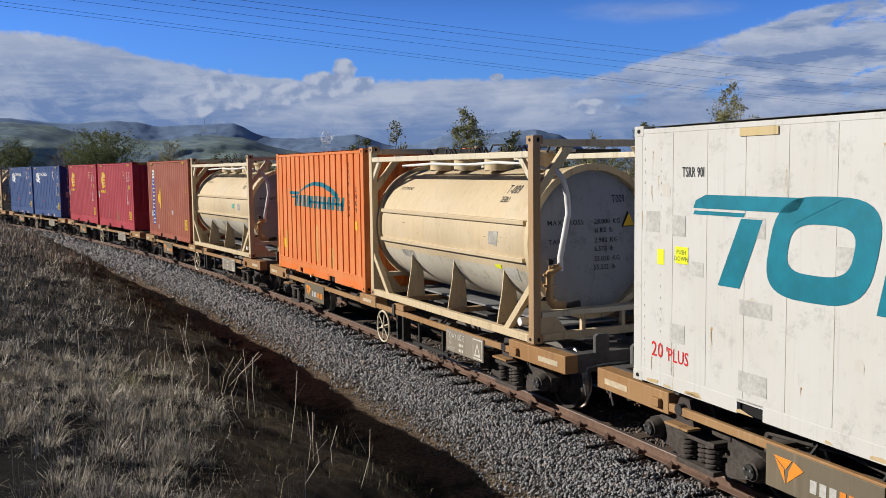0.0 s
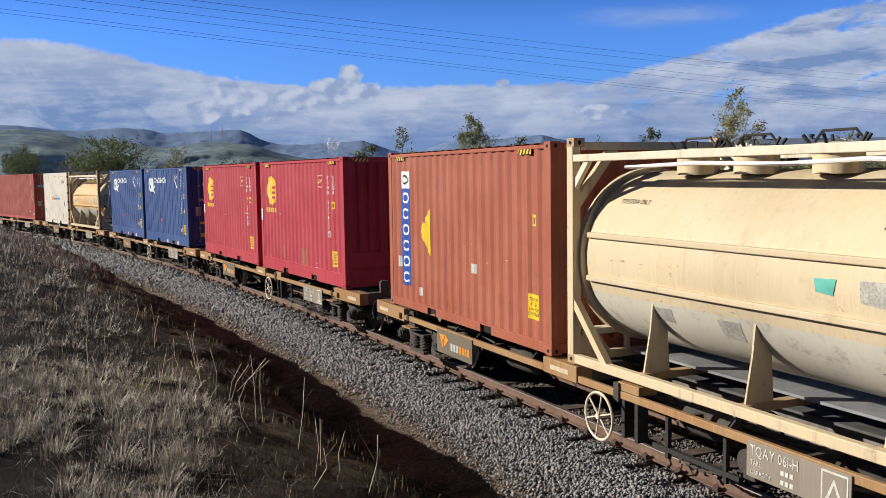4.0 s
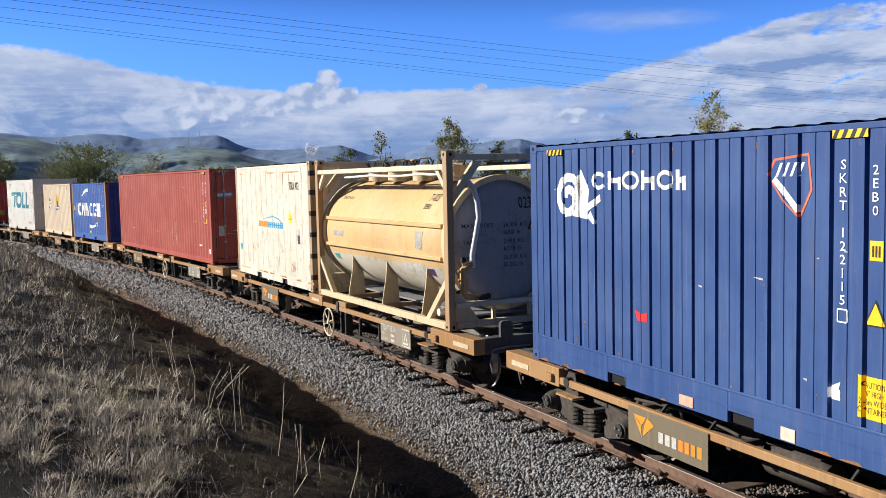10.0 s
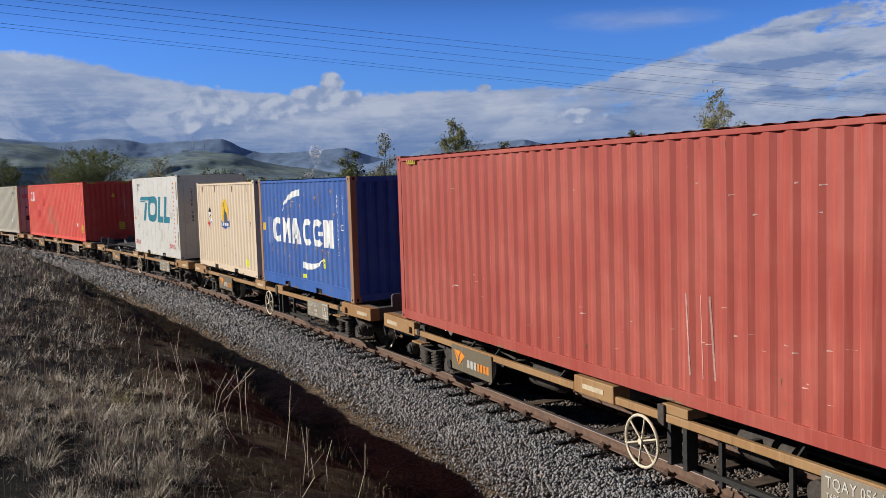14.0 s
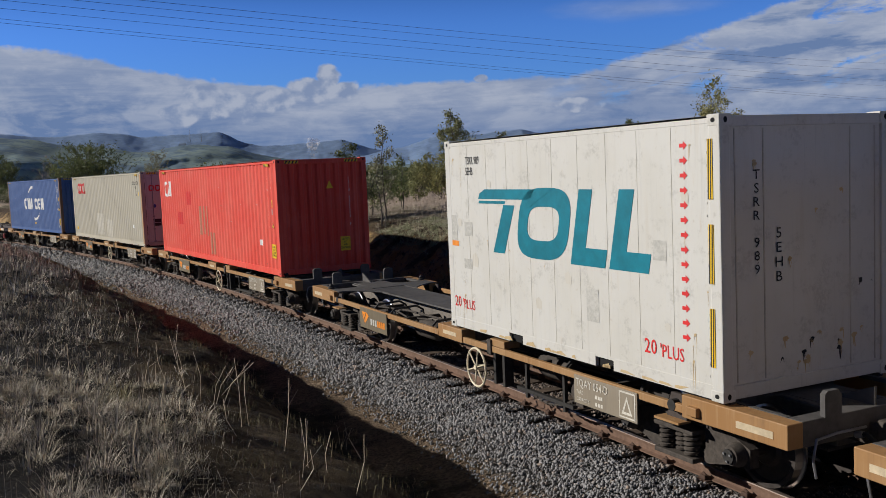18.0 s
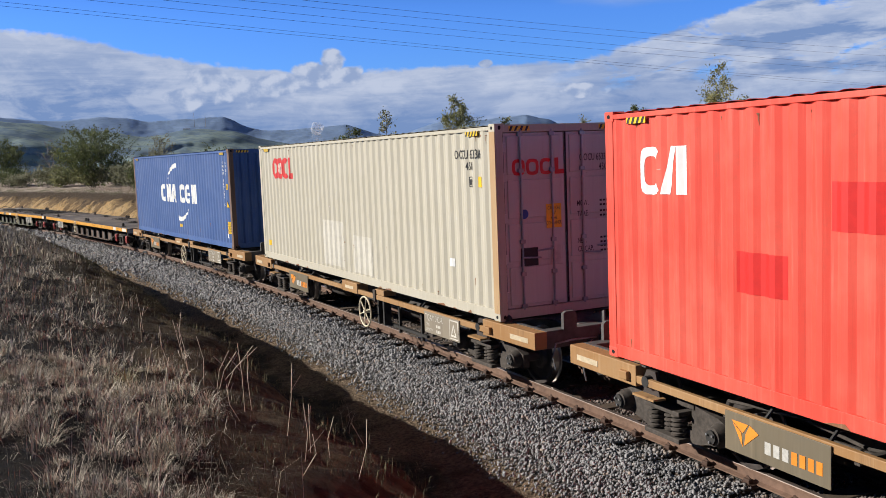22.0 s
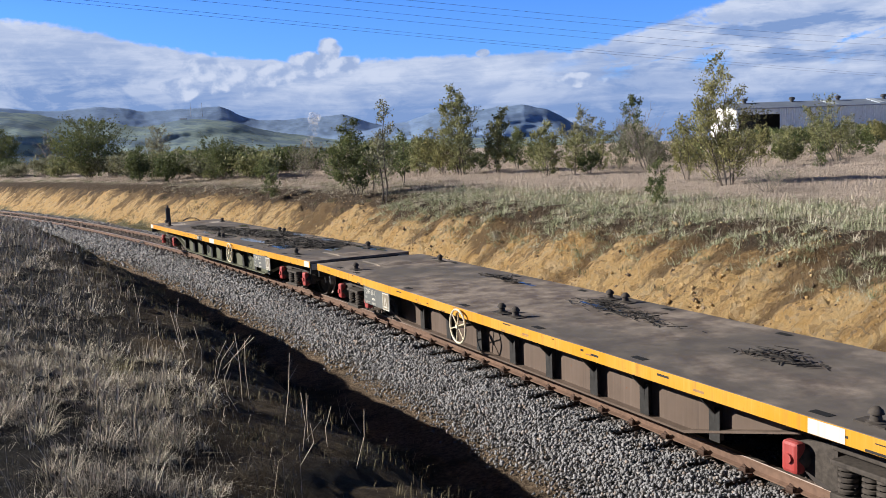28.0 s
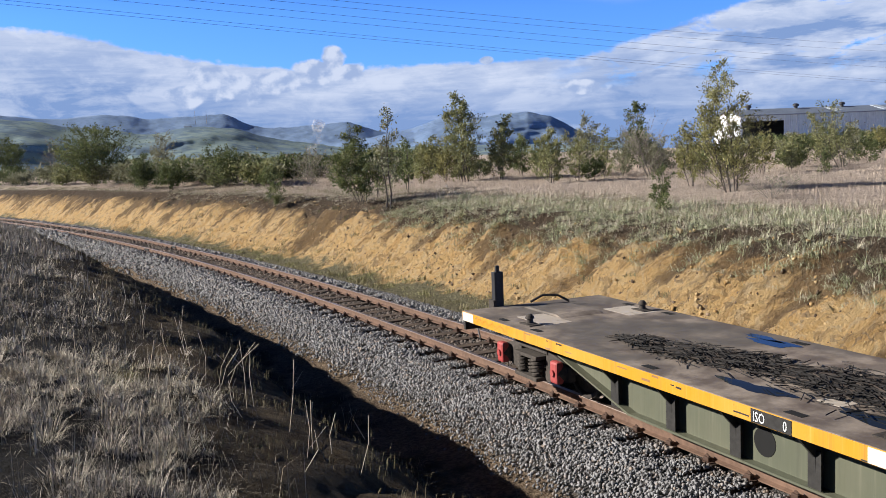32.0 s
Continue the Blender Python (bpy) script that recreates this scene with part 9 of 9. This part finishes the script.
    part("brake_cylinder", bm, GRIME, w, smooth=True)
    bm = lathe(bmesh.new(), [(-2.45, 0.02), (-2.40, 0.14), (-2.34, 0.17), (-1.62, 0.17), (-1.56, 0.14), (-1.52, 0.02)], "x", 20, (0, -0.62, 0.58))
    part("air_reservoir", bm, GRIME, w, smooth=True)
    part("pipe", tube(bmesh.new(), [(-6.6, -0.32, 0.74), (-4.2, -0.52, 0.70), (-3.0, -0.60, 0.80), (-1.5, -0.50, 0.78), (0.5, -0.45, 0.62), (3.2, -0.50, 0.68), (6.6, -0.32, 0.74)], 0.022, 7), GRIME, w, smooth=True)
    part("pipe", tube(bmesh.new(), [(-4.4, -0.82, 0.76), (-3.4, -0.78, 0.82), (-2.6, -0.80, 0.74), (-1.9, -0.62, 0.76)], 0.018, 7), GRIME, w, smooth=True)
    for x in (-3.55, -2.75, -0.95, 3.1):
        part("hoop_bracket", tube(bmesh.new(), [(x, -1.1, 0.80), (x, -1.0, 0.90), (x, -0.55, 0.92), (x, -0.42, 0.84), (x, -0.38, 0.62)], 0.022, 6), STEEL, w)
    part("pull_rod", rod(bmesh.new(), (-4.3, -0.30, 0.40), (4.3, -0.34, 0.40), 0.02, 7), GRIME, w)
    chain = bmesh.new()
    for k in range(26):
        u = k / 25
        p = Vector((1.75 + 1.55 * u, -1.02, 0.44 - 0.22 * math.sin(math.pi * u)))
        q = Vector((0.035, 0, 0))
        rod(chain, p - q, p + q, 0.012 if k % 2 else 0.02, 5)
    part("brake_chain", chain, GRIME, w)
    part("chain_pulley", rod(bmesh.new(), (3.30, -1.06, 0.52), (3.30, -0.96, 0.52), 0.13, 16), GRIME, w)
    part("pulley_block", boxed(3.25, 3.42, -1.05, -0.92, 0.34, 0.62, bevel=0.01), GRIME, w)
    part("lower_rail", boxed(1.45, 3.2, -1.06, -1.0, 0.28, 0.33), STEEL, w)
    for x in (2.0, 2.95):
        part("hanger", boxed(x, x + 0.05, -1.05, -1.0, 0.20, 0.78), STEEL, w)
    # plates
    part("number_plate", boxed(3.50, 4.76, -1.236, -1.222, 0.475, 0.835, bevel=0.004), PLATE, w, "dusty number plate")
    p = part("brand_plate", boxed(-3.96, -2.60, -1.236, -1.222, 0.44, 0.835, bevel=0.004), paint("sooty brown plate", (0.15, 0.125, 0.085), fade=(0.22, 0.17, 0.105), dirt=(0.07, 0.055, 0.04), wear=0.25), w, "dusty plate with faded orange and grey logo shapes")
    W = ("side", "flat", -7, 7, -1.236)
    mark("logo_wing", [[(-3.86, 0.76), (-3.62, 0.76), (-3.70, 0.66)], [(-3.84, 0.74), (-3.72, 0.66), (-3.70, 0.52)], [(-3.60, 0.76), (-3.48, 0.70), (-3.68, 0.54), (-3.66, 0.66)]], ORANGE_INK, p, W, "orange wing shape")
    mark("logo_strip", blocks(-3.40, -3.06, 0.54, 0.66, 3, 0.3), GREY_STICKER, p, W)
    mark("logo_strip", blocks(-3.06, -2.66, 0.54, 0.66, 4, 0.3), ORANGE_INK, p, W)
    return w


def wagon_number(w, code, x0, face, z=0.0, scale=1.0, wide=1.26):
    """The number, weights and the triangle sign on a wagon's plate."""
    W = ("side", "flat", -9, 9, face)
    ink = plain("chalky white ink", (0.56, 0.53, 0.46), 0.7, vary=0.25, scale=30)
    write("wagon_number", code, 0.105, x0 + 0.05, z + 0.70, ink, w, W, wide=0.78)
    write("weight_words", "TARE\nCAPACITY", 0.05, x0 + 0.06, z + 0.605, ink, w, W, wide=0.8, gap=1.3)
    mark("weight_bars", blocks(x0 + 0.45, x0 + 0.62, z + 0.605, z + 0.65, 3, 0.3) + blocks(x0 + 0.45, x0 + 0.62, z + 0.515, z + 0.56, 3, 0.3), ink, w, W)
    tx = x0 + wide - 0.33
    mark("sign_frame", [rect(tx, tx + 0.30, z + 0.50, z + 0.815)], ink, w, W, "triangle sign in a square")
    mark("sign_ground", [rect(tx + 0.02, tx + 0.28, z + 0.52, z + 0.795)], PLATE, w, W, "", 0.007)
    tri = [(tx + 0.05, z + 0.545), (tx + 0.25, z + 0.545), (tx + 0.15, z + 0.76)]
    mark("sign_triangle", [[tri[0], tri[1], (tri[1][0] - 0.04, tri[1][1] + 0.03), (tri[0][0] + 0.04, tri[0][1] + 0.03)], [tri[1], tri[2], (tri[2][0], tri[2][1] - 0.06), (tri[1][0] - 0.045, tri[1][1] + 0.03)], [tri[2], tri[0], (tri[0][0] + 0.045, tri[0][1] + 0.03), (tri[2][0], tri[2][1] - 0.06)]], ink, w, W, "", 0.009)


def put_wheels(w):
    TURNING.extend(o for o in w.children if o.name.startswith("wheelset"))


first = skeleton_wagon()
CODES = ("TQAY 031-C", "TQAY 010-E", "TQAY 061-H", "TQAY 062-Q", "TQAY 082-J", "TQAY 053-R", "TQAY 056-V", "TQAY 051-W", "TQAY 054-D", "TQAY 079-S", "TQAY 092-R", "TQAY 095-V")
skeletons = [first] + [copy_thing(first, pose(0, 0, 0)) for _ in CODES[1:]]
for i, w in enumerate(skeletons):
    wagon_number(w, CODES[i], 3.50, -1.236)
    put_wheels(w)
    TRAIN.append((w, WAGON_AT[i], 5.2))

# ---- the two flat wagons ----
FLAT_DECK = None


def deck_material():
    k = Nodes("worn steel deck")
    at = k.n("ShaderNodeTexCoord").outputs["Object"]
    big, mid, fine = k.noise(0.5, 6, 0.6, at), k.noise(2.2, 7, 0.68, at), k.noise(24, 4, 0.6, at)
    c = k.mix(k.range(mid, 0.35, 0.68), (0.13, 0.102, 0.084), (0.33, 0.275, 0.225))
    c = k.mix(k.range(big, 0.42, 0.62, 0, 0.8), c, (0.105, 0.095, 0.085))
    c = k.mix(k.range(fine, 0.55, 0.75, 0, 0.4), c, (0.17, 0.14, 0.11))
    k.bump(fine, 0.15, 0.01)
    return k.done(c, k.range(mid, 0.35, 0.7, 0.62, 0.9), 0.0, 0.3)


FLAT_DECK = deck_material()
WEB = paint("brown girder paint", (0.11, 0.08, 0.062), fade=(0.17, 0.125, 0.098), dirt=(0.03, 0.025, 0.02), wear=0.25, rust=0.12)
WEB_GREEN = paint("olive girder paint", (0.105, 0.112, 0.078), fade=(0.15, 0.145, 0.10), dirt=(0.04, 0.035, 0.03), wear=0.2, rust=0.06)


def flat_wagon(web, ribs_at, wheel_x, plate_x, holes, code, white, label):
    w = thing("flat_wagon", label, "rail wagon", "wagons of the train")
    HL, HW, T = 8.0, 1.28, 0.945
    part("deck", boxed(-HL, HL, -HW + 0.012, HW - 0.012, T - 0.05, T, bevel=0.004), FLAT_DECK, w, "dark worn steel deck")
    for s in (-1, 1):
        e = part("deck_edge", boxed(-HL, HL, *sorted((s * (HW - 0.012), s * HW)), T - 0.15, T - 0.004, bevel=0.003), YELLOW_EDGE, w, "chipped yellow deck edge")
        part("edge_lip", boxed(-HL, HL, *sorted((s * (HW - 0.08), s * (HW - 0.012))), T - 0.15, T - 0.13), STEEL, e)
        part("side_girder", prism(bmesh.new(), [(-5.55, T - 0.06), (-5.55, 0.66), (-3.9, 0.24), (3.9, 0.24), (5.55, 0.66), (5.55, T - 0.06)], "y", *sorted((s * 0.86, s * 0.89))), web, w)
        part("girder_foot", prism(bmesh.new(), [(-5.55, 0.66), (-3.9, 0.24), (3.9, 0.24), (5.55, 0.66), (5.55, 0.64), (3.92, 0.215), (-3.92, 0.215), (-5.55, 0.64)], "y", *sorted((s * 0.80, s * 1.0))), web, w)
        part("end_girder", boxed(-HL + 0.05, -5.55, *sorted((s * 0.80, s * 0.88)), 0.70, T - 0.05), STEEL, w)
        part("end_girder", boxed(5.55, HL - 0.05, *sorted((s * 0.80, s * 0.88)), 0.70, T - 0.05), STEEL, w)
        for x in ribs_at:
            part("girder_rib", prism(bmesh.new(), [(s * 0.88, 0.24), (s * 0.99, 0.26), (s * 1.0, 0.55), (s * 1.24, T - 0.14), (s * 0.88, T - 0.06)], "x", x - 0.014, x + 0.014), STEEL, w)
            part("rib_plate", boxed(x - 0.08, x + 0.08, *sorted((s * 0.985, s * 0.995)), 0.25, 0.62), STEEL, w)
        for x in holes:
            part("girder_hole", rod(bmesh.new(), (x, s * 0.885, 0.47), (x, s * 0.895, 0.47), 0.15, 20), HOLE_SHADE, w)
        for x in (-6.9, -5.9, -3.3, -1.1, 1.1, 3.3, 5.9, 6.9):
            part("stake_pocket", boxed(x - 0.11, x + 0.11, *sorted((s * 1.06, s * 1.16)), T + 0.001, T + 0.004), HOLE_SHADE, w)
    g = random.Random(int(plate_x * 100))
    for i in range(34):
        x, l, z = g.uniform(-7.9, 7.8), g.uniform(0.02, 0.22), g.choice((T - 0.145, T - 0.035, g.uniform(T - 0.12, T - 0.05)))
        part("paint_chip", boxed(x, x + l, -HW - 0.0012, -HW + 0.001, z, z + g.uniform(0.006, 0.028)), STEEL if i % 2 else OCHRE, w)
    for x0, x1 in white:
        part("white_patch", boxed(x0, x1, -HW - 0.003, -HW, T - 0.145, T - 0.01), paint("chipped white", (0.66, 0.62, 0.55), wear=0.3, rust=0.3), w)
    for s in (-1, 1):
        part("end_beam", boxed(min(s * HL, s * (HL - 0.06)), max(s * HL, s * (HL - 0.06)), -HW + 0.02, HW - 0.02, T - 0.30, T - 0.05, bevel=0.008), STEEL, w)
        part("end_flap", prism(bmesh.new(), [(s * (HL - 1.5), T + 0.002), (s * (HL - 1.35), T + 0.035), (s * (HL - 0.5), T + 0.035), (s * (HL - 0.35), T + 0.002)], "y", -0.36, 0.36), FLAT_DECK, w)
        end_gear(w, s, HL)
        bogie(w, s * 6.3, 1.58, RED_BOX)
        for sy in (-1, 1):
            part("end_plate", boxed(min(s * HL, s * (HL + 0.006)), max(s * HL, s * (HL + 0.006)), *sorted((sy * 0.98, sy * 1.24)), T - 0.20, T - 0.06), GREY_STICKER, w)
    for x in (-6.35, -0.15, 0.25, 6.35):
        for sy in (-1, 1):
            b = part("twist_lock", lathe(bmesh.new(), [(T, 0.09), (T + 0.02, 0.09), (T + 0.03, 0.055), (T + 0.08, 0.045), (T + 0.09, 0.07), (T + 0.12, 0.06), (T + 0.15, 0.03), (T + 0.155, 0.005)], "z", 12, (x, sy * 0.97, 0)), GRIME, w, smooth=True)
            part("lock_base", boxed(x - 0.16, x + 0.16, sy * 0.97 - 0.09, sy * 0.97 + 0.09, T + 0.001, T + 0.014), GRIME, b)
    hand_wheel(w, wheel_x, -1.34, 0.67, 0.26, CREAM_BAR, CREAM_BAR)
    part("number_plate", boxed(plate_x, plate_x + 1.3, -1.292, -1.278, 0.47, 0.80, bevel=0.004), plain("grey plate", (0.13, 0.135, 0.13), 0.6, vary=0.15), w, "grey number plate")
    wagon_number(w, code, plate_x, -1.292, -0.03, 1.0, 1.3)
    put_wheels(w)
    return w


f1 = flat_wagon(WEB, (-0.87, 0.17, 1.16, 2.21, 3.22, 4.39, -1.95, -3.0, -4.2), -0.90, -5.08, (), "TQMF 018-K", ((5.9, 6.3), (7.3, 7.9)), "flat rail wagon with bare dark deck and chipped yellow edge")
TRAIN.append((f1, WAGON_AT[12] + 1.05, 6.3))
f2 = flat_wagon(WEB_GREEN, (-3.1, -2.05, -1.0, 0.03, 1.06, 2.17, 3.24, -4.2, 4.3), 2.05, 4.02, (-1.74, 0.14), "TQMF 011-T", ((-7.98, -7.6), (-0.15, 0.35), (7.65, 7.95)), "flat rail wagon with puddles on its deck and yellow edge")
TRAIN.append((f2, WAGON_AT[13] - 1.02, 6.3))
EDGE = ("side", "flat", -9, 9, -1.28)
mark("code_panel", [rect(-1.50, -0.98, 0.80, 0.935)], STEEL, f2, EDGE, "dark painted panel")
write("code_words", "ISO", 0.10, -1.46, 0.818, WHITE_INK, f2, ("side", "flat", -9, 9, -1.284), wide=0.75)
write("code_words", "0", 0.10, -1.08, 0.818, WHITE_INK, f2, ("side", "flat", -9, 9, -1.284), wide=0.75)
mark("orange_scrawl", band([(-7.5, 0.83), (-7.4, 0.92), (-7.3, 0.84), (-7.2, 0.92), (-7.1, 0.84), (-6.95, 0.91), (-6.85, 0.84), (-6.7, 0.91), (-6.55, 0.84)], 0.03), ORANGE_INK, f2, EDGE)
# marker post hung on the last wagon's end
part("marker_post", boxed(-8.14, -8.02, -0.68, -0.52, 0.55, 1.50, bevel=0.012), plain("black box", (0.03, 0.03, 0.033), 0.5), f2, "black end of train marker box")
part("marker_aerial", boxed(-8.11, -8.05, -0.63, -0.57, 1.50, 1.60, bevel=0.01), plain("black box", (0.03, 0.03, 0.033), 0.5), f2)
part("marker_clamp", boxed(-8.18, -8.0, -0.72, -0.66, 0.62, 1.05, bevel=0.008), GRIME, f2)
part("end_rope", tube(bmesh.new(), [(-7.9, -0.1, 0.98), (-7.85, 0.1, 1.08), (-7.8, 0.35, 1.06), (-7.7, 0.5, 0.96)], 0.02, 6), GRIME, f2)
WETTED = Nodes("still water").done((0.02, 0.025, 0.03), 0.03, 0.0, 0.6)


def puddle(w, x, y, rx, ry, seed):
    r = random.Random(seed)
    bm = bmesh.new()
    n = 26
    ph = [r.uniform(0, 6.28) for _ in range(4)]
    bm.faces.new([bm.verts.new((x + rx * math.cos(a) * k, y + ry * math.sin(a) * k, 0.949)) for a in [2 * math.pi * i / n for i in range(n)] for k in [1 + 0.22 * math.sin(2 * a + ph[0]) + 0.18 * math.sin(3 * a + ph[1]) + 0.1 * math.sin(7 * a + ph[2])]])
    part("puddle", bm, WETTED, w, "still rainwater puddle")


for x0, x1, y0, y1 in ((-7.0, -6.15, -0.84, -0.38), (-6.8, -6.1, 0.56, 1.06), (-1.35, -1.05, -0.62, -0.36), (3.2, 3.55, -0.72, -0.5), (2.35, 2.6, 0.75, 1.0)):
    part("chalk_patch", boxed(x0, x1, y0, y1, 0.943, 0.948), paint("chalky deck patch", (0.50, 0.44, 0.37), fade=(0.40, 0.33, 0.27), dirt=(0.15, 0.12, 0.1), wear=0.4, rust=0.2), f2, "pale chalky patch")
for i, (x, y, rx, ry) in enumerate(((-4.7, 0.86, 0.35, 0.10), (-3.2, -0.78, 0.38, 0.11), (-1.6, -0.65, 0.55, 0.12), (-1.9, 0.9, 0.45, 0.10), (0.6, -0.6, 0.75, 0.15), (0.2, 1.0, 0.5, 0.12), (3.1, -0.55, 0.7, 0.16), (2.4, 1.0, 0.5, 0.10), (5.4, 0.9, 0.6, 0.13), (1.7, 0.1, 0.5, 0.2), (-5.0, 0.98, 0.3, 0.06), (4.6, 0.2, 0.4, 0.2))):
    puddle(f2, x + 1.2, y, rx * 1.15, ry * 1.25, i)
puddle(f1, 0.4, 0.45, 0.5, 0.1, 40), puddle(f1, -2.4, 0.75, 0.3, 0.05, 41), puddle(f1, 6.6, 0.3, 0.5, 0.08, 43)


def litter(name, spots, count, seed, label):
    """Heaps of thin bark slivers lying on a deck."""
    r = np.random.RandomState(seed)
    v, f = [], []
    for k in range(count):
        cx, cy, sx, sy = spots[r.randint(len(spots))]
        x, y = cx + r.normal() * sx, float(np.clip(cy + r.normal() * sy, -1.12, 1.12))
        a = r.normal() * 0.5 + (math.pi / 2 if r.rand() < 0.12 else 0)
        l, t, hgt = r.uniform(0.04, 0.26) * r.uniform(0.6, 1.3), r.uniform(0.0025, 0.009), r.uniform(0.002, 0.06) * math.exp(-((x - cx) / sx / 1.6) ** 2)
        tilt = r.normal() * 0.05
        u, n = np.array((math.cos(a), math.sin(a), tilt)), np.array((-math.sin(a), math.cos(a), 0))
        p = np.array((x, y, 0.952 + hgt + abs(tilt) * l / 2))
        i = len(v)
        for s1, s2, z in ((-1, -1, 0), (1, -1, 0), (1, 1, 0), (-1, 1, 0), (-0.9, 0, 0.008), (0.9, 0, 0.008)):
            v.append(p + u * s1 * l / 2 + n * s2 * t + np.array((0, 0, z)))
        f += [(i, i + 1, i + 5, i + 4), (i + 3, i + 4, i + 5, i + 2), (i, i + 4, i + 3), (i + 1, i + 2, i + 5), (i, i + 3, i + 2, i + 1)]
    k = Nodes("dark wet bark " + name)
    isl = k.n("ShaderNodeNewGeometry").outputs["Random Per Island"]
    m = k.done(k.mix(k.range(isl, 0.75, 1.0), (0.012, 0.010, 0.009), (0.065, 0.048, 0.037)), 0.75, 0, 0.3)
    return tagged(new(name, mesh_from(name, v, f, m)), label, "bark litter", kind="stuff")


LITTER = [(litter("bark_litter", ((-3.5, -0.35, 0.32, 0.17), (-4.35, -0.42, 0.22, 0.09), (-2.75, -0.08, 0.32, 0.17), (-1.7, 0.0, 0.35, 0.24), (-0.8, 0.05, 0.45, 0.30), (0.3, 0.25, 0.35, 0.3), (1.3, 0.35, 0.3, 0.26), (3.1, 0.1, 0.4, 0.36), (4.1, 0.1, 0.5, 0.4), (5.0, 0.3, 0.35, 0.35)), 8200, 5, "dark wet bark slivers heaped on a wagon deck"), TRAIN[13][1], 6.3),
          (litter("bark_litter", ((1.2, 0.35, 0.55, 0.10), (0.3, 0.6, 0.3, 0.08), (4.2, 0.1, 0.25, 0.12), (6.9, 0.4, 0.4, 0.06), (-3.1, 0.7, 0.3, 0.04)), 620, 6, "a few dark bark slivers on a wagon deck"), TRAIN[12][1], 6.3)]
# ---- what moves ----
def motions():
    """The train runs along the track; its wheels turn as far as it goes."""
    times = [i * 0.5 for i in range(65)]
    for w, c, half in TRAIN:
        walk(w, [(t, ride(c, t, half)) for t in times])
    for o, i, x in CARGO:
        lift = Matrix.Translation((x, 0, FLOOR_Z))
        walk(o, [(t, ride(WAGON_AT[i], t) @ lift) for t in times])
    # one row each two thirtieths of a second: a wheel turns about 60 degrees between
    beat = [i / 15 for i in range(481)]
    for o in TURNING:
        x, y, z = o.location
        walk(o, [(t, pose(x, y, z, 0, math.degrees(run(t) / WHEEL_R) % 360, 0)) for t in beat])
    for o, c, half in LITTER:
        walk(o, [(t, ride(c, t, half)) for t in times])


motions()
